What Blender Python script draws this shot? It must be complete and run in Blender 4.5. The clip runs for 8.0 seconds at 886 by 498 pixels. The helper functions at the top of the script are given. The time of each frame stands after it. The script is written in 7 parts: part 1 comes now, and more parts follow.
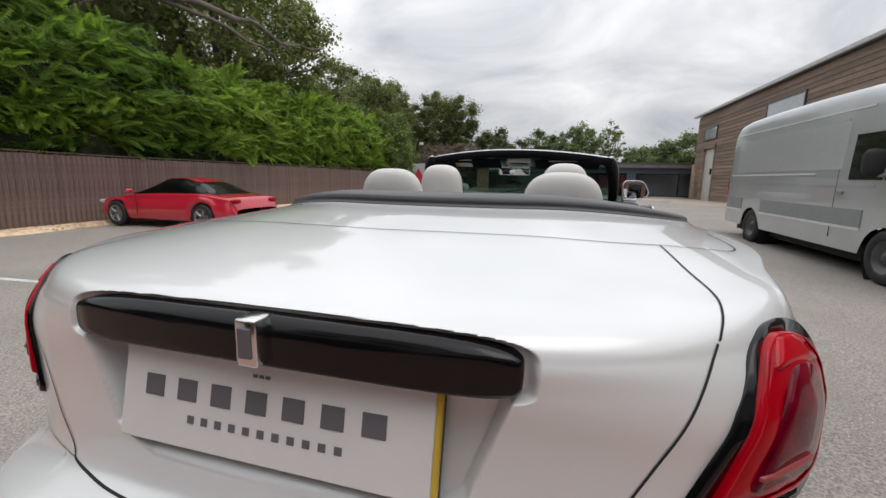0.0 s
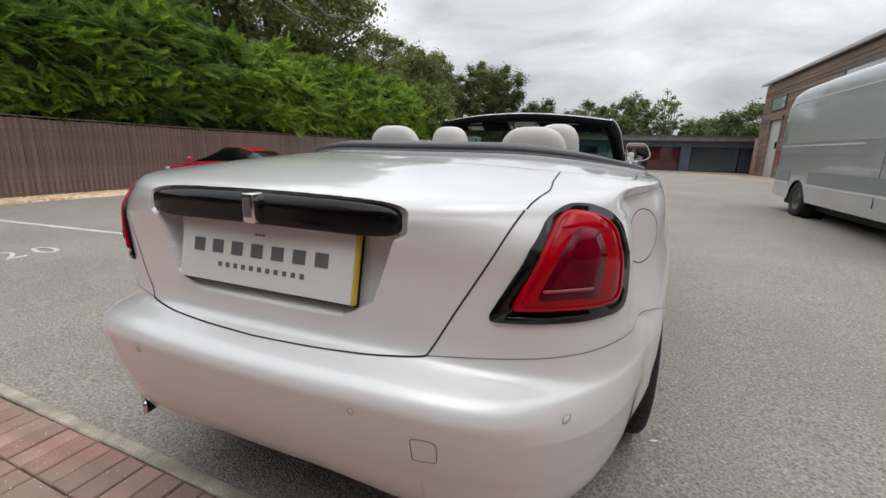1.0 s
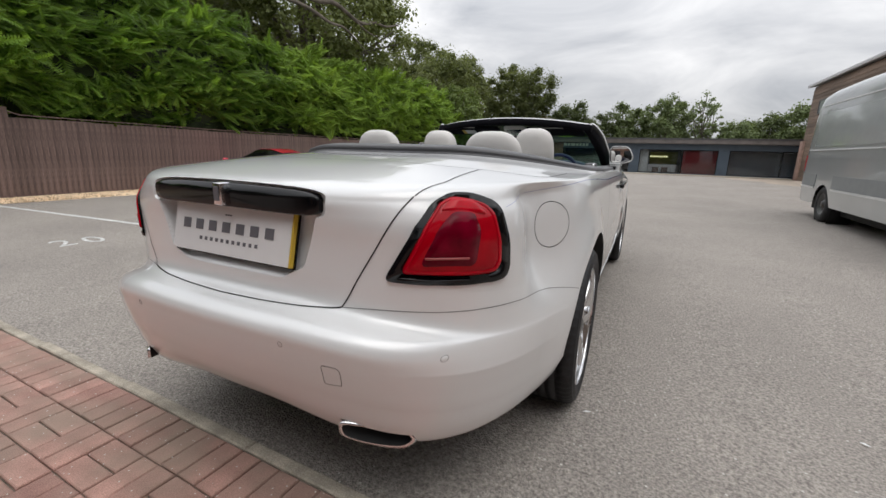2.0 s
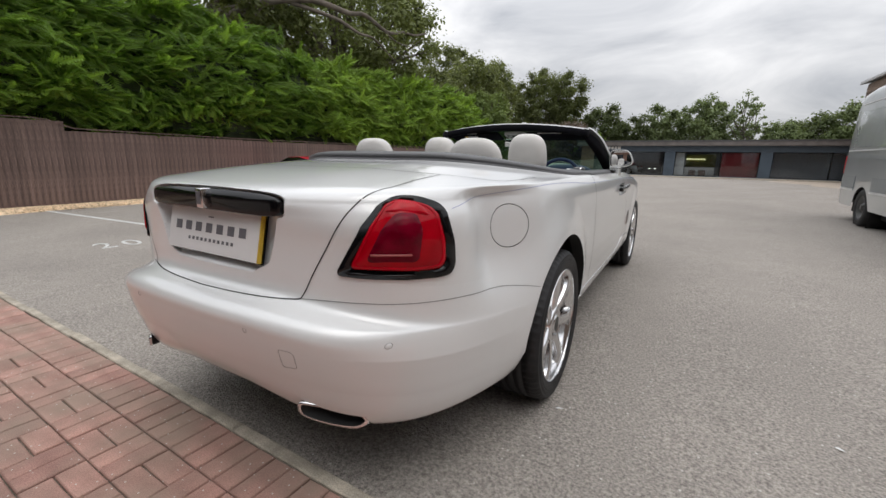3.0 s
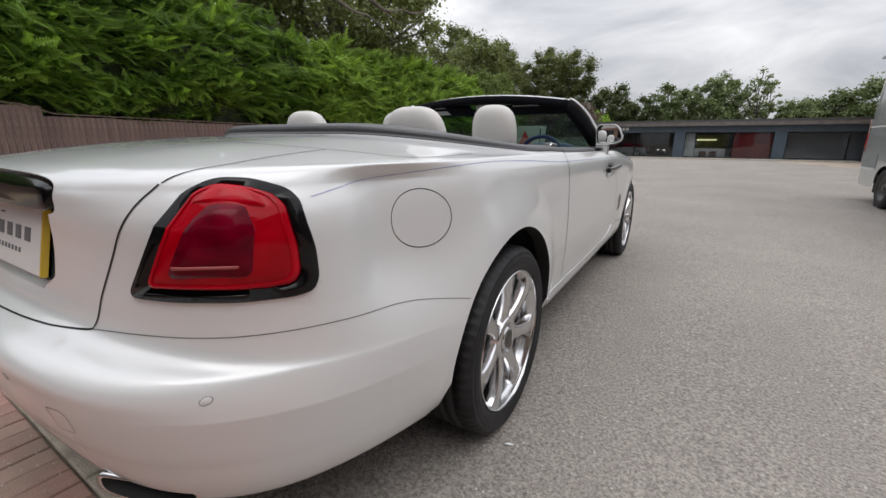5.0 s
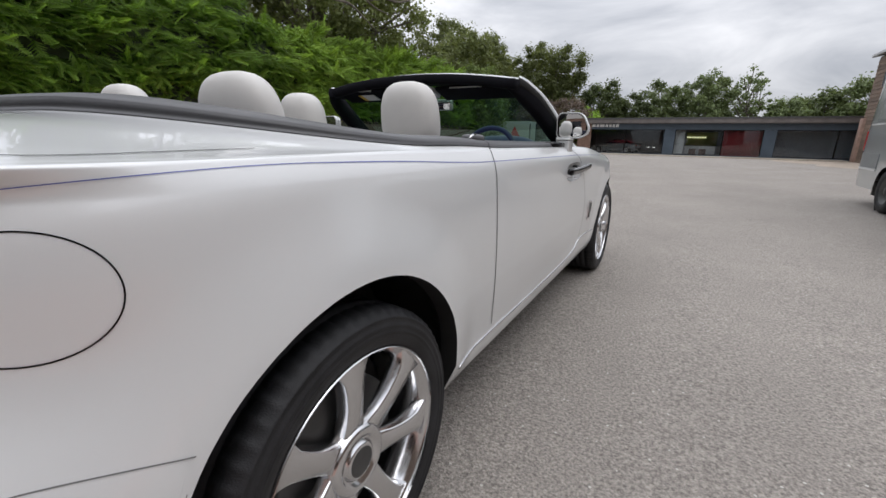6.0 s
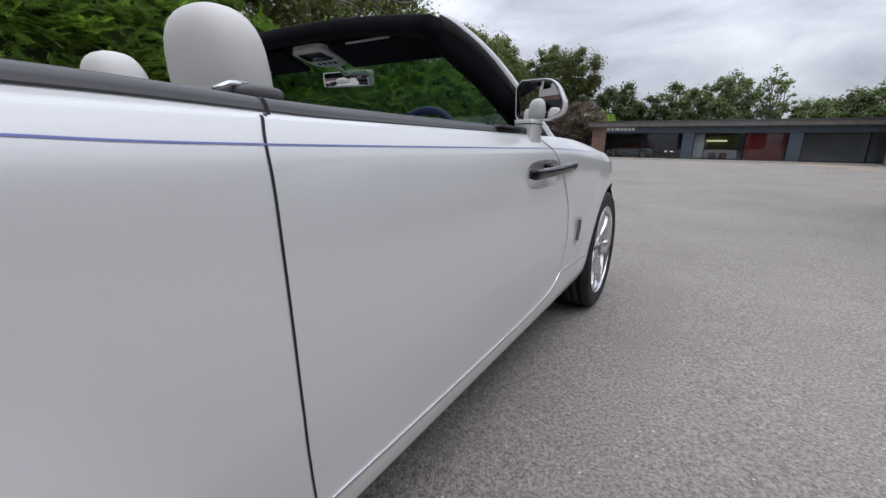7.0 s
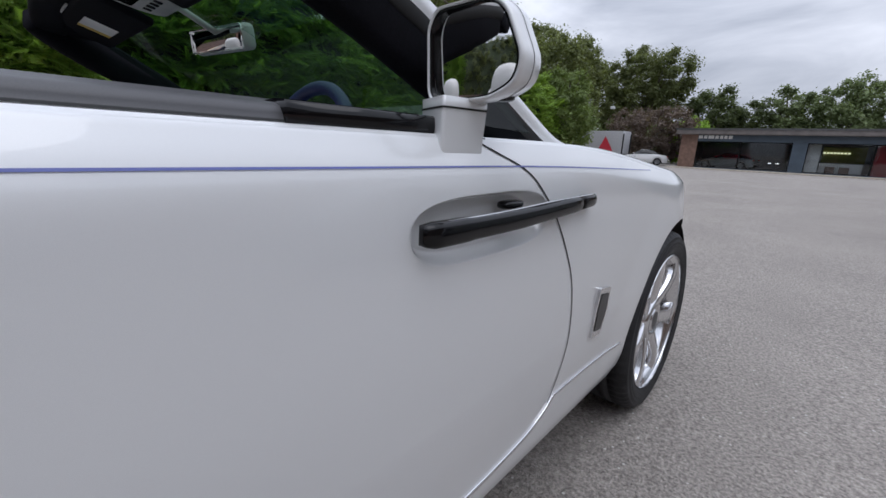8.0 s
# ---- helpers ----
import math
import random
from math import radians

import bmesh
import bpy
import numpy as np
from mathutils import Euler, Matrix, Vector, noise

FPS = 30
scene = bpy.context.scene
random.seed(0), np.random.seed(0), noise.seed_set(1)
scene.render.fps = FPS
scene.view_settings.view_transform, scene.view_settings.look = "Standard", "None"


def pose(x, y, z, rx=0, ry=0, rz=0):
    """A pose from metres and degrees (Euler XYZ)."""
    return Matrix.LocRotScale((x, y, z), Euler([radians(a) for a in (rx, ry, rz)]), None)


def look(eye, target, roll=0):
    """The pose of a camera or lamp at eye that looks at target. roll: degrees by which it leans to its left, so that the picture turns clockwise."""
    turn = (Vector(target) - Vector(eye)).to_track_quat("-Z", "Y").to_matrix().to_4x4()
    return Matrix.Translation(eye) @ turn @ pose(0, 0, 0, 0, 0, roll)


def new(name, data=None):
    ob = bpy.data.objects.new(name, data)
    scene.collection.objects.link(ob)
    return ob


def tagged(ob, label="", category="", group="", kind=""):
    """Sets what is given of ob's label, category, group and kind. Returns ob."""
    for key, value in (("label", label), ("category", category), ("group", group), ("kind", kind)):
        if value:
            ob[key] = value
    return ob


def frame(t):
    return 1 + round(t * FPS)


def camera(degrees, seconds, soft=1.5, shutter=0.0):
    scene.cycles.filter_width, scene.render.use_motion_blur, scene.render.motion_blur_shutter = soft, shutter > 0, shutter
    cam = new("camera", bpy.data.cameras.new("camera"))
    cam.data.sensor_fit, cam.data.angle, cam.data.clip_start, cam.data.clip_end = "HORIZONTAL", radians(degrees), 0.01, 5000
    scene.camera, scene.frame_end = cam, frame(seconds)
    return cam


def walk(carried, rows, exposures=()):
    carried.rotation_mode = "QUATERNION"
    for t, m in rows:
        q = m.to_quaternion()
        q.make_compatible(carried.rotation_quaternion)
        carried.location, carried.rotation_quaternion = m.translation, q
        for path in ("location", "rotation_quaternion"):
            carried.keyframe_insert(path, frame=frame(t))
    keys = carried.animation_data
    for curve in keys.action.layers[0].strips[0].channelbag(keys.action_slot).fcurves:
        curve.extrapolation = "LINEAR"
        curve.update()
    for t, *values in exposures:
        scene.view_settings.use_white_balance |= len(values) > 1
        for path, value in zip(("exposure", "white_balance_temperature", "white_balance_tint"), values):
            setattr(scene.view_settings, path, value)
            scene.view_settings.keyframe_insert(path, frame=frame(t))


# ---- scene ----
# Car frame: x to the car's right, y ahead, z up; its rear bumper stands near y = 0.13.
cam = camera(94.0, 8.0)
PATH = [
    (0, (0.404, -0.22, 1.256), (-0.128, 1.677, 0.911), 1.0),
    (0.5, (0.542, -0.346, 1.197), (-0.109, 1.496, 0.767), 1.4),
    (1, (0.773, -0.492, 1.167), (0.056, 1.316, 0.699), 1.3),
    (2.3, (1.282, -0.636, 1.174), (0.388, 1.095, 0.723), 1.4),
    (2.5, (1.341, -0.649, 1.185), (0.418, 1.069, 0.74), 1.2),
    (3, (1.466, -0.592, 1.179), (0.482, 1.093, 0.741), 0.8),
    (3.5, (1.549, -0.51, 1.162), (0.521, 1.147, 0.715), 0.3),
    (4, (1.566, -0.452, 1.162), (0.524, 1.19, 0.7), -0.1),
    (4.2, (1.575, -0.419, 1.155), (0.531, 1.221, 0.683), -0.3),
    (5.5, (1.53, 0.328, 1.134), (0.554, 1.993, 0.609), 0.7),
    (6, (1.553, 0.772, 1.118), (0.586, 2.44, 0.587), 0.8),
    (6.5, (1.506, 1.244, 1.056), (0.525, 2.908, 0.535), 0.5),
    (7, (1.489, 1.768, 1.039), (0.46, 3.407, 0.532), 0.5),
    (7.5, (1.449, 2.257, 1.06), (0.33, 3.838, 0.563), 1.0),
    (8, (1.367, 2.741, 1.051), (0.076, 4.184, 0.55), 2.0),
]
walk(cam, [(t, look(e, g, r)) for t, e, g, r in PATH], exposures=[(0.0, 0.34, 6500, 10), (2.5, 0.38, 6500, 10), (5.5, 0.36, 6400, 11), (7.0, 0.28, 6000, 12), (8.0, 0.2, 5850, 13)])

# ---- overcast sky and a wide, weak sun ----
SUN_ELEV, SUN_AZ = 1.2, 4.18
world = bpy.data.worlds.new("sky")
scene.world = world
world.use_nodes = True


def link_world():
    nt = world.node_tree
    N, L = nt.nodes, nt.links
    bg = N["Background"]
    sky = N.new("ShaderNodeTexSky")
    sky.sky_type, sky.sun_disc = "NISHITA", False
    sky.sun_elevation, sky.sun_rotation = SUN_ELEV, SUN_AZ
    tc, sep = N.new("ShaderNodeTexCoord"), N.new("ShaderNodeSeparateXYZ")
    L.new(tc.outputs["Generated"], sep.inputs[0])
    lift = N.new("ShaderNodeMath")
    lift.operation, lift.inputs[1].default_value = "ADD", 0.32
    up = N.new("ShaderNodeMath")
    up.operation, up.inputs[1].default_value = "MAXIMUM", 0.0
    L.new(sep.outputs[2], up.inputs[0])
    L.new(up.outputs[0], lift.inputs[0])
    flat = []
    for n in (0, 1):
        d = N.new("ShaderNodeMath")
        d.operation = "DIVIDE"
        L.new(sep.outputs[n], d.inputs[0])
        L.new(lift.outputs[0], d.inputs[1])
        flat.append(d)
    comb = N.new("ShaderNodeCombineXYZ")
    L.new(flat[0].outputs[0], comb.inputs[0])
    L.new(flat[1].outputs[0], comb.inputs[1])
    mp = N.new("ShaderNodeMapping")
    mp.inputs["Scale"].default_value = (1.0, 1.25, 1)
    mp.inputs["Rotation"].default_value = (0, 0, 0.5)
    L.new(comb.outputs[0], mp.inputs[0])
    noise_a = N.new("ShaderNodeTexNoise")
    noise_a.inputs["Scale"].default_value, noise_a.inputs["Detail"].default_value = 1.5, 6
    noise_a.inputs["Roughness"].default_value, noise_a.inputs["Distortion"].default_value = 0.55, 0.55
    L.new(mp.outputs[0], noise_a.inputs["Vector"])
    ramp = N.new("ShaderNodeValToRGB")
    ramp.color_ramp.elements[0].position, ramp.color_ramp.elements[0].color = 0.3, (0.43, 0.45, 0.49, 1)
    ramp.color_ramp.elements[1].position, ramp.color_ramp.elements[1].color = 0.7, (0.93, 0.93, 0.94, 1)
    L.new(noise_a.outputs[0], ramp.inputs[0])
    mul = N.new("ShaderNodeMix")
    mul.data_type = "RGBA"
    mul.inputs[0].default_value = 0.96
    dim = N.new("ShaderNodeMix")
    dim.data_type, dim.blend_type = "RGBA", "MULTIPLY"
    dim.inputs[0].default_value = 1.0
    dim.inputs[7].default_value = (0.1, 0.1, 0.1, 1)
    L.new(sky.outputs[0], dim.inputs[6])
    L.new(dim.outputs[2], mul.inputs[6])
    L.new(ramp.outputs[0], mul.inputs[7])
    L.new(mul.outputs[2], bg.inputs[0])
    # an overcast sky is brighter overhead than at the horizon
    grad = N.new("ShaderNodeMath")
    grad.operation, grad.inputs[1].default_value, grad.inputs[2].default_value = "MULTIPLY_ADD", 1.1, 0.62
    L.new(up.outputs[0], grad.inputs[0])
    L.new(grad.outputs[0], bg.inputs[1])


link_world()
sun = new("sun", bpy.data.lights.new("sun", "SUN"))
sun.data.energy, sun.data.angle, sun.data.color = 0.6, radians(40), (1.0, 0.96, 0.9)
sun.matrix_world = look((0, 0, 0), (-math.sin(SUN_AZ) * -1, math.cos(SUN_AZ) * -1, -math.tan(SUN_ELEV)))

# ---- materials ----
def material(name, color, rough=0.5, metal=0.0, vary=0.0, scale=8.0, fine=0.0, fine_scale=200.0, bump=0.0, bump_scale=120.0, coat=0.0, rnd=0.0, dark=None, spec=0.5, stretch=None):
    """A Principled surface: base colour with patches (vary), grain (fine), relief (bump), and a shift from piece to piece (rnd)."""
    m = bpy.data.materials.new(name)
    m.use_nodes = True
    N, L = m.node_tree.nodes, m.node_tree.links
    b = N["Principled BSDF"]
    b.inputs["Roughness"].default_value, b.inputs["Metallic"].default_value = rough, metal
    b.inputs["Coat Weight"].default_value, b.inputs["Coat Roughness"].default_value = coat, 0.03
    b.inputs["Specular IOR Level"].default_value = spec
    b.inputs["Base Color"].default_value = (*color, 1)
    tc = N.new("ShaderNodeTexCoord")
    src = tc.outputs["Object"]
    if stretch:
        mp = N.new("ShaderNodeMapping")
        mp.inputs["Scale"].default_value = stretch
        L.new(src, mp.inputs[0])
        src = mp.outputs[0]
    out = None

    def blend(sock, kind, low, high, fac):
        mix = N.new("ShaderNodeMix")
        mix.data_type, mix.blend_type = "RGBA", kind
        mix.inputs[0].default_value = 1.0
        rmp = N.new("ShaderNodeMapRange")
        rmp.inputs[1].default_value, rmp.inputs[2].default_value = low, high
        rmp.inputs[3].default_value, rmp.inputs[4].default_value = 1 - fac, 1 + fac
        L.new(sock, rmp.inputs[0])
        L.new(rmp.outputs[0], mix.inputs[7])
        if out is None:
            mix.inputs[6].default_value = (*color, 1)
        else:
            L.new(out, mix.inputs[6])
        return mix.outputs[2]

    if vary:
        t = N.new("ShaderNodeTexNoise")
        t.inputs["Scale"].default_value, t.inputs["Detail"].default_value = scale, 5
        L.new(src, t.inputs["Vector"])
        out = blend(t.outputs[0], "MULTIPLY", 0.3, 0.7, vary)
    if fine:
        t = N.new("ShaderNodeTexNoise")
        t.inputs["Scale"].default_value, t.inputs["Detail"].default_value = fine_scale, 2
        L.new(src, t.inputs["Vector"])
        out = blend(t.outputs[0], "MULTIPLY", 0.3, 0.7, fine)
    if rnd:
        oi = N.new("ShaderNodeObjectInfo")
        out = blend(oi.outputs["Random"], "MULTIPLY", 0, 1, rnd)
        geo = N.new("ShaderNodeNewGeometry")
        out = blend(geo.outputs["Random Per Island"], "MULTIPLY", 0, 1, rnd)
    if out is not None:
        L.new(out, b.inputs["Base Color"])
    if bump:
        t = N.new("ShaderNodeTexNoise")
        t.inputs["Scale"].default_value, t.inputs["Detail"].default_value = bump_scale, 4
        L.new(src, t.inputs["Vector"])
        bp = N.new("ShaderNodeBump")
        bp.inputs["Strength"].default_value, bp.inputs["Distance"].default_value = bump, 0.02
        L.new(t.outputs[0], bp.inputs["Height"])
        L.new(bp.outputs[0], b.inputs["Normal"])
    return m


def glass(name, color=(1, 1, 1), rough=0.0, alpha_tint=0.15):
    """Thin clear glass: mostly see-through, with a clear gloss."""
    m = bpy.data.materials.new(name)
    m.use_nodes = True
    N, L = m.node_tree.nodes, m.node_tree.links
    N.remove(N["Principled BSDF"])
    tr, gl, fr, mx = N.new("ShaderNodeBsdfTransparent"), N.new("ShaderNodeBsdfGlossy"), N.new("ShaderNodeLayerWeight"), N.new("ShaderNodeMixShader")
    tr.inputs[0].default_value = (*[1 - alpha_tint * (1.3 - c) for c in color], 1)
    gl.inputs["Roughness"].default_value = rough
    fr.inputs[0].default_value = 0.5
    pw, ad = N.new("ShaderNodeMath"), N.new("ShaderNodeMath")
    pw.operation, pw.inputs[1].default_value = "POWER", 5.0
    ad.operation, ad.inputs[1].default_value, ad.inputs[2].default_value = "MULTIPLY_ADD", 0.6, 0.045
    L.new(fr.outputs["Facing"], pw.inputs[0])
    L.new(pw.outputs[0], ad.inputs[0])
    L.new(ad.outputs[0], mx.inputs[0])
    L.new(tr.outputs[0], mx.inputs[1])
    L.new(gl.outputs[0], mx.inputs[2])
    L.new(mx.outputs[0], N["Material Output"].inputs[0])
    return m


def lens_red():
    m = material("red lens", (0.4, 0.0, 0.008), 0.08, vary=0.2, scale=9, coat=0.2, spec=0.15)
    b = m.node_tree.nodes["Principled BSDF"]
    b.inputs["Subsurface Weight"].default_value = 0.0
    return m


def asphalt_mat():
    m = bpy.data.materials.new("worn asphalt with pale chippings")
    m.use_nodes = True
    N, L = m.node_tree.nodes, m.node_tree.links
    b = N["Principled BSDF"]
    b.inputs["Roughness"].default_value = 0.85
    tc = N.new("ShaderNodeTexCoord")
    big = N.new("ShaderNodeTexNoise")
    big.inputs["Scale"].default_value, big.inputs["Detail"].default_value = 0.6, 7
    mid = N.new("ShaderNodeTexNoise")
    mid.inputs["Scale"].default_value, mid.inputs["Detail"].default_value = 6, 5
    stone = N.new("ShaderNodeTexVoronoi")
    stone.inputs["Scale"].default_value = 110
    chips = N.new("ShaderNodeTexVoronoi")
    chips.inputs["Scale"].default_value = 34
    for t in (big, mid, stone, chips):
        L.new(tc.outputs["Object"], t.inputs["Vector"])
    r1 = N.new("ShaderNodeValToRGB")
    r1.color_ramp.elements[0].position, r1.color_ramp.elements[0].color = 0.32, (0.293, 0.265, 0.238, 1)
    r1.color_ramp.elements[1].position, r1.color_ramp.elements[1].color = 0.66, (0.35, 0.317, 0.284, 1)
    L.new(big.outputs[0], r1.inputs[0])
    m1 = N.new("ShaderNodeMix")
    m1.data_type, m1.blend_type = "RGBA", "OVERLAY"
    m1.inputs[0].default_value = 0.1
    L.new(r1.outputs[0], m1.inputs[6])
    L.new(mid.outputs[0], m1.inputs[7])
    grit = N.new("ShaderNodeTexNoise")
    grit.inputs["Scale"].default_value, grit.inputs["Detail"].default_value, grit.inputs["Roughness"].default_value = 75, 5, 0.75
    L.new(tc.outputs["Object"], grit.inputs["Vector"])
    rg = N.new("ShaderNodeMapRange")
    rg.inputs[1].default_value, rg.inputs[2].default_value = 0.36, 0.64
    rg.inputs[3].default_value, rg.inputs[4].default_value = 0.5, 1.52
    L.new(grit.outputs[0], rg.inputs[0])
    m2 = N.new("ShaderNodeMix")
    m2.data_type, m2.blend_type = "RGBA", "MULTIPLY"
    m2.inputs[0].default_value = 1.0
    L.new(m1.outputs[2], m2.inputs[6])
    L.new(rg.outputs[0], m2.inputs[7])
    # scattered pale chippings
    sep2 = N.new("ShaderNodeSeparateColor")
    L.new(chips.outputs["Color"], sep2.inputs[0])
    gt = N.new("ShaderNodeMath")
    gt.operation, gt.inputs[1].default_value = "GREATER_THAN", 0.9
    L.new(sep2.outputs[1], gt.inputs[0])
    near = N.new("ShaderNodeMath")
    near.operation, near.inputs[1].default_value = "LESS_THAN", 0.17
    L.new(chips.outputs["Distance"], near.inputs[0])
    both = N.new("ShaderNodeMath")
    both.operation = "MULTIPLY"
    L.new(gt.outputs[0], both.inputs[0])
    L.new(near.outputs[0], both.inputs[1])
    m3 = N.new("ShaderNodeMix")
    m3.data_type = "RGBA"
    m3.inputs[7].default_value = (0.62, 0.6, 0.56, 1)
    L.new(both.outputs[0], m3.inputs[0])
    L.new(m2.outputs[2], m3.inputs[6])
    L.new(m3.outputs[2], b.inputs["Base Color"])
    bp = N.new("ShaderNodeBump")
    bp.inputs["Strength"].default_value, bp.inputs["Distance"].default_value = 0.75, 0.009
    L.new(stone.outputs["Distance"], bp.inputs["Height"])
    L.new(bp.outputs[0], b.inputs["Normal"])
    return m


def brick_mat():
    """Worn red brick: each piece a little redder or greyer, grimy patches across the courses, tiny pale specks."""
    m = material("worn red paving brick", (0.41, 0.23, 0.19), 0.85, vary=0.22, scale=9, fine=0.25, fine_scale=240, bump=0.35, bump_scale=180, rnd=0.2)
    N, L = m.node_tree.nodes, m.node_tree.links
    b = N["Principled BSDF"]
    src = b.inputs["Base Color"].links[0].from_socket
    geo = N.new("ShaderNodeNewGeometry")
    grime = N.new("ShaderNodeTexNoise")
    grime.inputs["Scale"].default_value, grime.inputs["Detail"].default_value = 2.6, 5
    L.new(geo.outputs["Position"], grime.inputs["Vector"])
    r = N.new("ShaderNodeMapRange")
    r.inputs[1].default_value, r.inputs[2].default_value, r.inputs[4].default_value = 0.36, 0.64, 0.7
    L.new(grime.outputs[0], r.inputs[0])
    mx = N.new("ShaderNodeMix")
    mx.data_type = "RGBA"
    mx.inputs[7].default_value = (0.29, 0.235, 0.185, 1)
    L.new(r.outputs[0], mx.inputs[0])
    L.new(src, mx.inputs[6])
    spot = N.new("ShaderNodeTexVoronoi")
    spot.inputs["Scale"].default_value = 34
    L.new(geo.outputs["Position"], spot.inputs["Vector"])
    lt = N.new("ShaderNodeMath")
    lt.operation, lt.inputs[1].default_value = "LESS_THAN", 0.11
    L.new(spot.outputs["Distance"], lt.inputs[0])
    m2 = N.new("ShaderNodeMix")
    m2.data_type = "RGBA"
    m2.inputs[7].default_value = (0.6, 0.56, 0.5, 1)
    L.new(lt.outputs[0], m2.inputs[0])
    L.new(mx.outputs[2], m2.inputs[6])
    L.new(m2.outputs[2], b.inputs["Base Color"])
    return m


def leaf_mat(name, color, rnd=0.5):
    m = material(name, color, 0.55, rnd=rnd, spec=0.3)
    N, L = m.node_tree.nodes, m.node_tree.links
    b = N["Principled BSDF"]
    tl, mx = N.new("ShaderNodeBsdfTranslucent"), N.new("ShaderNodeMixShader")
    mx.inputs[0].default_value = 0.35
    tl.inputs[0].default_value = (color[0] * 1.6, color[1] * 1.6, color[2] * 0.9, 1)
    L.new(b.outputs[0], mx.inputs[1])
    L.new(tl.outputs[0], mx.inputs[2])
    L.new(mx.outputs[0], N["Material Output"].inputs[0])
    return m


M_ASPHALT = asphalt_mat()
M_BRICK = brick_mat()
M_JOINT = material("sandy brick joint", (0.15, 0.128, 0.1), 0.95, vary=0.4, scale=15, fine=0.3)
M_KERB = material("pale concrete edging", (0.4, 0.355, 0.29), 0.9, vary=0.35, scale=9, fine=0.25, bump=0.3, rnd=0.08)
M_LINE = material("worn white road paint", (0.62, 0.62, 0.6), 0.75, vary=0.3, scale=14, fine=0.25, fine_scale=120)
M_GRAVEL = material("tan gravel", (0.6, 0.46, 0.31), 0.9, vary=0.25, scale=6, rnd=0.3)
M_FENCE = material("dark brown weathered board", (0.16, 0.11, 0.096), 0.85, vary=0.4, scale=3, fine=0.35, fine_scale=30, bump=0.4, bump_scale=40, rnd=0.13, stretch=(6, 6, 0.5))
M_PEARL = material("pearl white car paint", (0.79, 0.8, 0.802), 0.33, 0.1, vary=0.015, scale=2, fine=0.03, fine_scale=2500, coat=1.0)
M_BLACK = material("gloss black trim", (0.004, 0.004, 0.005), 0.12, vary=0.2, spec=0.35)
M_SEAM = material("dark panel gap", (0.02, 0.02, 0.02), 0.9, vary=0.1)
M_FINE = material("fine grey panel line", (0.2, 0.2, 0.2), 0.8, vary=0.1)
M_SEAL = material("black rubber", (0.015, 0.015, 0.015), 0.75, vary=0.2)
M_STRIPE = material("blue coachline", (0.1, 0.125, 0.42), 0.4, vary=0.1, coat=1.0)
M_GREYTRIM = material("satin grey cockpit surround", (0.09, 0.09, 0.095), 0.45, vary=0.06, scale=4, fine=0.06, fine_scale=700)
M_TUB = material("dark navy carpet", (0.012, 0.014, 0.03), 0.95, vary=0.3, fine=0.3)
M_CHROME = material("polished alloy", (0.74, 0.74, 0.75), 0.18, 1.0, vary=0.02)
M_TYRE = material("black tyre rubber", (0.016, 0.016, 0.018), 0.6, vary=0.45, scale=12, fine=0.2, bump=0.15, bump_scale=300)
M_DISC = material("dark brake steel", (0.12, 0.12, 0.12), 0.45, 0.8, vary=0.2)
M_LENS = lens_red()
M_LENS_IN = material("dark inner red lens", (0.13, 0.0, 0.01), 0.08, vary=0.4, scale=20, coat=0.1, spec=0.1)
M_BAR = material("dull pink reflector", (0.36, 0.07, 0.07), 0.35, vary=0.1)
M_LENS_TOP = material("paler red lens", (0.46, 0.0, 0.01), 0.1, vary=0.25, scale=12, coat=0.2, spec=0.15)
M_LEATHER = material("white leather", (0.72, 0.7, 0.67), 0.55, vary=0.05, scale=6, bump=0.12, bump_scale=350)
M_NAVY = material("navy blue leather", (0.02, 0.03, 0.12), 0.4, vary=0.1, bump=0.1, bump_scale=300)
M_HEADLINE = material("black roof lining", (0.007, 0.007, 0.01), 0.9, vary=0.25, fine=0.2, spec=0.15)
M_SATIN = material("pale grey plastic", (0.5, 0.5, 0.48), 0.5, vary=0.08)
M_MIRROR = material("mirror glass", (0.9, 0.9, 0.9), 0.02, 1.0)
M_GLASS = glass("clear windscreen glass", (0.8, 0.9, 0.84), 0.0, 1.42)
M_PANE = glass("dark shop pane", (0.5, 0.6, 0.65), 0.0, 0.25)
M_PLATE = material("white plate", (0.75, 0.75, 0.75), 0.35, vary=0.03, coat=0.3)
M_YELLOW = material("yellow plate edge", (0.62, 0.42, 0.04), 0.4, vary=0.05)
M_INK = material("dark grey lettering", (0.13, 0.13, 0.145), 0.5, vary=0.05)

# ---- mesh helpers ----
def mesh(name, verts, faces, mat, smooth=True, normals=None):
    me = bpy.data.meshes.new(name)
    me.from_pydata([tuple(map(float, v)) for v in verts], [], [tuple(map(int, f)) for f in faces])
    if mat:
        me.materials.append(mat)
    me.update()
    if smooth:
        me.polygons.foreach_set("use_smooth", [True] * len(me.polygons))
    if normals is not None:
        me.normals_split_custom_set_from_vertices([tuple(map(float, n)) for n in normals])
    return me


def part(name, me, mat, parent, label=""):
    """Links a mesh or a bmesh as one object under a thing or a part."""
    if isinstance(me, bmesh.types.BMesh):
        data = bpy.data.meshes.new(name)
        me.to_mesh(data)
        me.free()
        if mat:
            data.materials.append(mat)
        me = data
    ob = new(name, me)
    ob.parent = parent
    if label:
        ob["label"] = label
    return ob


def thing(name, at, label, category, group="", kind=""):
    ob = new(name)
    ob.location = at
    ob.empty_display_size = 0.1
    return tagged(ob, label, category, group, kind)


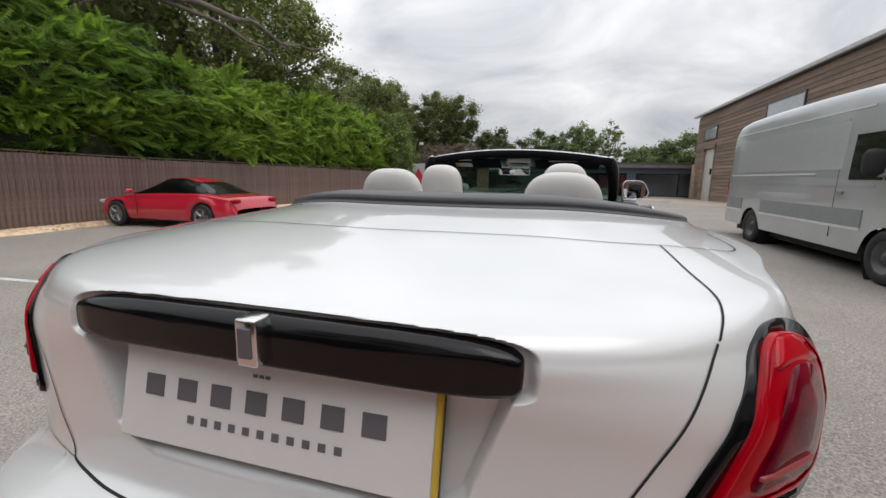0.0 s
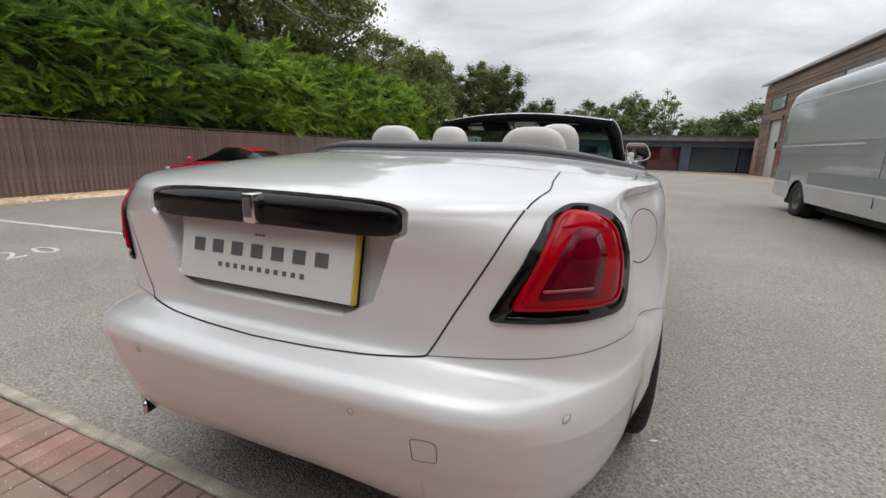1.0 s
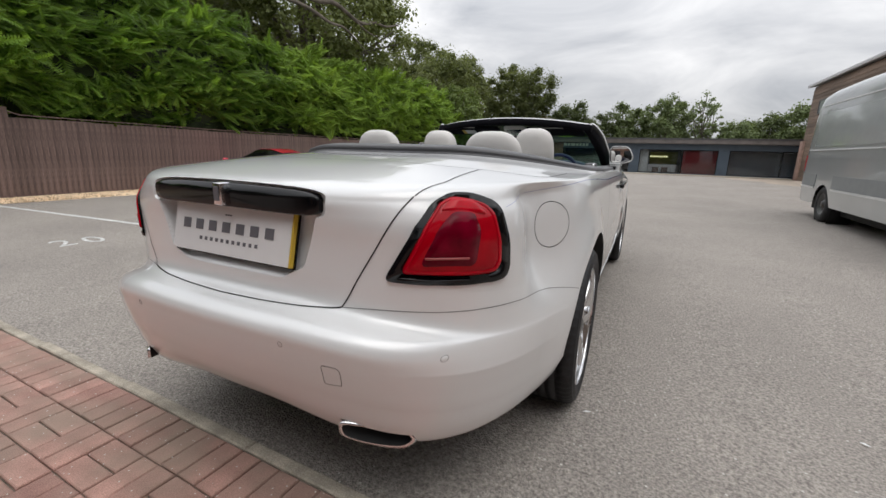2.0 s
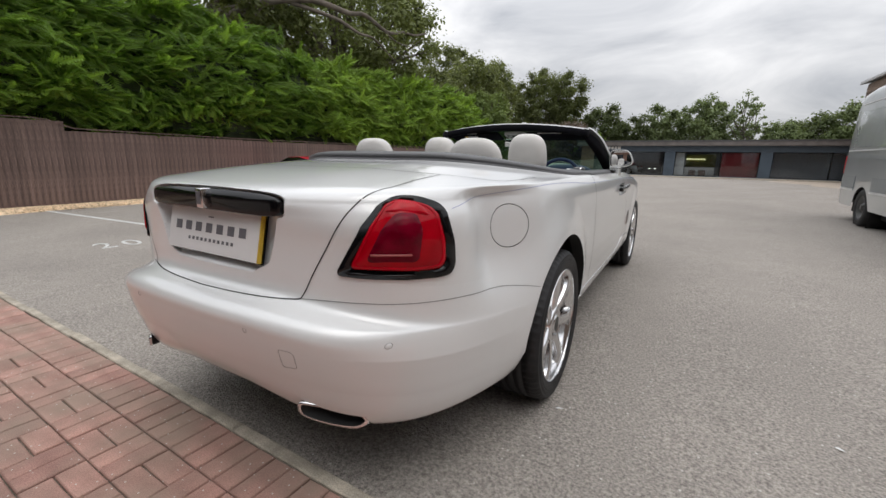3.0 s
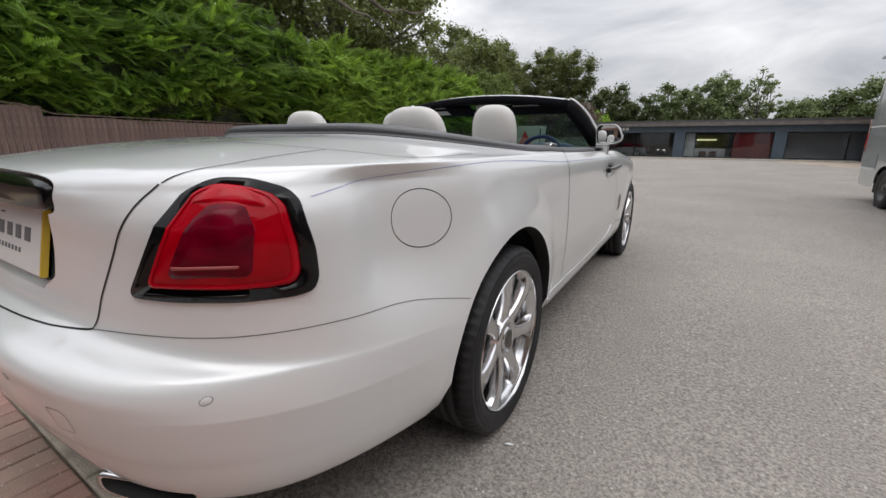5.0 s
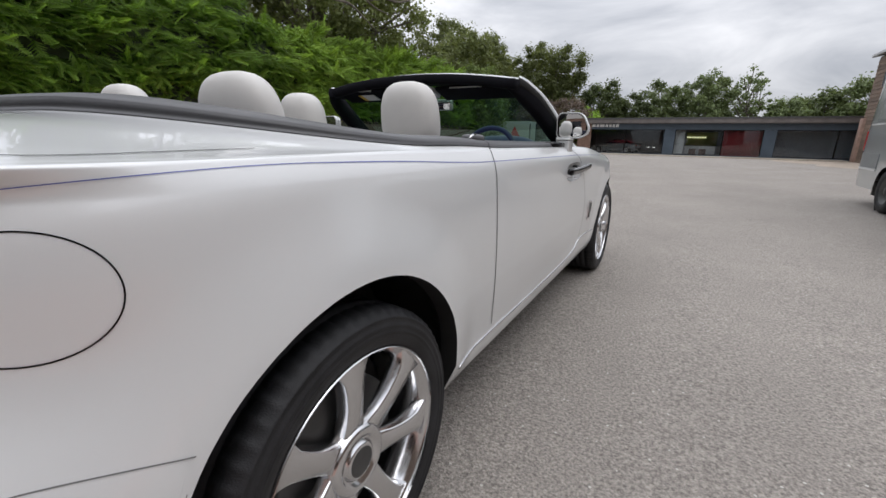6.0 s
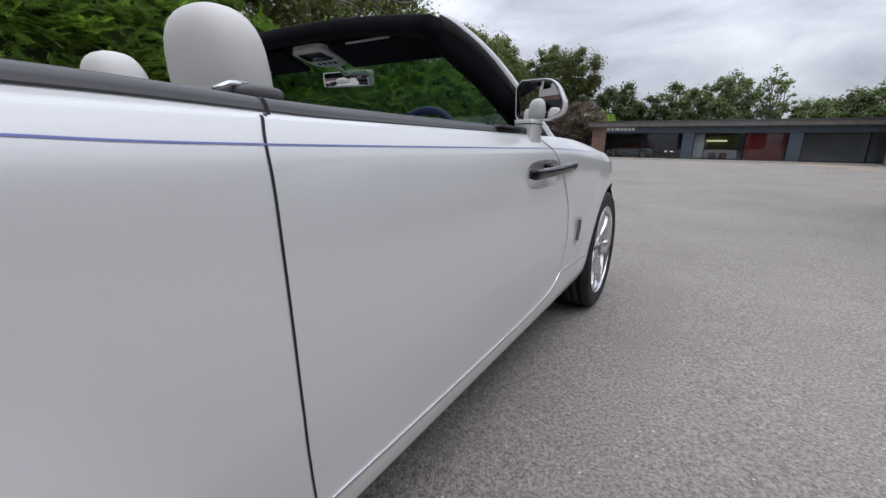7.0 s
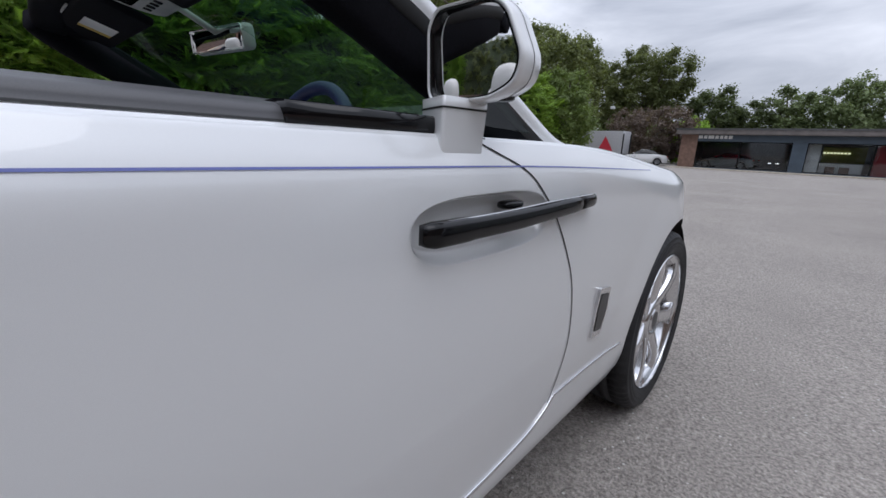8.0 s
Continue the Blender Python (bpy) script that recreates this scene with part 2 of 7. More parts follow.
def solid(name, me, mat, label, category="", group="", kind="", at=(0, 0, 0)):
    ob = part(name, me, mat, None)
    ob.location = at
    return tagged(ob, label, category, group, kind)


def block(x0, x1, y0, y1, z0, z1, bevel=0.0, seg=2):
    bm = bmesh.new()
    bmesh.ops.create_cube(bm, size=1)
    for v in bm.verts:
        v.co = ((x0 + x1) / 2 + v.co.x * (x1 - x0), (y0 + y1) / 2 + v.co.y * (y1 - y0), (z0 + z1) / 2 + v.co.z * (z1 - z0))
    if bevel:
        bmesh.ops.bevel(bm, geom=bm.edges[:], offset=bevel, segments=seg, affect="EDGES", profile=0.5)
        for f in bm.faces:
            f.smooth = seg > 1
    return bm


def join_blocks(boxes, bevel=0.0):
    bm = bmesh.new()
    for b in boxes:
        one = block(*b, bevel=bevel)
        tmp = bpy.data.meshes.new("tmp")
        one.to_mesh(tmp)
        one.free()
        bm.from_mesh(tmp)
        bpy.data.meshes.remove(tmp)
    return bm


def lathe(profile, axis="x", n=48, close=True):
    """Spins a list of (radius, along) about an axis through the origin. Returns verts, faces."""
    V, F = [], []
    m = len(profile)
    for i in range(n):
        a = 2 * math.pi * i / n
        for r, d in profile:
            p = (d, r * math.cos(a), r * math.sin(a)) if axis == "x" else (r * math.cos(a), r * math.sin(a), d)
            V.append(p)
    for i in range(n):
        j = (i + 1) % n
        for k in range(m - 1):
            F.append((i * m + k, i * m + k + 1, j * m + k + 1, j * m + k))
    return V, F


def grid_faces(rows, cols, wrap=False):
    F = []
    for i in range(rows - 1):
        for j in range(cols if wrap else cols - 1):
            k = (j + 1) % cols
            F.append((i * cols + j, i * cols + k, (i + 1) * cols + k, (i + 1) * cols + j))
    return F


def sweep(points, section, up=(0, 0, 1), scale=None, caps=True):
    """A section (list of (side, up) pairs) carried along points. Returns verts, faces."""
    V, F = [], []
    P = [Vector(p) for p in points]
    n = len(section)
    for i, p in enumerate(P):
        d = (P[min(i + 1, len(P) - 1)] - P[max(i - 1, 0)]).normalized()
        s = d.cross(Vector(up)).normalized()
        u = s.cross(d).normalized()
        k = scale[i] if scale else 1.0
        for a, b in section:
            V.append(p + s * a * k + u * b * k)
    F = grid_faces(len(P), n, True)
    if caps:
        F.append(tuple(range(n))[::-1])
        F.append(tuple(range((len(P) - 1) * n, len(P) * n)))
    return V, F


def ring_section(rx, ry, n=10, power=2.0):
    out = []
    for i in range(n):
        a = 2 * math.pi * i / n
        c, s = math.cos(a), math.sin(a)
        out.append((rx * math.copysign(abs(c) ** (2 / power), c), ry * math.copysign(abs(s) ** (2 / power), s)))
    return out


def tube(points, r, n=8, up=(0, 0, 1), scale=None):
    return sweep(points, ring_section(r, r, n), up, scale)


def pillow(cx, cy, cz, sx, sy, sz, power=3.0, n=20, m=14, taper=0.0, lean=0.0):
    """A rounded cushion (superellipsoid), narrower towards the top by taper. Returns verts, faces."""
    def f(c, e):
        return math.copysign(abs(c) ** e, c)
    e = 2 / power
    V, F = [], []
    for i in range(m + 1):
        t = -math.pi / 2 + math.pi * i / m
        for j in range(n):
            a = 2 * math.pi * j / n
            z = f(math.sin(t), e)
            w = 1 - taper * (z + 1) / 2
            V.append((cx + sx * w * f(math.cos(t), e) * f(math.cos(a), e), cy + sy * f(math.cos(t), e) * f(math.sin(a), e) + lean * z * sz, cz + sz * z))
    F = grid_faces(m + 1, n, True)
    return V, F


def merge(*lots):
    V, F = [], []
    for v, f in lots:
        o = len(V)
        V += list(v)
        F += [tuple(i + o for i in q) for q in f]
    return V, F


def smoothstep(a, b, x):
    t = np.clip((np.asarray(x, float) - a) / (b - a), 0, 1)
    return t * t * (3 - 2 * t)


def ground_z(x, y):
    """The yard falls gently to the left and towards the far shops."""
    x, y = np.asarray(x, float), np.asarray(y, float)
    side = np.where(x > 0.95, x - 0.95, np.where(x < -0.95, x + 0.95, 0.0)) * 0.0175
    side = np.clip(side, -0.35, 0.2)
    far = smoothstep(14, 44, y)
    return side * (1 - far) - 0.4 * far - 0.02


def gz(x, y):
    return float(ground_z(x, y))

# ---- ground ----
def build_ground():
    xs = np.unique(np.concatenate([np.linspace(-14, 14, 57), [-200, -120, -70, -40, -25, -18, 18, 25, 40, 70, 120, 200, -0.95, 0.95]]))
    ys = np.unique(np.concatenate([np.linspace(-4, 50, 55), [-200, -120, -60, -30, -15, -8, 60, 80, 120, 180, 300]]))
    X, Y = np.meshgrid(xs, ys)
    V = np.stack([X, Y, ground_z(X, Y)], -1).reshape(-1, 3)
    me = mesh("ground", V, grid_faces(len(ys), len(xs)), M_ASPHALT)
    return solid("ground", me, None, "worn grey asphalt yard with pale chippings", "ground", kind="structure")


build_ground()

# ---- the white convertible: one smooth body surface, split into its panels ----
# Each level of the surface: rear-most y and its z on the centre line, half width and z on the flank, front-most y and z.
REAR = [(0.36, 0.34), (0.25, 0.357), (0.188, 0.43), (0.156, 0.505), (0.138, 0.57), (0.126, 0.63), (0.123, 0.674), (0.152, 0.704), (0.238, 0.731), (0.247, 0.82), (0.248, 0.92),
        (0.238, 0.99), (0.232, 1.03), (0.262, 1.064), (0.36, 1.088), (0.58, 1.118), (0.86, 1.142), (1.1, 1.158), (1.115, 1.188), (1.17, 1.2), (1.24, 1.191), (1.25, 1.1), (1.25, 0.8)]
SIDE = [(0.9, 0.27), (0.94, 0.28), (0.958, 0.32), (0.966, 0.372), (0.972, 0.44), (0.978, 0.5), (0.982, 0.55), (0.985, 0.59), (0.986, 0.62), (0.988, 0.74), (0.984, 0.87),
        (0.977, 0.97), (0.966, 1.02), (0.945, 1.058), (0.937, 1.066), (0.933, 1.069), (0.93, 1.071), (0.926, 1.0805), (0.917, 1.0985), (0.888, 1.104), (0.85, 1.1), (0.845, 1.0), (0.845, 0.7)]
FRONT = [(5.15, 0.25), (5.27, 0.27), (5.33, 0.32), (5.36, 0.4), (5.37, 0.48), (5.37, 0.55), (5.37, 0.6), (5.37, 0.66), (5.365, 0.7), (5.36, 0.76), (5.35, 0.83),
         (5.31, 0.88), (5.24, 0.92), (5.1, 0.945), (4.88, 0.965), (4.5, 1.0), (4.1, 1.045), (3.72, 1.055), (3.7, 1.06), (3.6, 1.06), (3.5, 1.05), (3.5, 1.0), (3.5, 0.8)]
TOP = len(REAR) - 1
ARCH = [(1.393, 0.379, 0.44), (4.54, 0.365, 0.425)]
WHEELS = [(1.387, 0.361, 0.992), (4.53, 0.361, 0.976)]


def level(table, column, h):
    """Catmull-Rom through one column of a level table."""
    a = np.array([r[column] for r in table])
    h = np.clip(np.asarray(h, float), 0, TOP)
    i = np.minimum(h.astype(int), TOP - 1)
    t = h - i
    p0, p1, p2, p3 = a[np.maximum(i - 1, 0)], a[i], a[i + 1], a[np.minimum(i + 2, TOP)]
    return p1 + 0.5 * t * (p2 - p0 + t * (2 * p0 - 5 * p1 + 4 * p2 - p3 + t * (3 * (p1 - p2) + p3 - p0)))


def body(c, h):
    """c: 0 to 1 round the tail, 1 to 2 along the flank, 2 to 3 round the nose. h: up the levels. Right half of the car."""
    c, h = np.broadcast_arrays(np.asarray(c, float), np.asarray(h, float))
    yr, zr = level(REAR, 0, h), level(REAR, 1, h)
    w, zs = level(SIDE, 0, h), level(SIDE, 1, h)
    yf, zf = level(FRONT, 0, h), level(FRONT, 1, h)
    inner = smoothstep(13, 17, h)
    y0, y1 = 1.36 + 0.44 * inner, 4.45 - 1.2 * inner
    zs = zs + 0.011 * (2.6 - np.clip(y0 + (np.clip(c, 1, 2) - 1) * (y1 - y0), 0, 5)) * smoothstep(9, 13, h)
    zs = zs - 0.085 * smoothstep(3.5, 4.8, y0 + (np.clip(c, 1, 2) - 1) * (y1 - y0)) * smoothstep(8, 13, h)
    square = smoothstep(12.2, 10.2, h)
    pw = 4.3 - 1.6 * inner + 0.7 * square
    # tail; the ledge of the bumper fades round the corner
    t = np.clip(c, 0, 1)
    yr = yr + (np.interp(h, [4, 5, 9, 10], [0.138, 0.126, 0.247, 0.248]) - yr) * smoothstep(0.5, 0.82, t) * smoothstep(3.9, 5, h) * smoothstep(10, 9, h)
    th = (math.pi / 2) * t ** (pw / 2)
    xr_ = w * np.sin(th) ** (2 / pw)
    yr_ = yr + (y0 - yr) * (1 - np.cos(th)) + (0.13 - 0.06 * square) * xr_**2 * np.cos(th)
    low = smoothstep(3.0, 1.2, h)
    zr_ = zr + (zs - zr) * (smoothstep(0.25, 1.0, t) * (1 - low) + smoothstep(0.1, 0.75, t) * low)
    # nose
    t = np.clip(3 - c, 0, 1)
    pn = 3.3 - 0.8 * inner
    th = (math.pi / 2) * t ** (pn / 2)
    xf_ = w * np.sin(th) ** (2 / pn)
    yf_ = yf - (yf - y1) * (1 - np.cos(th)) - 0.1 * xf_**2 * np.cos(th)
    zf_ = zf + (zs - zf) * smoothstep(0.0, 1.0, t)
    ys_ = y0 + (np.clip(c, 1, 2) - 1) * (y1 - y0)
    x = np.where(c < 1, xr_, np.where(c > 2, xf_, w))
    y = np.where(c < 1, yr_, np.where(c > 2, yf_, ys_))
    z = np.where(c < 1, zr_, np.where(c > 2, zf_, zs))
    # hollow for the number plate under the black strip
    edge = 0.292 + 0.36 * (z - 0.80) - 0.06 * smoothstep(0.835, 0.785, z)
    deep = smoothstep(0.008, -0.006, x - edge) * smoothstep(0.782, 0.812, z) * smoothstep(0.992, 0.982, z) * smoothstep(13, 11.5, h)
    y = np.where(c < 1, y + deep * (0.024 + 0.19 * (z - 0.79)), y)
    # shallow pocket for the black strip
    q = (np.abs(x) / 0.382) ** 7 + (np.abs(z - 1.022 + 0.05 * x * x) / 0.041) ** 5
    y = np.where((c < 1) & (h < 14), y + 0.022 * smoothstep(1.3, 0.9, q), y)
    # the quarter draws in between the lamp and the flared arch
    waist = np.exp(-(((y - 0.8) / np.where(y < 0.8, 0.13, 0.19)) ** 2)) * smoothstep(0.6, 0.85, z) * smoothstep(1.1, 1.03, z)
    x = np.where((c > 0.4) & (c < 1.3), x - 0.085 * waist, x)
    # the wings flare out round the wheel arches
    for (yc, zc, r), f in zip(ARCH, (0.026, 0.008)):
        d = np.hypot(y - yc, z - zc)
        x = np.where((c > 0.5) & (c < 2.6), x + f * smoothstep(r + 0.19, r - 0.01, d) * smoothstep(0.25, 0.4, z), x)
    # the surround lies a little lower along the door
    z = z - 0.011 * smoothstep(15, 17.5, h) * smoothstep(1.9, 2.35, y)
    # hollow behind the door handle
    q = (np.abs(y - 3.293) / 0.186) ** 3.5 + (np.abs(z - 0.923) / 0.051) ** 2.6
    x = np.where((c > 1) & (c < 2.2), x - 0.036 * smoothstep(1.0, 0.5, q), x)
    return np.stack([x, y, z], -1)


def body_normal(c, h):
    e = 1e-3
    du = body(np.minimum(c + e, 3), h) - body(np.maximum(c - e, 0), h)
    dv = body(c, np.minimum(h + 5 * e, TOP)) - body(c, np.maximum(h - 5 * e, 0))
    n = np.cross(du, dv)
    n /= np.linalg.norm(n, axis=-1, keepdims=True) + 1e-12
    return n


TAB_C, TAB_H = np.meshgrid(np.linspace(0, 3, 901), np.linspace(1, 17, 321), indexing="ij")
TAB_P = body(TAB_C, TAB_H)


def locate(points, axes, c0, c1, h0=1.0, h1=14.0):
    """Finds c and h of the surface at given pairs of coordinates (axes, such as 'yz'), within a stretch of c and h."""
    ax = ["xyz".index(a) for a in axes]
    pick = (TAB_C >= c0) & (TAB_C <= c1) & (TAB_H >= h0) & (TAB_H <= h1)
    pc, ph, pp = TAB_C[pick], TAB_H[pick], TAB_P[pick][:, ax]
    want = np.asarray(points, float)
    C, H = np.empty(len(want)), np.empty(len(want))
    for n, q in enumerate(want):
        k = np.argmin(((pp - q) ** 2).sum(1))
        C[n], H[n] = pc[k], ph[k]
    for _ in range(6):
        p = body(C, H)[:, ax]
        ju = (body(C + 1e-4, H)[:, ax] - p) / 1e-4
        jv = (body(C, H + 1e-4)[:, ax] - p) / 1e-4
        det = ju[:, 0] * jv[:, 1] - ju[:, 1] * jv[:, 0]
        ok = np.abs(det) > 1e-6
        det = np.where(ok, det, 1)
        r = want - p
        dc = (r[:, 0] * jv[:, 1] - r[:, 1] * jv[:, 0]) / det
        dh = (ju[:, 0] * r[:, 1] - ju[:, 1] * r[:, 0]) / det
        C = np.where(ok, np.clip(C + np.clip(dc, -0.02, 0.02), c0, c1), C)
        H = np.where(ok, np.clip(H + np.clip(dh, -0.3, 0.3), h0, h1), H)
    return C, H


def on_body(points, axes, c0, c1, h0=1.0, h1=14.0, out=0.0):
    """Places and normals of the surface at given pairs of coordinates."""
    C, H = locate(points, axes, c0, c1, h0, h1)
    N = body_normal(C, H)
    return body(C, H) + N * out, N


SKIN = np.array([1.1, 0.08])


def skin(points, out=0.0):
    """Places and normals at coordinates that run along the surface itself: c and h in rough metres."""
    C, H = (np.asarray(points, float) / SKIN).T
    N = body_normal(C, H)
    return body(C, H) + N * out, N


def on_skin(back=(), side=()):
    """Points given by x and z on the tail, then by y and z on the flank, as coordinates along the surface."""
    lots = [np.stack(locate(p, a, c0, c1), 1) * SKIN for p, a, c0, c1 in ((back, "xz", 0.0, 0.97), (side, "yz", 0.55, 1.2)) if len(p)]
    return np.concatenate(lots)


def flank(points, out=0.0):
    return on_body(points, "yz", 0.55, 2.6, out=out)


def tail(points, out=0.0):
    return on_body(points, "xz", 0.0, 0.97, out=out)


def deck(points, out=0.0):
    return on_body(points, "xy", 0.0, 1.5, 12.5, 17.0, out=out)


def spline(points, n):
    """Catmull-Rom resampling of a list of points."""
    P = np.asarray(points, float)
    out = []
    m = len(P) - 1
    for k in range(n):
        u = k / (n - 1) * m
        i = min(int(u), m - 1)
        t = u - i
        p0, p1, p2, p3 = P[max(i - 1, 0)], P[i], P[i + 1], P[min(i + 2, m)]
        out.append(p1 + 0.5 * t * (p2 - p0 + t * (2 * p0 - 5 * p1 + 4 * p2 - p3 + t * (3 * (p1 - p2) + p3 - p0))))
    return np.array(out)


def ribbon(P, N, width):
    """A narrow strip along surface places, lying in the surface. Returns verts, faces."""
    P, N = np.asarray(P), np.asarray(N)
    D = np.gradient(P, axis=0)
    S = np.cross(D, N)
    S /= np.linalg.norm(S, axis=1, keepdims=True) + 1e-12
    half = np.broadcast_to(np.asarray(width, float) / 2, (len(P),))[:, None]
    V = np.concatenate([P - S * half, P + S * half])
    n = len(P)
    F = [(i, i + 1, n + i + 1, n + i) for i in range(n - 1)]
    return V, F, np.concatenate([N, N])


def mirrored(V, F):
    W = np.array(V, float)
    W[:, 0] *= -1
    return W, [tuple(reversed(f)) for f in F]


def body_columns():
    """Columns round the body, gathered at the edges of the wheel arches."""
    cols = list(np.linspace(0, 1, 64)) + list(np.linspace(1, 2, 90)[1:]) + list(np.linspace(2, 3, 40)[1:])
    fine = np.linspace(0, 3, 6001)
    ys = body(fine, np.full_like(fine, 4.0))[:, 1]
    for yc, zc, r in ARCH:
        for a in np.linspace(0, math.pi, 41):
            y = yc + r * math.cos(a)
            k = np.argmin(np.abs(ys - y) + 10 * (fine < 0.5))
            y_lo, y_hi = sorted((ys[k - 1], ys[k + 1])) if 0 < k < 6000 else (0, 1)
            cols.append(float(fine[k]))
        for s in (-1, 1):
            k = np.argmin(np.abs(ys - (yc + s * r)) + 10 * (fine < 0.5))
            cols += [float(fine[k]) + e for e in (-0.0012, 0.0012)]
    cols += list(np.linspace(1.552, 1.7, 130)) + list(np.linspace(0.58, 0.7, 30)) + list(np.linspace(0.2, 0.36, 70)) + list(np.linspace(0.37, 0.6, 70))
    return np.array(sorted(set(round(v, 5) for v in cols)))


def start_height(c):
    """Where the body begins at a column: the sill, or the edge of the wheel arch."""
    h = np.linspace(1, 10.4, 1881)
    p = body(np.full_like(h, c), h)
    low = 1.0
    for yc, zc, r in ARCH:
        wide = r + 0.34 * np.maximum(zc - p[:, 2], 0) * (p[:, 1] < yc)
        inside = (np.abs(p[:, 1] - yc) < wide) & (p[:, 2] < zc + np.sqrt(np.maximum(r * r - (p[:, 1] - yc) ** 2, 0)))
        if inside.any():
            low = max(low, float(h[np.where(inside)[0].max()]))
    # opening for the exhaust tip
    inside = (c < 0.75) & (p[:, 0] > 0.462) & (p[:, 0] < 0.655) & (p[:, 2] < 0.4 - 0.27 * (p[:, 0] - 0.465))
    if inside.any():
        low = max(low, float(h[np.where(inside)[0].max()]))
    return low


COLS = body_columns()
LOW = np.array([start_height(c) for c in COLS])
UPPER = np.concatenate([np.arange(10.5, 11.125, 0.015625), np.arange(11.125, 14.0, 0.0625), np.arange(14.0, 17.0, 0.25), np.arange(17.0, TOP + 0.01, 0.5)])
# levels up to the shoulder, closer together behind the door handle
LOWER = np.unique(np.concatenate([np.linspace(0, 1, 72, endpoint=False), np.linspace(0.931, 0.999, 76), np.linspace(0.79, 0.86, 30)]).round(5))
HH = np.concatenate([np.array([LOW + (10.5 - LOW) * k for k in LOWER]), np.repeat(UPPER[:, None], len(COLS), 1)])
CC = np.repeat(COLS[None], len(HH), 0)
BP, BN = body(CC, HH), body_normal(CC, HH)

FRONT_GAP = [(3.27, 1.06), (3.33, 1.036), (3.41, 1.003), (3.47, 0.955), (3.525, 0.895), (3.575, 0.82), (3.61, 0.75), (3.632, 0.65), (3.63, 0.57), (3.612, 0.5), (3.585, 0.44)]
REAR_GAP = [(2.155, 1.074), (2.138, 1.03), (2.135, 0.96), (2.136, 0.83), (2.14, 0.69), (2.15, 0.54), (2.168, 0.4)]
LID_SIDE = [(0.44, 0.727), (0.47, 0.781), (0.499, 0.835), (0.534, 0.897), (0.569, 0.96), (0.594, 1.011), (0.613, 1.047)]
LID_TOP = [(0.616, 0.372), (0.634, 0.425), (0.645, 0.5), (0.636, 0.62), (0.63, 0.81)]
LID_FRONT = [(0.0, 0.69), (0.281, 0.709), (0.499, 0.745), (0.651, 0.826), (0.751, 0.883), (0.816, 0.935), (0.85, 1.03), (0.862, 1.27)]


def panel_of(p, h):
    x, y, z = p
    gap = np.interp(z, [q[1] for q in FRONT_GAP][::-1], [q[0] for q in FRONT_GAP][::-1])
    back = np.interp(z, [q[1] for q in REAR_GAP][::-1], [q[0] for q in REAR_GAP][::-1])
    if h > 20:
        return "cockpit_tub"
    if h > 17:
        return "cockpit_surround"
    if y < 1.3 and h < 8 and z < np.interp(y, [0.25, 0.5, 0.9, 1.1], [0.74, 0.715, 0.69, 0.59]):
        return "rear_bumper"
    if y < np.interp(x, [q[0] for q in LID_FRONT], [q[1] for q in LID_FRONT]) and h >= 7.5 and ((h < 12.5 and x < np.interp(z, [q[1] for q in LID_SIDE], [q[0] for q in LID_SIDE])) or (h >= 12.5 and x < np.interp(y, [q[1] for q in LID_TOP], [q[0] for q in LID_TOP]))):
        return "boot_lid"
    if h > 13.4 and y < 1.9 and x < 0.8:
        return "tonneau_cover"
    if y < back:
        return "rear_wing"
    if y < gap and z > 0.366:
        return "door"
    if z <= 0.366 and y < 4.0:
        return "sill"
    if h > 12.6:
        return "bonnet"
    return "front_wing" if y < 5.0 else "front_bumper"


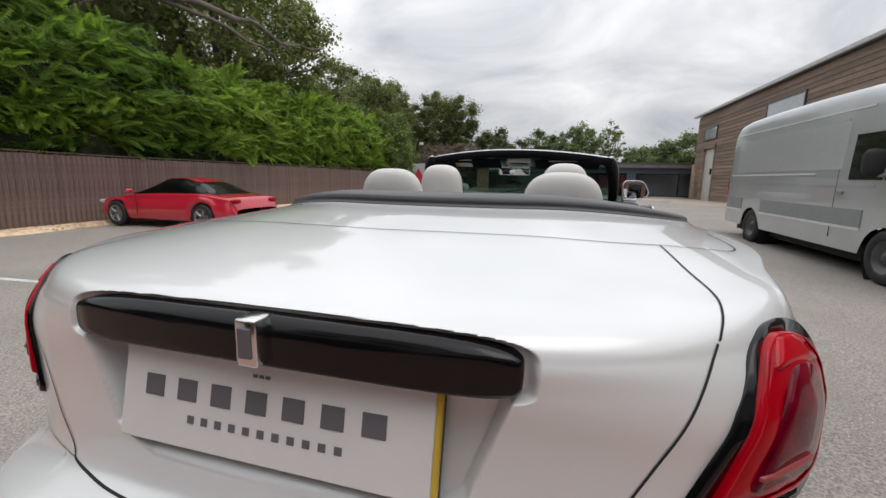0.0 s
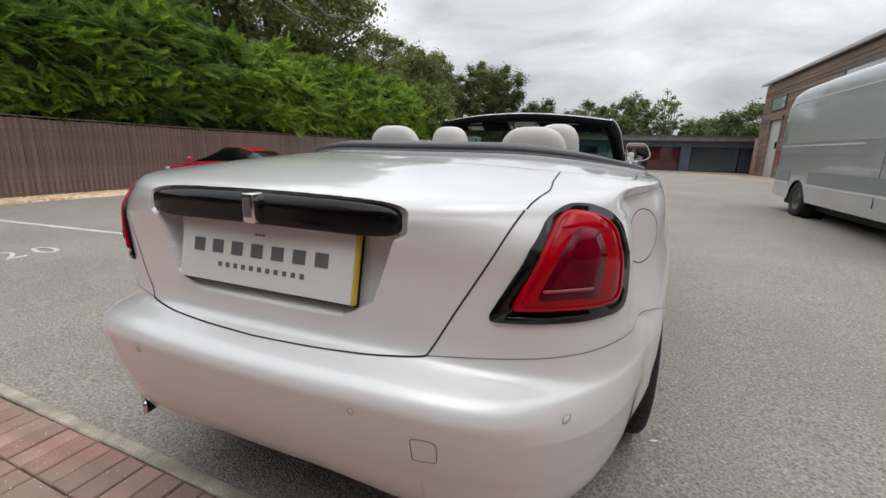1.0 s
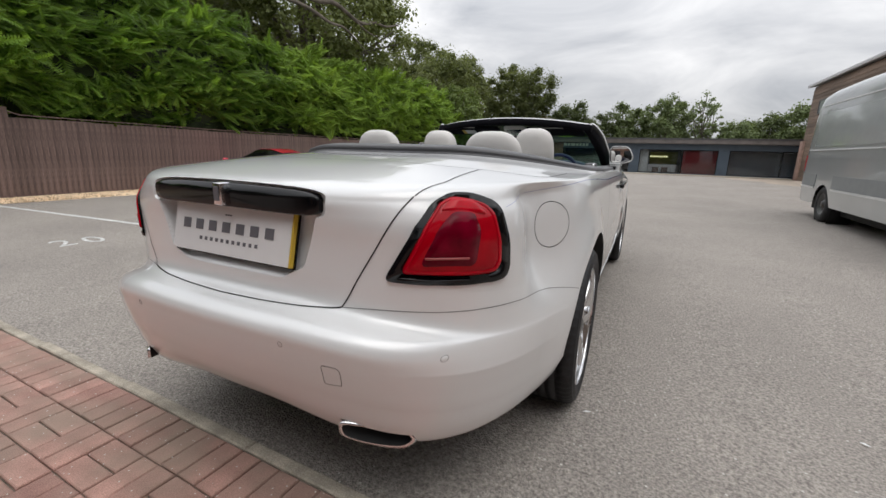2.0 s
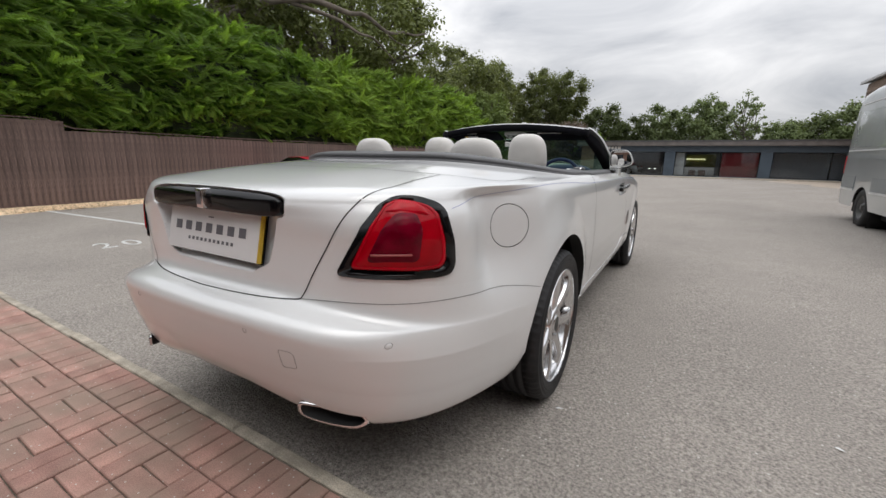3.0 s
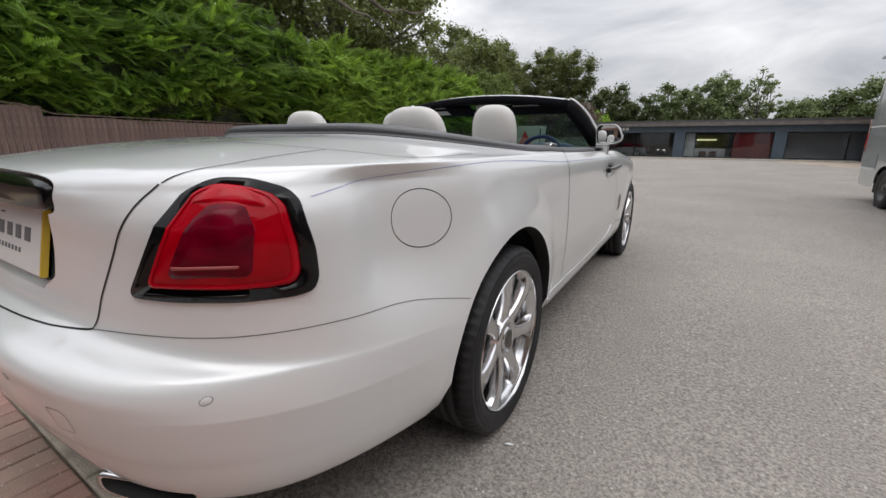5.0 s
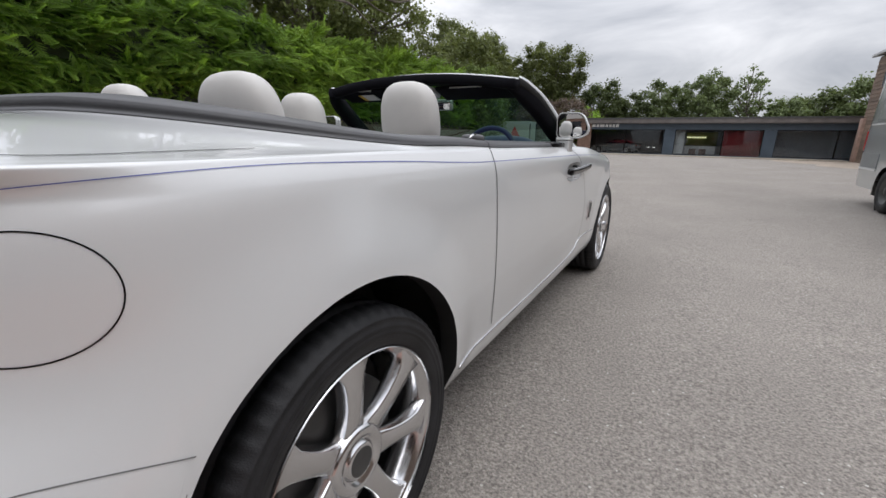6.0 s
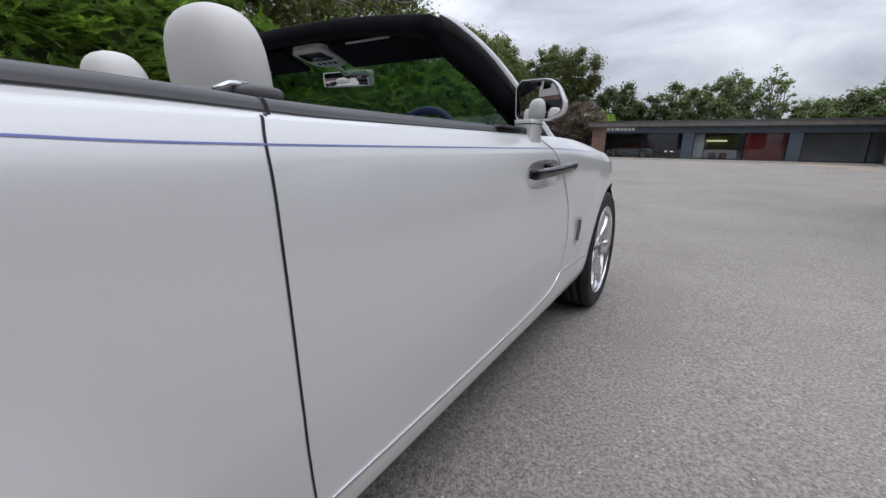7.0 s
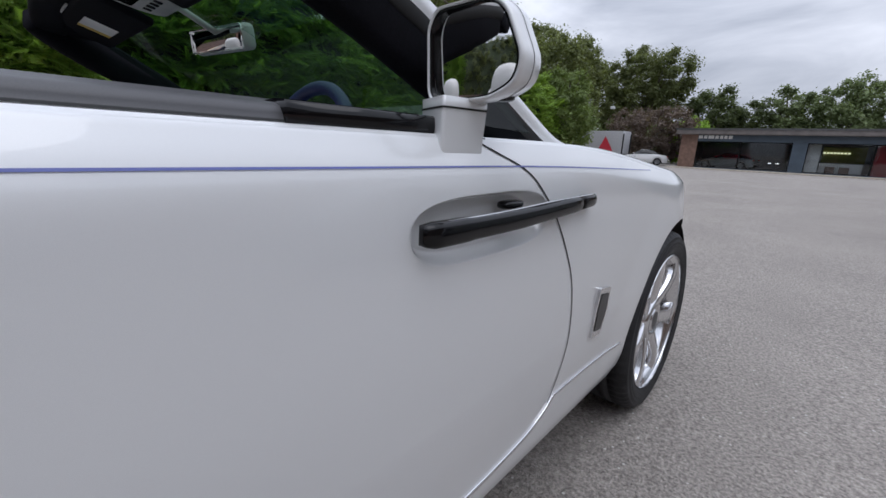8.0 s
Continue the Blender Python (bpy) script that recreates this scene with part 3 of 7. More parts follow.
def build_body(car):
    rows, cols = HH.shape
    P, N = BP.reshape(-1, 3), BN.reshape(-1, 3)
    sets = {}
    for i in range(rows - 1):
        for j in range(cols - 1):
            ids = (i * cols + j, i * cols + j + 1, (i + 1) * cols + j + 1, (i + 1) * cols + j)
            mid = P[list(ids)].mean(0)
            sets.setdefault(panel_of(mid, HH[i : i + 2, j : j + 2].mean()), []).append(ids)
    looks = {"cockpit_surround": (M_GREYTRIM, "satin grey cockpit surround"), "cockpit_tub": (M_TUB, "dark navy lining")}
    for name, faces in sets.items():
        use = sorted({k for f in faces for k in f})
        back = {k: n for n, k in enumerate(use)}
        V, NN = P[use], N[use]
        F = [tuple(back[k] for k in f) for f in faces]
        whole = name in ("boot_lid", "tonneau_cover", "rear_bumper", "front_bumper", "bonnet", "cockpit_surround", "cockpit_tub")
        V2, F2 = mirrored(V, F)
        N2 = NN * (-1, 1, 1)
        mat, label = looks.get(name, (M_PEARL, ""))
        if whole:
            o = len(V)
            me = mesh(name, np.concatenate([V, V2]), F + [tuple(i + o for i in f) for f in F2], mat, True, np.concatenate([NN, N2]))
            part(name, me, None, car, label)
        else:
            part(name, mesh(name, V, F, mat, True, NN), None, car, label)
            part(name, mesh(name, V2, F2, mat, True, N2), None, car, label)
    # returned edges of the arches, sills and bumpers, and the dark underside
    edge = BP[0]
    inner = edge.copy()
    inner[:, 0] = np.maximum(edge[:, 0] - 0.06, 0)
    inner[:, 1] += np.where(COLS < 0.6, 0.07, np.where(COLS > 2.5, -0.07, 0))
    n = len(COLS)
    V = np.concatenate([edge, inner])
    F = [(i + 1, i, n + i, n + i + 1) for i in range(n - 1)]
    a, b = merge((V, F), mirrored(V, F))
    part("lower_lip", mesh("lower_lip", a, b, M_SEAL), None, car, "black underside edge")
    # underbody is set low so that less light reaches the ground
    part("underbody", join_blocks([(-0.62, 0.62, 0.55, 5.0, 0.15, 0.42), (-0.85, 0.85, 1.92, 4.0, 0.17, 0.42), (-0.72, 0.72, 0.6, 0.95, 0.29, 0.42)], 0.02), M_SEAL, car, "dark underbody")
    # unseen box, added to block light under the tail
    part("silencer", block(-0.72, 0.72, 0.56, 0.95, 0.18, 0.38, 0.04), M_SEAL, car, "added dark box blocking light under the tail")
    # wheel-arch liners
    for yc, zc, r in ARCH:
        for s in (1, -1):
            V, F = [], []
            arc = np.linspace(-0.25, math.pi + 0.25, 25)
            for x in (0.955, 0.9, 0.67):
                for t in arc:
                    V.append((s * (x - (0.5 if x > 0.7 else 0) * max(0, -math.sin(t))), yc + (r + (0.0 if x > 0.93 else 0.03)) * math.cos(t), zc + (r + (0.0 if x > 0.93 else 0.03)) * math.sin(t)))
            F = grid_faces(3, 25)
            o = len(V)
            V += [(s * 0.67, yc, zc)]
            F += [(50 + k, 51 + k, o) for k in range(24)]
            part("arch_liner", mesh("arch_liner", V, F, M_SEAL, False), None, car, "black wheel-arch liner")


def line_part(name, pts, finder, width, mat, car, n=60, out=0.0012, both=True, label=""):
    P, N = finder(spline(pts, n), out)
    V, F, NN = ribbon(P, N, width)
    F = facing(V, F, NN)
    part(name, mesh(name, V, F, mat, True, NN), None, car, label)
    if both:
        V2, F2 = mirrored(V, F)
        part(name, mesh(name, V2, F2, mat, True, NN * (-1, 1, 1)), None, car, label)


def body_lines(car):
    gap = dict(mat=M_SEAM, car=car)
    line_part("panel_gap", FRONT_GAP, flank, 0.004, label="thin dark gap of the door", **gap)
    line_part("panel_gap", REAR_GAP, flank, 0.005, label="thin dark gap of the door", **gap)
    line_part("panel_gap", LID_SIDE, tail, 0.0042, label="thin dark gap of the boot lid", **gap)
    line_part("panel_gap", LID_TOP, deck, 0.0035, label="thin dark gap of the boot lid", **gap)
    line_part("panel_gap", LID_FRONT, deck, 0.0035, label="thin dark gap of the boot lid", **gap)
    line_part("panel_gap", [(0.0, 0.715), (0.208, 0.717), (0.395, 0.722), (0.44, 0.727)], tail, 0.005, label="thin dark gap of the boot lid", **gap)
    line_part("panel_gap", on_skin([(0.44, 0.727), (0.52, 0.729), (0.6, 0.728), (0.69, 0.724)], [(0.55, 0.717), (0.65, 0.712), (0.77, 0.704), (0.855, 0.695), (0.96, 0.675), (1.028, 0.657)]), skin, 0.0022, M_FINE, car, 90, label="fine gap of the bumper")
    line_part("coachline", [(0.584, 1.012), (0.67, 1.026), (0.815, 1.04), (0.985, 1.0565), (1.13, 1.0642), (1.26, 1.066), (1.39, 1.063), (1.63, 1.054), (1.87, 1.041), (2.13, 1.032), (3.0, 1.019), (3.53, 1.01), (4.2, 0.985)], flank, np.concatenate([np.linspace(0.0012, 0.0016, 60), np.linspace(0.0016, 0.0028, 20), np.full(60, 0.0028)]), M_STRIPE, car, 140, label="thin blue coachline")
    for name, pts, r in (("sill_strip", [(1.87, 0.366), (2.2, 0.37), (2.7, 0.366), (3.2, 0.37), (3.46, 0.388), (3.56, 0.415), (3.61, 0.45)], 0.005), ("wing_strip", [(3.612, 0.45), (3.8, 0.446), (4.06, 0.432)], 0.004)):
        P, _ = flank(spline(pts, 60), 0.002)
        for s in (1, -1):
            V, F = sweep(P * (s, 1, 1), ring_section(r * 0.8, r, 8))
            part(name, mesh(name, V, F, M_CHROME), None, car, "bright metal strip")
    # the door gap goes on over the grey surround
    hs = np.linspace(14.5, 19.6, 30)
    cs = np.full(30, 1.257)
    N = body_normal(cs, hs)
    V, F, NN = ribbon(body(cs, hs) + N * 0.0015, N, 0.006)
    for k in (1, -1):
        V2, F2 = (V, F) if k > 0 else mirrored(V, F)
        part("panel_gap", mesh("panel_gap", V2, facing(V2, F2, NN * (k, 1, 1)), M_SEAM, True, NN * (k, 1, 1)), None, car, "dark gap in the surround")
    # black seal under the grey surround
    C = np.linspace(0.0, 1.97, 150)
    P, N = body(C, np.full(150, 17.0)), body_normal(C, np.full(150, 16.6))
    V, F, NN = ribbon(P + N * 0.0015, N, 0.0035)
    F = facing(V, F, NN)
    V2, F2 = mirrored(V, F)
    part("surround_seal", mesh("surround_seal", V, F, M_SEAL, True, NN), None, car, "thin black rubber seal")
    part("surround_seal", mesh("surround_seal", V2, F2, M_SEAL, True, NN * (-1, 1, 1)), None, car, "thin black rubber seal")
# ---- the convertible's parts ----
def rounded(poly, r, n=6):
    """Corners of a polygon rounded by r. Points stay in order."""
    out = []
    m = len(poly)
    P = [np.array(p, float) for p in poly]
    for i in range(m):
        a, b, c = P[i - 1], P[i], P[(i + 1) % m]
        u, v = (a - b) / np.linalg.norm(a - b), (c - b) / np.linalg.norm(c - b)
        k = min(r, 0.45 * np.linalg.norm(a - b), 0.45 * np.linalg.norm(c - b))
        for t in np.linspace(0, 1, n):
            out.append((1 - t) ** 2 * (b + u * k) + 2 * t * (1 - t) * b + t * t * (b + v * k))
    return np.array(out)


def patch(outline, finder, rings, centre=None):
    """A raised patch on the body: outline points drawn towards a centre; rings: (scale, height out). Returns verts, faces, normals."""
    O = np.asarray(outline, float)
    c = np.mean(O, 0) if centre is None else np.asarray(centre, float)
    V, NN = [], []
    for s, h in rings:
        p, nn = finder(c + (O - c) * s, h)
        V.append(p)
        NN.append(nn)
    n = len(O)
    F = grid_faces(len(rings), n, True)
    V, NN = np.concatenate(V), np.concatenate(NN)
    if rings[-1][0] > 0.005:
        F.append(tuple(range(len(V) - n, len(V))))
    return V, F, NN


def facing(V, F, N):
    """Turns faces so that they look along the normals."""
    out = []
    for f in F:
        a, b, c = (np.asarray(V[f[k]]) for k in (0, 1, 2))
        out.append(f if np.dot(np.cross(b - a, c - a), N[f[0]]) >= 0 else tuple(reversed(f)))
    return out


def put_patch(name, data, mat, car, label="", both=True, smooth=True):
    V, F, N = data
    F = facing(V, F, N)
    made = [part(name, mesh(name, V, F, mat, smooth), None, car, label)]
    if both:
        V2, F2 = mirrored(V, F)
        made.append(part(name, mesh(name, V2, F2, mat, smooth), None, car, label))
    return made


def tail_lamps(car):
    """Lamp with a gloss black surround, red lens, inner lens, bands and reflector bar."""
    low = [(0.73, 1.056), (0.687, 1.057), (0.657, 1.035), (0.627, 0.945), (0.556, 0.814), (0.645, 0.806), (0.745, 0.798)]
    frame_o = rounded(on_skin(low, [(0.52, 0.796), (0.556, 0.803), (0.57, 0.832), (0.568, 0.923), (0.561, 1.004), (0.546, 1.036)]), 0.024)
    low = [(0.727, 1.041), (0.69, 1.047), (0.672, 1.032), (0.651, 0.95), (0.602, 0.838), (0.676, 0.834), (0.748, 0.827)]
    lens_o = rounded(on_skin(low, [(0.485, 0.825), (0.52, 0.829), (0.534, 0.853), (0.533, 0.925), (0.53, 0.996), (0.515, 1.023)]), 0.016)
    fr, n1 = skin(frame_o, 0.0005)
    f2, n2 = skin(frame_o + (lens_o - frame_o) * 0.12, 0.008)
    ln, n3 = skin(lens_o, 0.006)
    l2, n4 = skin(lens_o, 0.0005)
    n = len(frame_o)
    bez = (np.concatenate([fr, f2, ln, l2]), grid_faces(4, n, True), np.concatenate([n1, n2, n3, n4]))
    bezels = put_patch("tail_lamp", bez, M_BLACK, car, "gloss black lamp surround")

    def add(name, data, mat, label=""):
        for b, m in zip(bezels, put_patch(name, data, mat, car, label)):
            m.parent = b
    c0 = on_skin([(0.728, 0.935)])[0]
    add("lens", patch(lens_o, skin, [(1.0, 0.001), (0.985, 0.008), (0.95, 0.012), (0.7, 0.015), (0.45, 0.016), (0.2, 0.0165), (0.01, 0.0165)], c0), M_LENS, "red lamp lens")
    inner = rounded(on_skin([(0.648, 0.862), (0.765, 0.857), (0.772, 0.95), (0.748, 1.0), (0.708, 1.004), (0.688, 0.966)]), 0.015)
    add("inner_lens", patch(inner, skin, [(1, 0.0145), (0.98, 0.0185), (0.5, 0.0195), (0.02, 0.0195)]), M_LENS_IN, "raised inner darker red lens")
    bar = rounded(on_skin([(0.658, 0.882), (0.751, 0.878), (0.751, 0.8845), (0.658, 0.8885)]), 0.002, 4)
    add("light_bar", patch(bar, skin, [(1, 0.018), (0.95, 0.0225), (0.5, 0.0225), (0.02, 0.0225)]), M_BAR, "dull pale reflector bar")
    # brighter band inside the edge of the lens, and the paler upper part
    rim = [skin(c0 + (lens_o - c0) * k, d) for k, d in ((0.965, 0.0105), (0.955, 0.0128), (0.9, 0.0145), (0.885, 0.0135))]
    add("lens_band", (np.concatenate([p for p, _ in rim]), grid_faces(4, n, True), np.concatenate([q for _, q in rim])), M_LENS_TOP, "brighter red band round the lens")
    upper = rounded(on_skin([(0.68, 1.006), (0.775, 0.992), (0.752, 1.02), (0.728, 1.034), (0.692, 1.04)]), 0.008, 4)
    add("upper_lens", patch(upper, skin, [(1, 0.0125), (0.96, 0.0165), (0.5, 0.0175), (0.02, 0.0175)]), M_LENS_TOP, "paler red upper lens")
    lip = rounded(on_skin([(0.59, 0.82), (0.76, 0.808), (0.762, 0.816), (0.595, 0.828)]), 0.004, 4)
    add("lower_trim", patch(lip, skin, [(1, 0.006), (0.9, 0.0095), (0.4, 0.0095), (0.02, 0.0095)]), M_BLACK)


def boot_details(car):
    # black strip over the plate, set in its pocket, with the badge plinth
    a = np.linspace(0, 2 * math.pi, 72, endpoint=False)
    O = np.stack([0.374 * np.sign(np.cos(a)) * np.abs(np.cos(a)) ** (2 / 7), 1.022 + 0.036 * np.sign(np.sin(a)) * np.abs(np.sin(a)) ** (2 / 5)], 1)
    O[:, 1] -= 0.05 * O[:, 0] ** 2

    def over_plate(q, out=0.0):
        q = np.asarray(q, float)
        z = q[:, 1] + 0.05 * q[:, 0] ** 2
        y = 0.2445 + 0.1 * q[:, 0] ** 2 + 5.5 * np.maximum(z - 1.03, 0) ** 2 + 1.0 * np.maximum(z - 1.045, 0)
        nn = np.tile([0.0, -1.0, 0.0], (len(q), 1))
        return np.stack([q[:, 0], y, q[:, 1]], 1) + nn * out, nn

    band = patch(O, over_plate, [(1, -0.02), (1, 0.0), (0.985, 0.004), (0.9, 0.0045), (0.6, 0.0045), (0.2, 0.0045), (0.02, 0.0045)], (0, 1.022))
    put_patch("boot_strip", band, M_BLACK, car, "gloss black strip with handle", both=False)
    part("badge", block(-0.017, 0.017, 0.222, 0.262, 0.99, 1.06, 0.004), M_CHROME, car, "small upright bright badge")
    part("badge_panel", block(-0.011, 0.011, 0.2195, 0.2222, 1.004, 1.048, 0.001, 1), M_INK, car, "dark badge face")
    # plate
    tilt = math.atan2(0.035, 0.16)
    plate = part("number_plate", block(-0.28, 0.266, -0.006, 0.006, -0.083, 0.083, 0.002, 1), M_PLATE, car, "white show plate with dark printed bars")
    plate.matrix_basis = pose(-0.004, 0.264, 0.902, -math.degrees(tilt))
    part("plate_edge", block(0.2665, 0.2735, -0.0065, 0.014, -0.083, 0.083, 0.001, 1), M_YELLOW, plate, "yellow edge of the plate behind")
    part("plate_back", block(-0.28, 0.2735, 0.0065, 0.02, -0.088, 0.083, 0.001, 1), M_BLACK, plate, "black plate holder")
    x = -0.231
    for n, wide in enumerate((0.052, 0.052, 0.052, 0.052, 0.052, 0.052, 0.052)):
        bm = block(x, x + wide * 0.71, -0.0075, -0.006, -0.008, 0.026)
        part("printed_bar", bm, M_INK, plate)
        x += 0.0652
    for n in range(11):
        part("small_printed_bar", block(-0.142 + n * 0.0262, -0.13 + n * 0.0262, -0.0072, -0.006, -0.042, -0.03), M_INK, plate)
    for n in range(3):
        part("printed_mark", block(-0.026 + n * 0.011, -0.018 + n * 0.011, -0.0072, -0.006, 0.047, 0.052), M_INK, plate)
    # plate lamps under the strip
    for x in (-0.26, 0.1):
        part("plate_lamp", block(x, x + 0.08, 0.27, 0.285, 0.975, 0.988, 0.003), M_SATIN, car, "small pale plate lamp")


def bumper_details(car):
    a = np.linspace(0, 2 * math.pi, 20, endpoint=False)
    for x, z in ((0.328, 0.64), (0.74, 0.612)):
        O = np.stack([x + 0.007 * np.cos(a), z + 0.0085 * np.sin(a)], 1)
        rim = put_patch("parking_sensor", patch(O, tail, [(1.1, 0.0), (1.08, 0.0008), (0.98, 0.0008), (0.95, -0.001)]), M_FINE, car, "small round parking sensor")
        for r, m in zip(rim, put_patch("sensor_face", patch(O, tail, [(0.97, 0.0002), (0.9, 0.0007), (0.02, 0.0007)]), M_PEARL, car)):
            m.parent = r
    # towing-eye cover, only on the right
    O = rounded([(0.452, 0.537), (0.503, 0.537), (0.505, 0.587), (0.496, 0.597), (0.452, 0.599)], 0.008)
    P, N = tail(np.concatenate([O, O[:1]]), 0.0012)
    V, F, NN = ribbon(P, N, 0.0013)
    part("towing_cover", mesh("towing_cover", V, F, M_FINE, True, NN), None, car, "square towing-eye cover outline")
    # exhaust tips: wide slanted bright ovals with dark mouths
    for s in (1, -1):
        pts = [(0.414, 0.356), (0.43, 0.37), (0.52, 0.374), (0.604, 0.37), (0.64, 0.348), (0.634, 0.328), (0.595, 0.312), (0.485, 0.318), (0.425, 0.33)]
        pts = [(0.468 + 0.8 * (a - 0.414), b + 0.03 - 0.22 * (a - 0.414)) for a, b in pts]
        O = spline(pts + pts[:1], 49)[:-1]
        V = []
        for k, (sc, dy) in enumerate(((0.7, 0.16), (0.94, 0.05), (1.06, -0.004), (1.02, -0.015), (0.86, -0.012), (0.8, 0.06))):
            c = O.mean(0)
            for q in c + (O - c) * np.array([1 + (sc - 1) * 0.5, sc]):
                V.append((s * q[0], 0.188 + 0.36 * (q[0] - 0.403) + 1.0 * (q[0] - 0.403) ** 2 + dy, q[1]))
        F = grid_faces(5, 48, True)
        if s < 0:
            F = [tuple(reversed(f)) for f in F]
        F1 = F[:96]
        F = [tuple(i - 96 for i in f) for f in F[96:]]
        tip = part("exhaust_tip", mesh("exhaust_tip", V[96 : 5 * 48], F, M_CHROME), None, car, "wide bright metal exhaust tip")
        part("exhaust_pipe", mesh("exhaust_pipe", V[:144], F1, M_SEAL), None, tip, "dark pipe behind the tip")
        part("exhaust_mouth", mesh("exhaust_mouth", V[4 * 48 :], grid_faces(2, 48, True) + [tuple(range(48, 96))], M_SEAL), None, tip, "dark exhaust mouth")


def fuel_flap(car):
    a = np.linspace(0, 2 * math.pi, 56, endpoint=False)
    C = np.array([(0.916 + 0.088 * math.cos(t), 0.9185 + 0.084 * math.sin(t)) for t in a])
    ring, N = flank(np.concatenate([C, C[:2]]), 0.0012)
    V, F, NN = ribbon(ring, N, 0.0022)
    flap = part("fuel_flap", mesh("fuel_flap", V, F, M_SEAM, True, NN), None, car, "round fuel flap outline")
    V, F, NN = patch(C, flank, [(0.975, 0.0004), (0.95, 0.0016), (0.6, 0.0016), (0.3, 0.0016), (0.02, 0.0016)])
    F = facing(V, F, NN)
    part("flap_skin", mesh("flap_skin", V, F, M_PEARL, True, NN), None, flap)


def door_details(car):
    for s in (1, -1):
        line = spline([(3.118, 0.93), (3.2, 0.929), (3.35, 0.929), (3.5, 0.933), (3.6, 0.936), (3.675, 0.937)], 36)
        P = np.stack([np.full(36, 0.998), line[:, 0], line[:, 1]], 1) * (s, 1, 1)
        P[:3, 0] -= s * np.array([0.012, 0.005, 0.001])
        P[-4:, 0] -= s * np.array([0.001, 0.003, 0.006, 0.01])
        V, F = sweep(P[:27], ring_section(0.013, 0.0165, 14, 3), scale=[0.8, 1.0] + [1.12] * 6 + [1.05] * 8 + [1.0] * 9 + [0.95, 0.9])
        bar = part("door_handle", mesh("door_handle", V, F, M_BLACK), None, car, "gloss black pull handle")
        V, F = sweep(P[27:] - np.array([s * 0.003, 0, 0]), ring_section(0.013, 0.016, 14, 3), scale=[0.9, 0.95, 0.95, 0.93, 0.9, 0.86, 0.8, 0.7, 0.45])
        part("handle_cover", mesh("handle_cover", V, F, M_BLACK), None, bar, "gloss black fixed end of the handle")
        top = spline([(3.16, 0.946), (3.3, 0.946), (3.48, 0.95), (3.65, 0.951)], 24)
        P2 = np.stack([np.full(24, 1.001), top[:, 0], top[:, 1]], 1)
        V, F = sweep(P2 * (s, 1, 1), ring_section(0.0022, 0.0018, 6))
        part("handle_trim", mesh("handle_trim", V, F, M_CHROME), None, bar, "bright top line of the handle")
        part("lock_barrel", mesh("lock_barrel", *pillow(s * 0.966, 3.365, 0.948, 0.016, 0.03, 0.008), M_BLACK), None, bar)
        # badge behind the front wheel
        B = rounded([(3.772, 0.552), (3.832, 0.546), (3.855, 0.62), (3.856, 0.682), (3.785, 0.694), (3.774, 0.64)], 0.006)
        pb, nb = flank(B, 0.0)
        q, qn = flank(B, 0.008)
        V = np.concatenate([pb, q]) * (s, 1, 1)
        n = len(B)
        F = grid_faces(2, n, True) + [tuple(range(n, 2 * n))]
        bd = part("wing_badge", mesh("wing_badge", V, F, M_CHROME, False), None, car, "slanted bright wing badge")
        cB = B.mean(0)
        q2, _ = flank(cB + (B - cB) * 0.75, 0.0092)
        part("badge_face", mesh("badge_face", q2 * (s, 1, 1), [tuple(range(n)) if s > 0 else tuple(range(n))[::-1]], M_DISC, False), None, bd, "dark badge face")


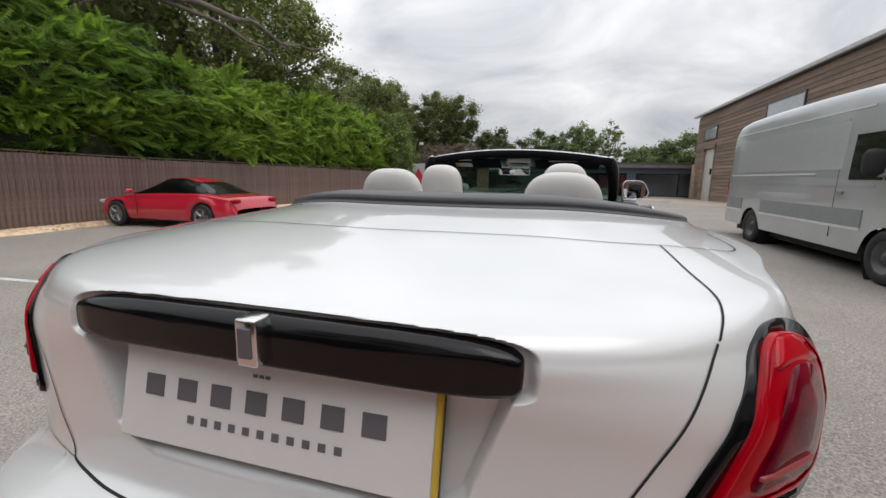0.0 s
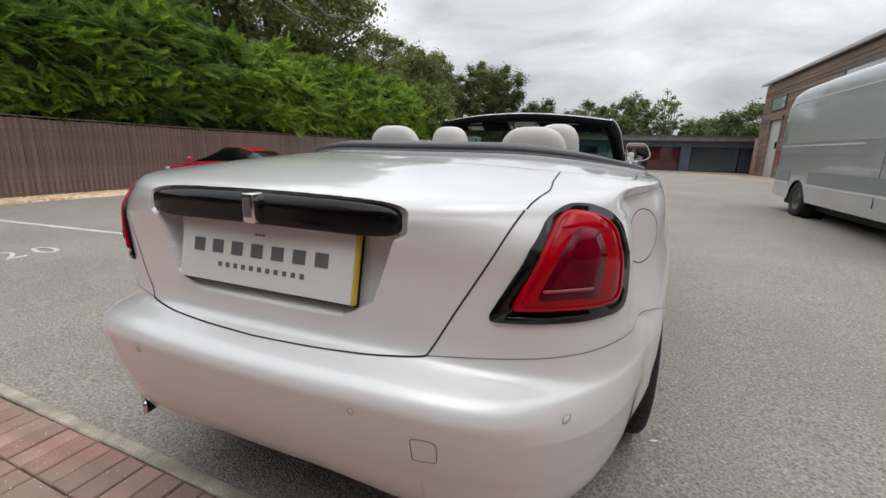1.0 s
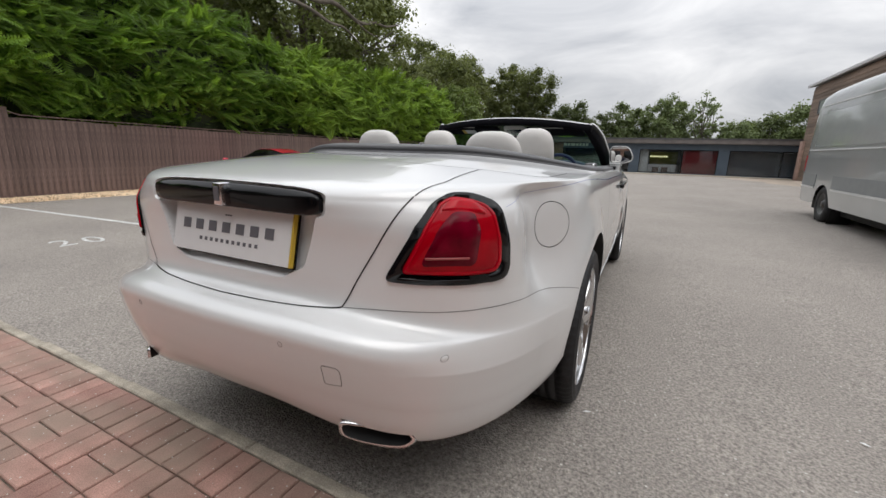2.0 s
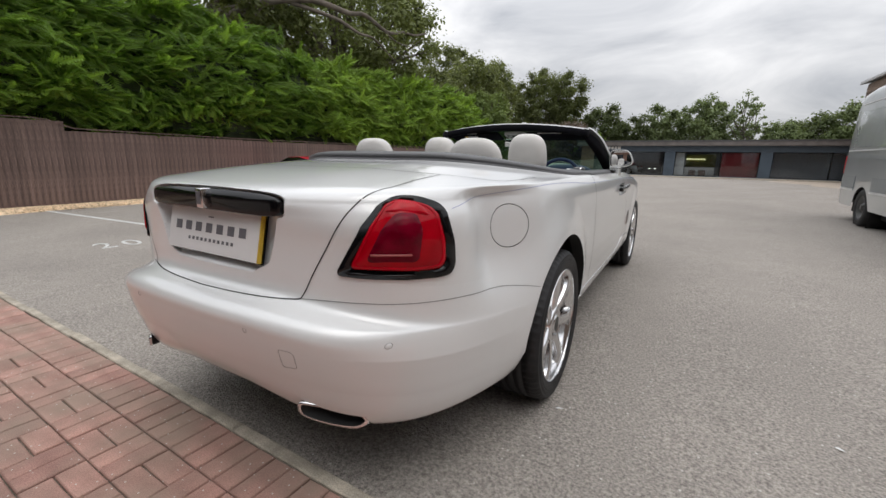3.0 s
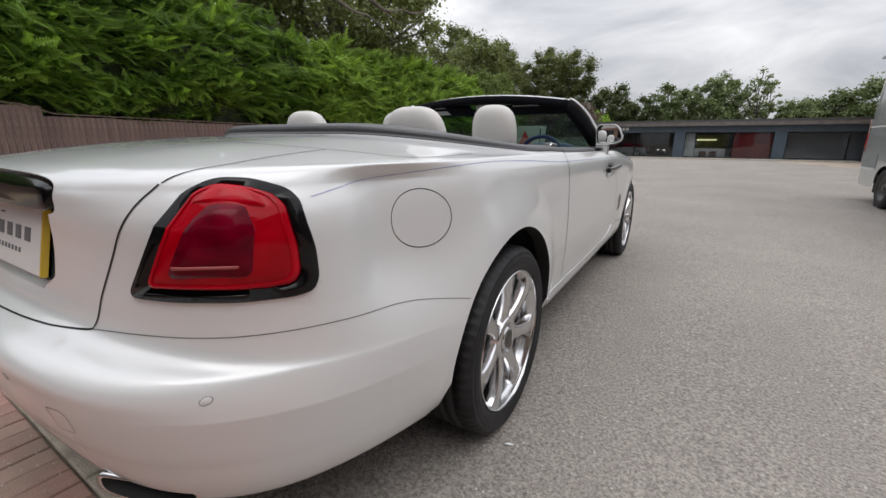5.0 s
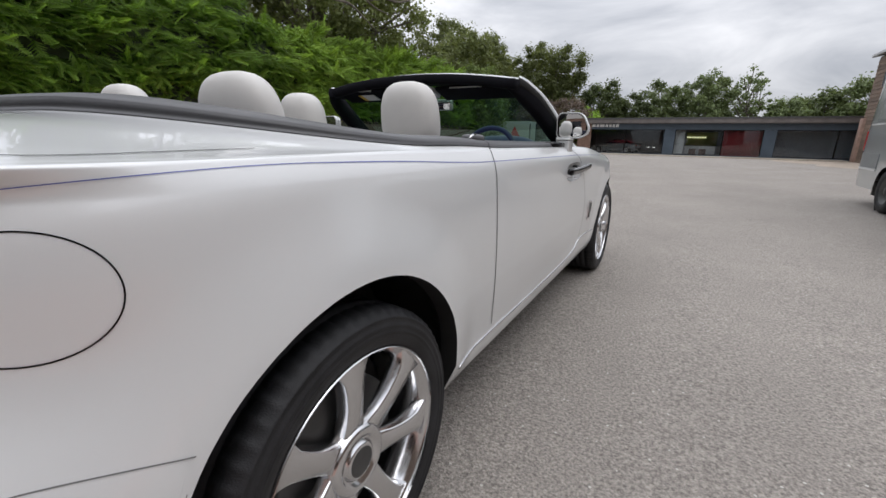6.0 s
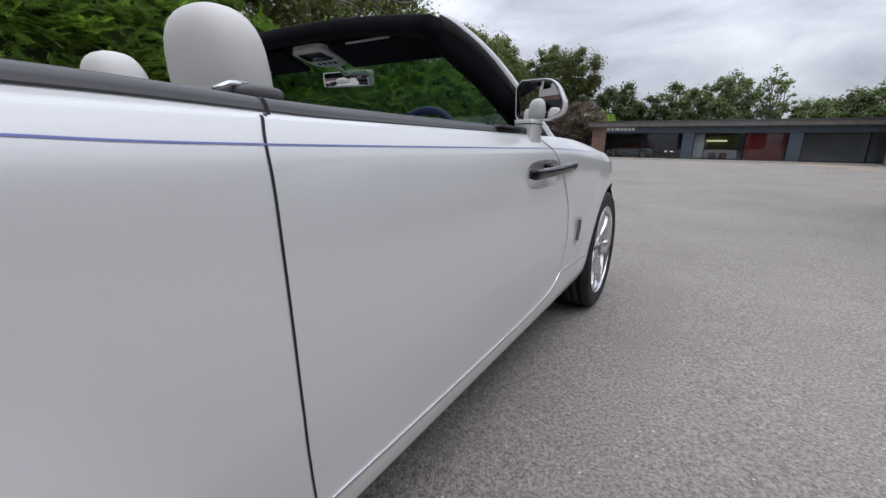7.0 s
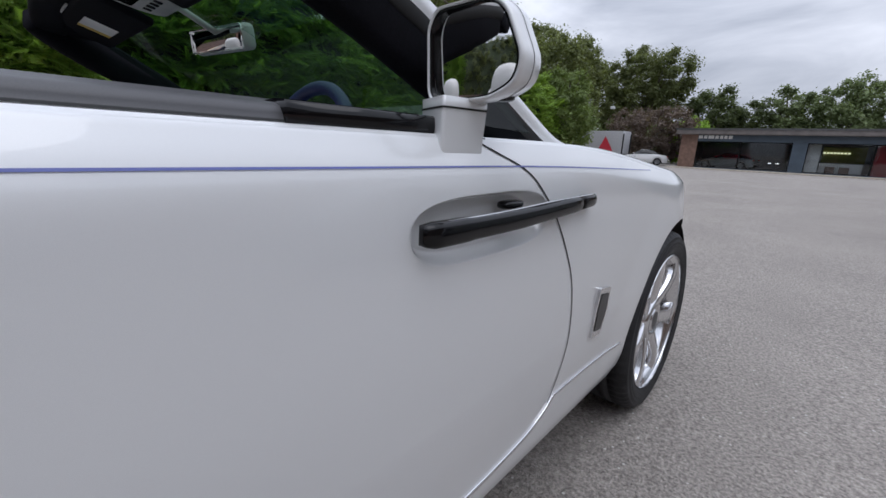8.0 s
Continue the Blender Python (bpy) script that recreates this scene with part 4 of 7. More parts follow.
def door_mirrors(car):
    for s in (1, -1):
        O = rounded([(-0.092, -0.072), (0.04, -0.068), (0.083, -0.048), (0.091, -0.015), (0.06, 0.05), (0.03, 0.07), (-0.078, 0.07), (-0.096, 0.045)], 0.028)
        cx, cy, cz = 0.957, 3.25, 1.181
        n = len(O)

        def ring(sc, dy, dx=0.0):
            return [(s * (cx + q[0] * sc + dx), cy + dy - 0.035 * q[0], cz + q[1] * sc) for q in O]
        V = []
        for r in ((0.92, 0.012, -0.003), (0.94, -0.001, -0.002), (0.98, -0.004), (1.01, 0.004), (1.025, 0.022), (0.98, 0.048), (0.82, 0.072), (0.5, 0.088), (0.05, 0.093)):
            V += ring(*r)
        F = grid_faces(9, n, True)
        if s > 0:
            F = [tuple(reversed(f)) for f in F]
        shell = part("door_mirror", mesh("door_mirror", V, F, M_PEARL), None, car, "pearl white door mirror")
        V = ring(0.935, 0.0, -0.003) + ring(0.91, -0.0005, -0.003) + ring(0.9, 0.01, -0.003)
        F = grid_faces(3, n, True)
        part("mirror_rim", mesh("mirror_rim", V, F if s < 0 else [tuple(reversed(f)) for f in F], M_BLACK), None, shell, "black mirror rim")
        V = []
        for k in (1.0, 0.85, 0.65, 0.45, 0.25, 0.08):
            V += [(x, y - 0.03 * (z - cz) + 0.45 * ((x - s * cx) ** 2 + (z - cz) ** 2), z) for x, y, z in ring(0.92 * k, 0.005, -0.003)]
        F = grid_faces(6, n, True) + [tuple(range(5 * n, 6 * n))]
        NN = np.array([(-0.085 * s + 1.35 * (x - s * cx), -1.0, 0.03 + 1.2 * (z - cz)) for x, y, z in V])
        NN /= np.linalg.norm(NN, axis=1)[:, None]
        part("mirror_glass", mesh("mirror_glass", V, F if s > 0 else [tuple(reversed(f)) for f in F], M_MIRROR, True, NN), None, shell, "convex mirror glass")
        V = ring(1.027, 0.022) + ring(1.027, 0.0245)
        part("shell_seam", mesh("shell_seam", V, grid_faces(2, n, True), M_FINE), None, shell, "fine seam round the shell")
        # foot: wider at the top, its inner side slanting to the door
        V = []
        shape = ((1.031, 0.0), (1.055, 0.25), (1.101, 0.95), (1.115, 1.0))
        low = np.array([(0.955, 3.19), (0.955, 3.29), (0.882, 3.305), (0.886, 3.215)])
        high = np.array([(0.955, 3.192), (0.957, 3.296), (0.862, 3.312), (0.868, 3.235)])
        for z, k in shape:
            for q in rounded(low + (high - low) * k, 0.008, 4):
                V.append((s * q[0], q[1], z))
        F = grid_faces(4, 16, True) + [tuple(range(48, 64))]
        part("mirror_foot", mesh("mirror_foot", V, F if s > 0 else [tuple(reversed(f)) for f in F], M_PEARL), None, shell, "white mirror foot")
        V = []
        for z in (1.098, 1.101):
            q0 = low + (high - low) * 0.95
            for q in rounded(q0.mean(0) + (q0 - q0.mean(0)) * 1.03, 0.008, 4):
                V.append((s * q[0], q[1], z))
        part("foot_seal", mesh("foot_seal", V, grid_faces(2, 16, True), M_SEAM), None, shell, "dark joint of the foot")
        lens = mesh("kerb_lamp", *pillow(s * 0.992, 3.282, 1.118, 0.018, 0.016, 0.007, 2.4), M_BLACK)
        part("kerb_lamp", lens, None, shell, "small dark lamp under the mirror")


def wheel_parts(car):
    """One wheel with tyre, seven spokes, hub cap and brake disc; then its copies."""
    R = 0.379
    rim_r = 0.282
    prof = [(rim_r, 0.008), (rim_r + 0.005, 0.004), (rim_r - 0.002, -0.006), (rim_r - 0.014, -0.012), (rim_r - 0.022, -0.03), (rim_r - 0.03, -0.05), (rim_r - 0.035, -0.13), (rim_r - 0.02, -0.22)]
    rimV, rimF = lathe([(r, d) for r, d in prof], n=64)
    me_rim = mesh("wheel", rimV, [tuple(reversed(f)) for f in rimF], M_CHROME)
    spokes = []
    for k in range(7):
        a = 2 * math.pi * k / 7 - 0.17
        ca, sa = math.cos(a), math.sin(a)
        V = []
        for r, wd, x in ((0.06, 0.034, -0.034), (0.085, 0.034, -0.027), (0.12, 0.028, -0.02), (0.16, 0.026, -0.014), (0.2, 0.028, -0.01), (0.232, 0.033, -0.009), (0.252, 0.044, -0.01), (rim_r - 0.008, 0.066, -0.012)):
            for side, dx in ((-1, -0.034), (-0.97, -0.001), (-0.82, 0.004), (0.82, 0.004), (0.97, -0.001), (1, -0.034)):
                t = side * wd
                V.append((x + dx, r * ca - t * sa, r * sa + t * ca))
        spokes.append(mesh("spoke", V, [tuple(reversed(f)) for f in grid_faces(8, 6)], M_CHROME))
    tp = [(rim_r + 0.004, 0.002), (rim_r + 0.012, 0.008), (rim_r + 0.03, 0.013), (R - 0.06, 0.013), (R - 0.058, 0.0148), (R - 0.055, 0.013), (R - 0.047, 0.013), (R - 0.043, 0.0155), (R - 0.038, 0.0125), (R - 0.026, 0.0085), (R - 0.024, 0.0102), (R - 0.021, 0.0068), (R - 0.008, -0.004), (R - 0.002, -0.02)]
    for g in (-0.06, -0.105, -0.15, -0.195):
        tp += [(R, g + 0.005), (R - 0.008, g + 0.0035), (R - 0.008, g - 0.0035), (R, g - 0.005)]
    tp += [(R - 0.002, -0.24), (R - 0.02, -0.262), (R - 0.05, -0.27), (rim_r, -0.25)]
    tv, tf = lathe(tp, n=192)
    # cross cuts in the shoulder of the tread
    for i in range(0, 192, 3):
        for k, (r, d) in enumerate(tp):
            if r > R - 0.009 and (k < 15 or k > len(tp) - 5):
                a = 2 * math.pi * i / 192
                tv[i * len(tp) + k] = (d - 0.003, (r - 0.006) * math.cos(a), (r - 0.006) * math.sin(a))
    me_tyre = mesh("tyre", tv, [tuple(reversed(f)) for f in tf], M_TYRE)
    cv, cf = lathe([(0.0, -0.012), (0.04, -0.012), (0.046, -0.015), (0.049, -0.026), (0.058, -0.026), (0.062, -0.014), (0.078, -0.014), (0.086, -0.02), (0.094, -0.05)], n=40)
    me_cap = mesh("hub_cap", cv, [tuple(reversed(f)) for f in cf], M_CHROME)
    lv, lf = lathe([(0.0, -0.0105), (0.033, -0.0105), (0.037, -0.0115)], n=32)
    me_logo = mesh("cap_face", lv, [tuple(reversed(f)) for f in lf], M_DISC)
    dv, df = lathe([(0.05, -0.075), (0.185, -0.075), (0.19, -0.08), (0.19, -0.1), (0.05, -0.1)], n=48)
    me_disc = mesh("brake_disc", dv, [tuple(reversed(f)) for f in df], M_DISC)
    # added black disc, stands in for the shade inside the wheel
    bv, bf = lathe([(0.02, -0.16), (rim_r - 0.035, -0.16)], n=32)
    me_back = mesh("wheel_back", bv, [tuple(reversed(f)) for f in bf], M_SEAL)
    for yc, zc, xc in WHEELS:
        for s in (1, -1):
            w = part("wheel", me_rim, None, car, "polished seven-spoke wheel")
            w.matrix_basis = pose(s * xc, yc, zc, 0, 0, 0 if s > 0 else 180)
            for sp in spokes:
                part("spoke", sp, None, w)
            part("tyre", me_tyre, None, w, "black low-profile tyre")
            part("hub_cap", me_cap, None, w)
            part("cap_face", me_logo, None, w)
            part("brake_disc", me_disc, None, w, "dark brake disc")
            part("wheel_back", me_back, None, w, "black disc for the shade inside the wheel")


def windscreen(car):
    """Raked screen: painted outer pillars, thick black inner trim, header with visors, console, mirror."""
    def top(x):
        return (x + 0.028, 2.945 + 0.05 * (1 - (x / 0.7) ** 2) + (0.05 * (x / 0.62) ** 4 if x < 0 else 0), 1.455 - (0.06 * (x / 0.7) ** 2 if x > 0 else 0.055 * (x / 0.6) ** 2))

    def foot(x):
        return (x, 3.86 - 0.2 * (abs(x) / 0.86) ** 2, 1.05)
    xs = np.linspace(-1, 1, 21)
    V = [top(x * 0.685 if x > 0 else x * 0.6) for x in xs] + [foot(x * 0.85) for x in xs]
    V = [(a, b, c) for a, b, c in V]
    part("windscreen_glass", mesh("windscreen_glass", V, grid_faces(2, 21), M_GLASS), None, car, "clear raked windscreen")
    for s in (1, -1):
        P = spline([(s * 0.872, 3.74, 1.035), (s * 0.86, 3.66, 1.062), (s * 0.838, 3.46, 1.172), (s * 0.785 + 0.015, 3.2, 1.307), (s * 0.735 + 0.024, 3.03, 1.377), (s * 0.7 + 0.028, 2.96, 1.4)], 26)
        if s < 0:
            P = np.array(P) + np.linspace(0.02, 0.085, 26)[:, None] * (1, 0, 0)
        V, F = sweep(P, ring_section(0.016, 0.02, 10, 3))
        pil = part("screen_pillar", mesh("screen_pillar", V, F, M_PEARL), None, car, "white outer screen pillar")
        Q = np.array(P) + np.array([-s * 0.03, -0.044, -0.022])
        V, F = sweep(Q, ring_section(0.034, 0.06, 12, 3.5), scale=[1.0] * 17 + list(np.linspace(1.0, 0.5, 9)))
        part("pillar_trim", mesh("pillar_trim", V, F, M_HEADLINE), None, pil, "thick black inner pillar trim")
        Q = np.array(P)[2:] + np.array([s * 0.004, -0.026, -0.008])
        V, F = sweep(Q, ring_section(0.008, 0.02, 8))
        part("pillar_seal", mesh("pillar_seal", V, F, M_SEAL), None, pil, "black rubber seal")
        # small fixed corner pane and black sill piece
        tri = [(s * 0.872, 3.26, 1.09), (s * 0.865, 3.6, 1.075), (s * 0.842, 3.31, 1.225)]
        part("corner_pane", mesh("corner_pane", tri, [(0, 1, 2)], M_GLASS, False), None, pil, "small corner pane")
        V, F = sweep([(s * 0.905, 2.97, 1.076), (s * 0.903, 3.15, 1.074), (s * 0.9, 3.286, 1.072)], ring_section(0.03, 0.0155, 12, 4))
        part("corner_sill", mesh("corner_sill", V, F, M_BLACK), None, pil, "gloss black corner trim")
    X = np.linspace(-0.625, 0.708, 25)
    P = [top(x) for x in X]
    V, F = sweep(np.array(P) + (0, 0.01, 0.004), ring_section(0.03, 0.011, 10, 3))
    head = part("screen_header", mesh("screen_header", V, F, M_PEARL), None, car, "white outer screen header")
    V, F = sweep(np.array(P) + (0, -0.036, -0.022), ring_section(0.042, 0.027, 12, 4))
    part("header_trim", mesh("header_trim", V, F, M_HEADLINE), None, head, "black header trim")
    # lining between the header and the glass, the visors lie against it
    V, F = sweep(np.array(P) + (0, 0.06, -0.034), ring_section(0.06, 0.012, 12, 4))
    part("header_lining", mesh("header_lining", V, F, M_HEADLINE), None, head, "black lining behind the visors")
    for x0, x1 in ((-0.57, -0.06), (0.2, 0.665)):
        visor = part("sun_visor", block(x0, x1, -0.075, 0.08, -0.012, 0.012, 0.011, 3), M_HEADLINE, head, "black sun visor folded up")
        visor.matrix_basis = pose(0.0, 3.05, 1.361 if x0 > 0 else 1.365, -19)
        c0, c1 = (0.302, 0.508) if x0 > 0 else (-0.481, -0.275)
        part("visor_clip", block(c0, c1, -0.08, -0.074, -0.009, -0.001, 0.002), M_SATIN, visor, "pale visor edge strip")
        if x0 < 0:
            part("visor_label", block(-0.385, -0.285, -0.035, 0.045, -0.0136, -0.0118), M_PLATE, visor, "white visor label")
            part("visor_label_top", block(-0.415, -0.385, -0.035, 0.045, -0.0138, -0.0119), M_YELLOW, visor, "yellow end of the label")
    # roof console: pale rounded frame, dark panel, a row of switches
    V, F = [], []
    O = np.array(rounded([(-0.088, -0.078), (0.088, -0.078), (0.1, 0.03), (0.07, 0.085), (-0.07, 0.085), (-0.1, 0.03)], 0.03))
    n = len(O)
    for k, z in ((1.0, 0.012), (1.0, -0.006), (0.97, -0.013), (0.9, -0.015), (0.03, -0.015)):
        V += [(q[0] * k, q[1] * k, z) for q in O]
    con = part("roof_console", mesh("roof_console", V, grid_faces(5, n, True), M_SATIN), None, head, "pale grey roof console")
    con.matrix_basis = pose(0.082, 3.052, 1.371, -12)
    V = []
    P2 = np.array(rounded([(-0.068, -0.06), (0.068, -0.06), (0.074, 0.012), (-0.074, 0.012)], 0.012))
    for k, z in ((1.0, -0.0145), (0.98, -0.0165), (0.03, -0.0168)):
        V += [(q[0] * k, -0.024 + (q[1] + 0.024) * k, z) for q in P2]
    part("console_screen", mesh("console_screen", V, grid_faces(3, len(P2), True), M_BLACK), None, con, "dark console panel")
    for k in range(4):
        part("console_button", block(-0.052 + k * 0.03, -0.036 + k * 0.03, 0.03, 0.048, -0.0175, -0.0148, 0.002), M_BLACK, con)
    V, F = tube([(0.03, 3.15, 1.375), (0.028, 3.2, 1.352), (0.024, 3.265, 1.322)], 0.009)
    stalk = part("interior_mirror", mesh("interior_mirror", V, F, M_SATIN), None, head, "interior mirror on a short pale stalk")
    body_ = part("mirror_shell", block(-0.126, 0.13, -0.012, 0.024, -0.034, 0.034, 0.014, 3), M_SATIN, stalk, "pale mirror shell")
    body_.matrix_basis = pose(0.024, 3.262, 1.311, 6, 0, 11)
    part("mirror_face", block(-0.122, 0.119, -0.0145, -0.0115, -0.031, 0.031, 0.006, 2), M_MIRROR, body_, "interior mirror glass")
    # wipers at the foot of the screen
    for x0 in (-0.25, 0.45):
        V, F = tube([(x0, 3.78, 1.075), (x0 + 0.3, 3.7, 1.082), (x0 + 0.38, 3.62, 1.09)], 0.006)
        part("wiper", mesh("wiper", V, F, M_BLACK), None, car, "black wiper")


def cabin(car):
    """Four white seats, dashboard and steering wheel in the open cockpit."""
    for row, y, top, wide in (("rear", 1.585, 1.29, 0.163), ("front", 2.46, 1.346, 0.15)):
        for s, y, top in ((-1, y, top), (1, y, top)):
            x = (0.035 if s > 0 else 0.012) + s * (0.375 if row == "rear" else 0.385)
            y = y + (0.055 if s < 0 else (0.0 if row == "rear" else -0.03))
            top = top - (0.012 if s < 0 and row == "front" else 0.008 if s > 0 and row == "rear" else 0)
            wide = 0.176 if s > 0 and row == "rear" else wide
            V, F = pillow(x, y + 0.03, 0.8, 0.2 if row == "rear" else 0.25, 0.1, 0.28, 3.2, 24, 14, 0.12, -0.12)
            seat = part("seat", mesh("seat", V, F, M_LEATHER), None, car, "white leather seat back")
            V, F = pillow(x, y - 0.02, top - 0.15, wide, 0.06 if row == "rear" else 0.086, 0.15, 2.9, 26, 16, 0.14, -0.1)
            part("headrest", mesh("headrest", V, F, M_LEATHER), None, seat, "white leather headrest")
            V, F = pillow(x, y + 0.32, 0.6, 0.2 if row == "rear" else 0.26, 0.26, 0.1, 3.5, 20, 8)
            part("seat_cushion", mesh("seat_cushion", V, F, M_LEATHER), None, seat, "white leather cushion")
            for dx in (-0.06, 0.06):
                V, F = tube([(x + dx, y, top - 0.25), (x + dx, y - 0.01, top - 0.18)], 0.007)
                part("headrest_post", mesh("headrest_post", V, F, M_CHROME), None, seat)
    # grey belt cover on the surround behind the door, with a bright edge
    for s in (-1, 1):
        cover = part("belt_cover", mesh("belt_cover", *pillow(s * 0.845, 2.205, 1.108, 0.035, 0.05, 0.016, 3.0), M_GREYTRIM), None, car, "grey belt cover")
        V, F = tube([(s * 0.868, 2.13, 1.108), (s * 0.868, 2.155, 1.119), (s * 0.86, 2.19, 1.122)], 0.005)
        part("cover_edge", mesh("cover_edge", V, F, M_CHROME), None, cover, "bright edge of the belt cover")
    # bright belt guide beside the front seat
    for s in (-1, 1):
        part("belt_guide", mesh("belt_guide", *pillow(s * 0.7, 2.55, 1.092, 0.026, 0.028, 0.013, 2.6), M_CHROME), None, car, "bright seat-belt guide")
    V, F = pillow(0, 3.45, 0.92, 0.82, 0.24, 0.09, 4, 32, 10)
    dash = part("dashboard", mesh("dashboard", V, F, M_NAVY), None, car, "navy dashboard")
    part("binnacle", mesh("binnacle", *pillow(0.45, 3.47, 1.03, 0.24, 0.12, 0.092, 2.6), M_NAVY), None, dash, "navy instrument hood")
    V, F = pillow(0, 3.22, 0.94, 0.78, 0.02, 0.03, 4, 24, 6)
    part("dash_strip", mesh("dash_strip", V, F, M_CHROME), None, dash, "bright dash strip")
    ring = [(0.178 * math.cos(t), 0.178 * math.sin(t), 0) for t in np.linspace(0, 2 * math.pi, 41)]
    V, F = tube(ring, 0.016, 10, (0, 0, 1))
    sw = part("steering_wheel", mesh("steering_wheel", V, F, M_NAVY), None, car, "navy leather steering wheel")
    sw.matrix_basis = pose(0.43, 3.262, 1.0, 70)
    part("wheel_boss", mesh("wheel_boss", *pillow(0, 0, -0.02, 0.075, 0.07, 0.03, 2.6), M_NAVY), None, sw)
    for a in (0, math.pi, -math.pi / 2):
        V, F = tube([(0.05 * math.cos(a), 0.05 * math.sin(a), -0.015), (0.18 * math.cos(a), 0.18 * math.sin(a), 0)], 0.014)
        part("wheel_spoke", mesh("wheel_spoke", V, F, M_SATIN), None, sw, "pale spoke")
    part("cabin_floor", block(-0.82, 0.82, 1.3, 3.6, 0.42, 0.46), M_TUB, car, "navy carpet")
    # navy ledge behind the rear seats
    part("rear_ledge", block(-0.74, 0.74, 1.28, 1.5, 1.02, 1.1, 0.03), M_TUB, car, "dark ledge behind the rear seats")


car = thing("convertible_car", (0, 1.42, 0), "pearl white open convertible, boot closed, on the asphalt yard", "car")
CAR_AT = Matrix.Translation((0, -1.42, 0))
build_body(car)
body_lines(car)
tail_lamps(car)
boot_details(car)
bumper_details(car)
fuel_flap(car)
door_details(car)
door_mirrors(car)
wheel_parts(car)
windscreen(car)
cabin(car)
for o in car.children:
    o.matrix_parent_inverse = CAR_AT

# ---- fence, gravel, kerb lines and bay marks ----
FENCE_X = -12.25


def yard_marks():
    V, F = [], []
    for k, (a, b) in enumerate((((-11.9, 3.02), (-4.4, 3.2)), ((-11.9, -0.9), (-4.4, -0.72)))[:1]):
        xs = np.linspace(a[0], b[0], 16)
        for x in xs:
            y = a[1] + (b[1] - a[1]) * (x - a[0]) / (b[0] - a[0])
            V += [(x, y - 0.045, gz(x, y) + 0.004), (x, y + 0.045, gz(x, y) + 0.004)]
        F += [(2 * i, 2 * i + 2, 2 * i + 3, 2 * i + 1) for i in range(15)]
    solid("road_marking", mesh("road_marking", V, F, M_LINE), None, "worn white parking bay line on asphalt", "road marking", kind="structure")
    # the bay number 20, each digit a flat painted shape
    for ch, (x, y) in (("2", (-5.38, 1.86)), ("0", (-5.33, 2.17))):
        cu = bpy.data.curves.new("bay_number", "FONT")
        cu.body, cu.size, cu.align_x, cu.align_y = ch, 0.62, "CENTER", "CENTER"
        cu.resolution_u = 6
        tmp = bpy.data.objects.new("tmp", cu)
        scene.collection.objects.link(tmp)
        me = bpy.data.meshes.new_from_object(tmp.evaluated_get(bpy.context.evaluated_depsgraph_get()))
        bpy.data.objects.remove(tmp)
        me.materials.clear()
        me.materials.append(M_LINE)
        me.transform(Matrix.Diagonal((0.72, 1, 1, 1)))
        ob = solid("bay_number", me, None, "white painted bay number digit on asphalt", "road marking", group="painted bay number")
        ob.matrix_basis = pose(x, y, gz(x, y) + 0.005, 0, -1.0, 86)
    # two pale leaves on the asphalt
    for x, y, a in ((1.061, 1.25, 20), (2.148, 1.546, -35)):
        V = [(-0.022, 0, 0.003), (-0.006, 0.008, 0.007), (0.02, 0.003, 0.004), (0.006, -0.006, 0.006), (-0.022, 0.0, 0.005)]
        leaf = solid("leaf", mesh("leaf", V[:4], [(0, 3, 2, 1)], M_PLATE, False), None, "tiny pale dry leaf lying on the asphalt", "leaf", group="leaves on the asphalt")
        leaf.matrix_basis = pose(x, y, gz(x, y) + 0.003, 0, 0, a)


def far_gravel():
    """Tan hard-standing between the yard, the barn and the shops."""
    V = []
    xs, ys = np.linspace(8.3, 12.4, 8), np.linspace(22, 43.2, 12)
    for y in ys:
        for x in xs:
            e = 0.5 * math.sin(0.6 * y) + 0.25 * math.sin(1.9 * y) - 0.06 * (y - 22)
            xx = x + e * (12.4 - x) / 4.1
            V.append((xx, y, gz(xx, y) + 0.006))
    solid("gravel_patch", mesh("gravel_patch", V, grid_faces(12, 8), material("dull pinkish gravel", (0.43, 0.36, 0.29), 0.9, vary=0.3, scale=1.5, fine=0.3, fine_scale=40)), None, "flat patch of tan gravel before the barn door", "gravel", kind="structure")
    V = []
    for x0, y0 in ((-1.9, 43.7), (6.6, 40.4)):
        o = [(x0, y0), (x0 + 1.6, y0 - 0.1), (x0 + 1.6, y0 + 0.25), (x0, y0 + 0.35)]
        V += [(x, y, gz(x, y) + 0.008) for x, y in o]
    solid("road_marking", mesh("road_marking", V, [(0, 1, 2, 3), (4, 5, 6, 7)], M_LINE), None, "worn pale paint marks before the shops", "road marking", kind="structure")


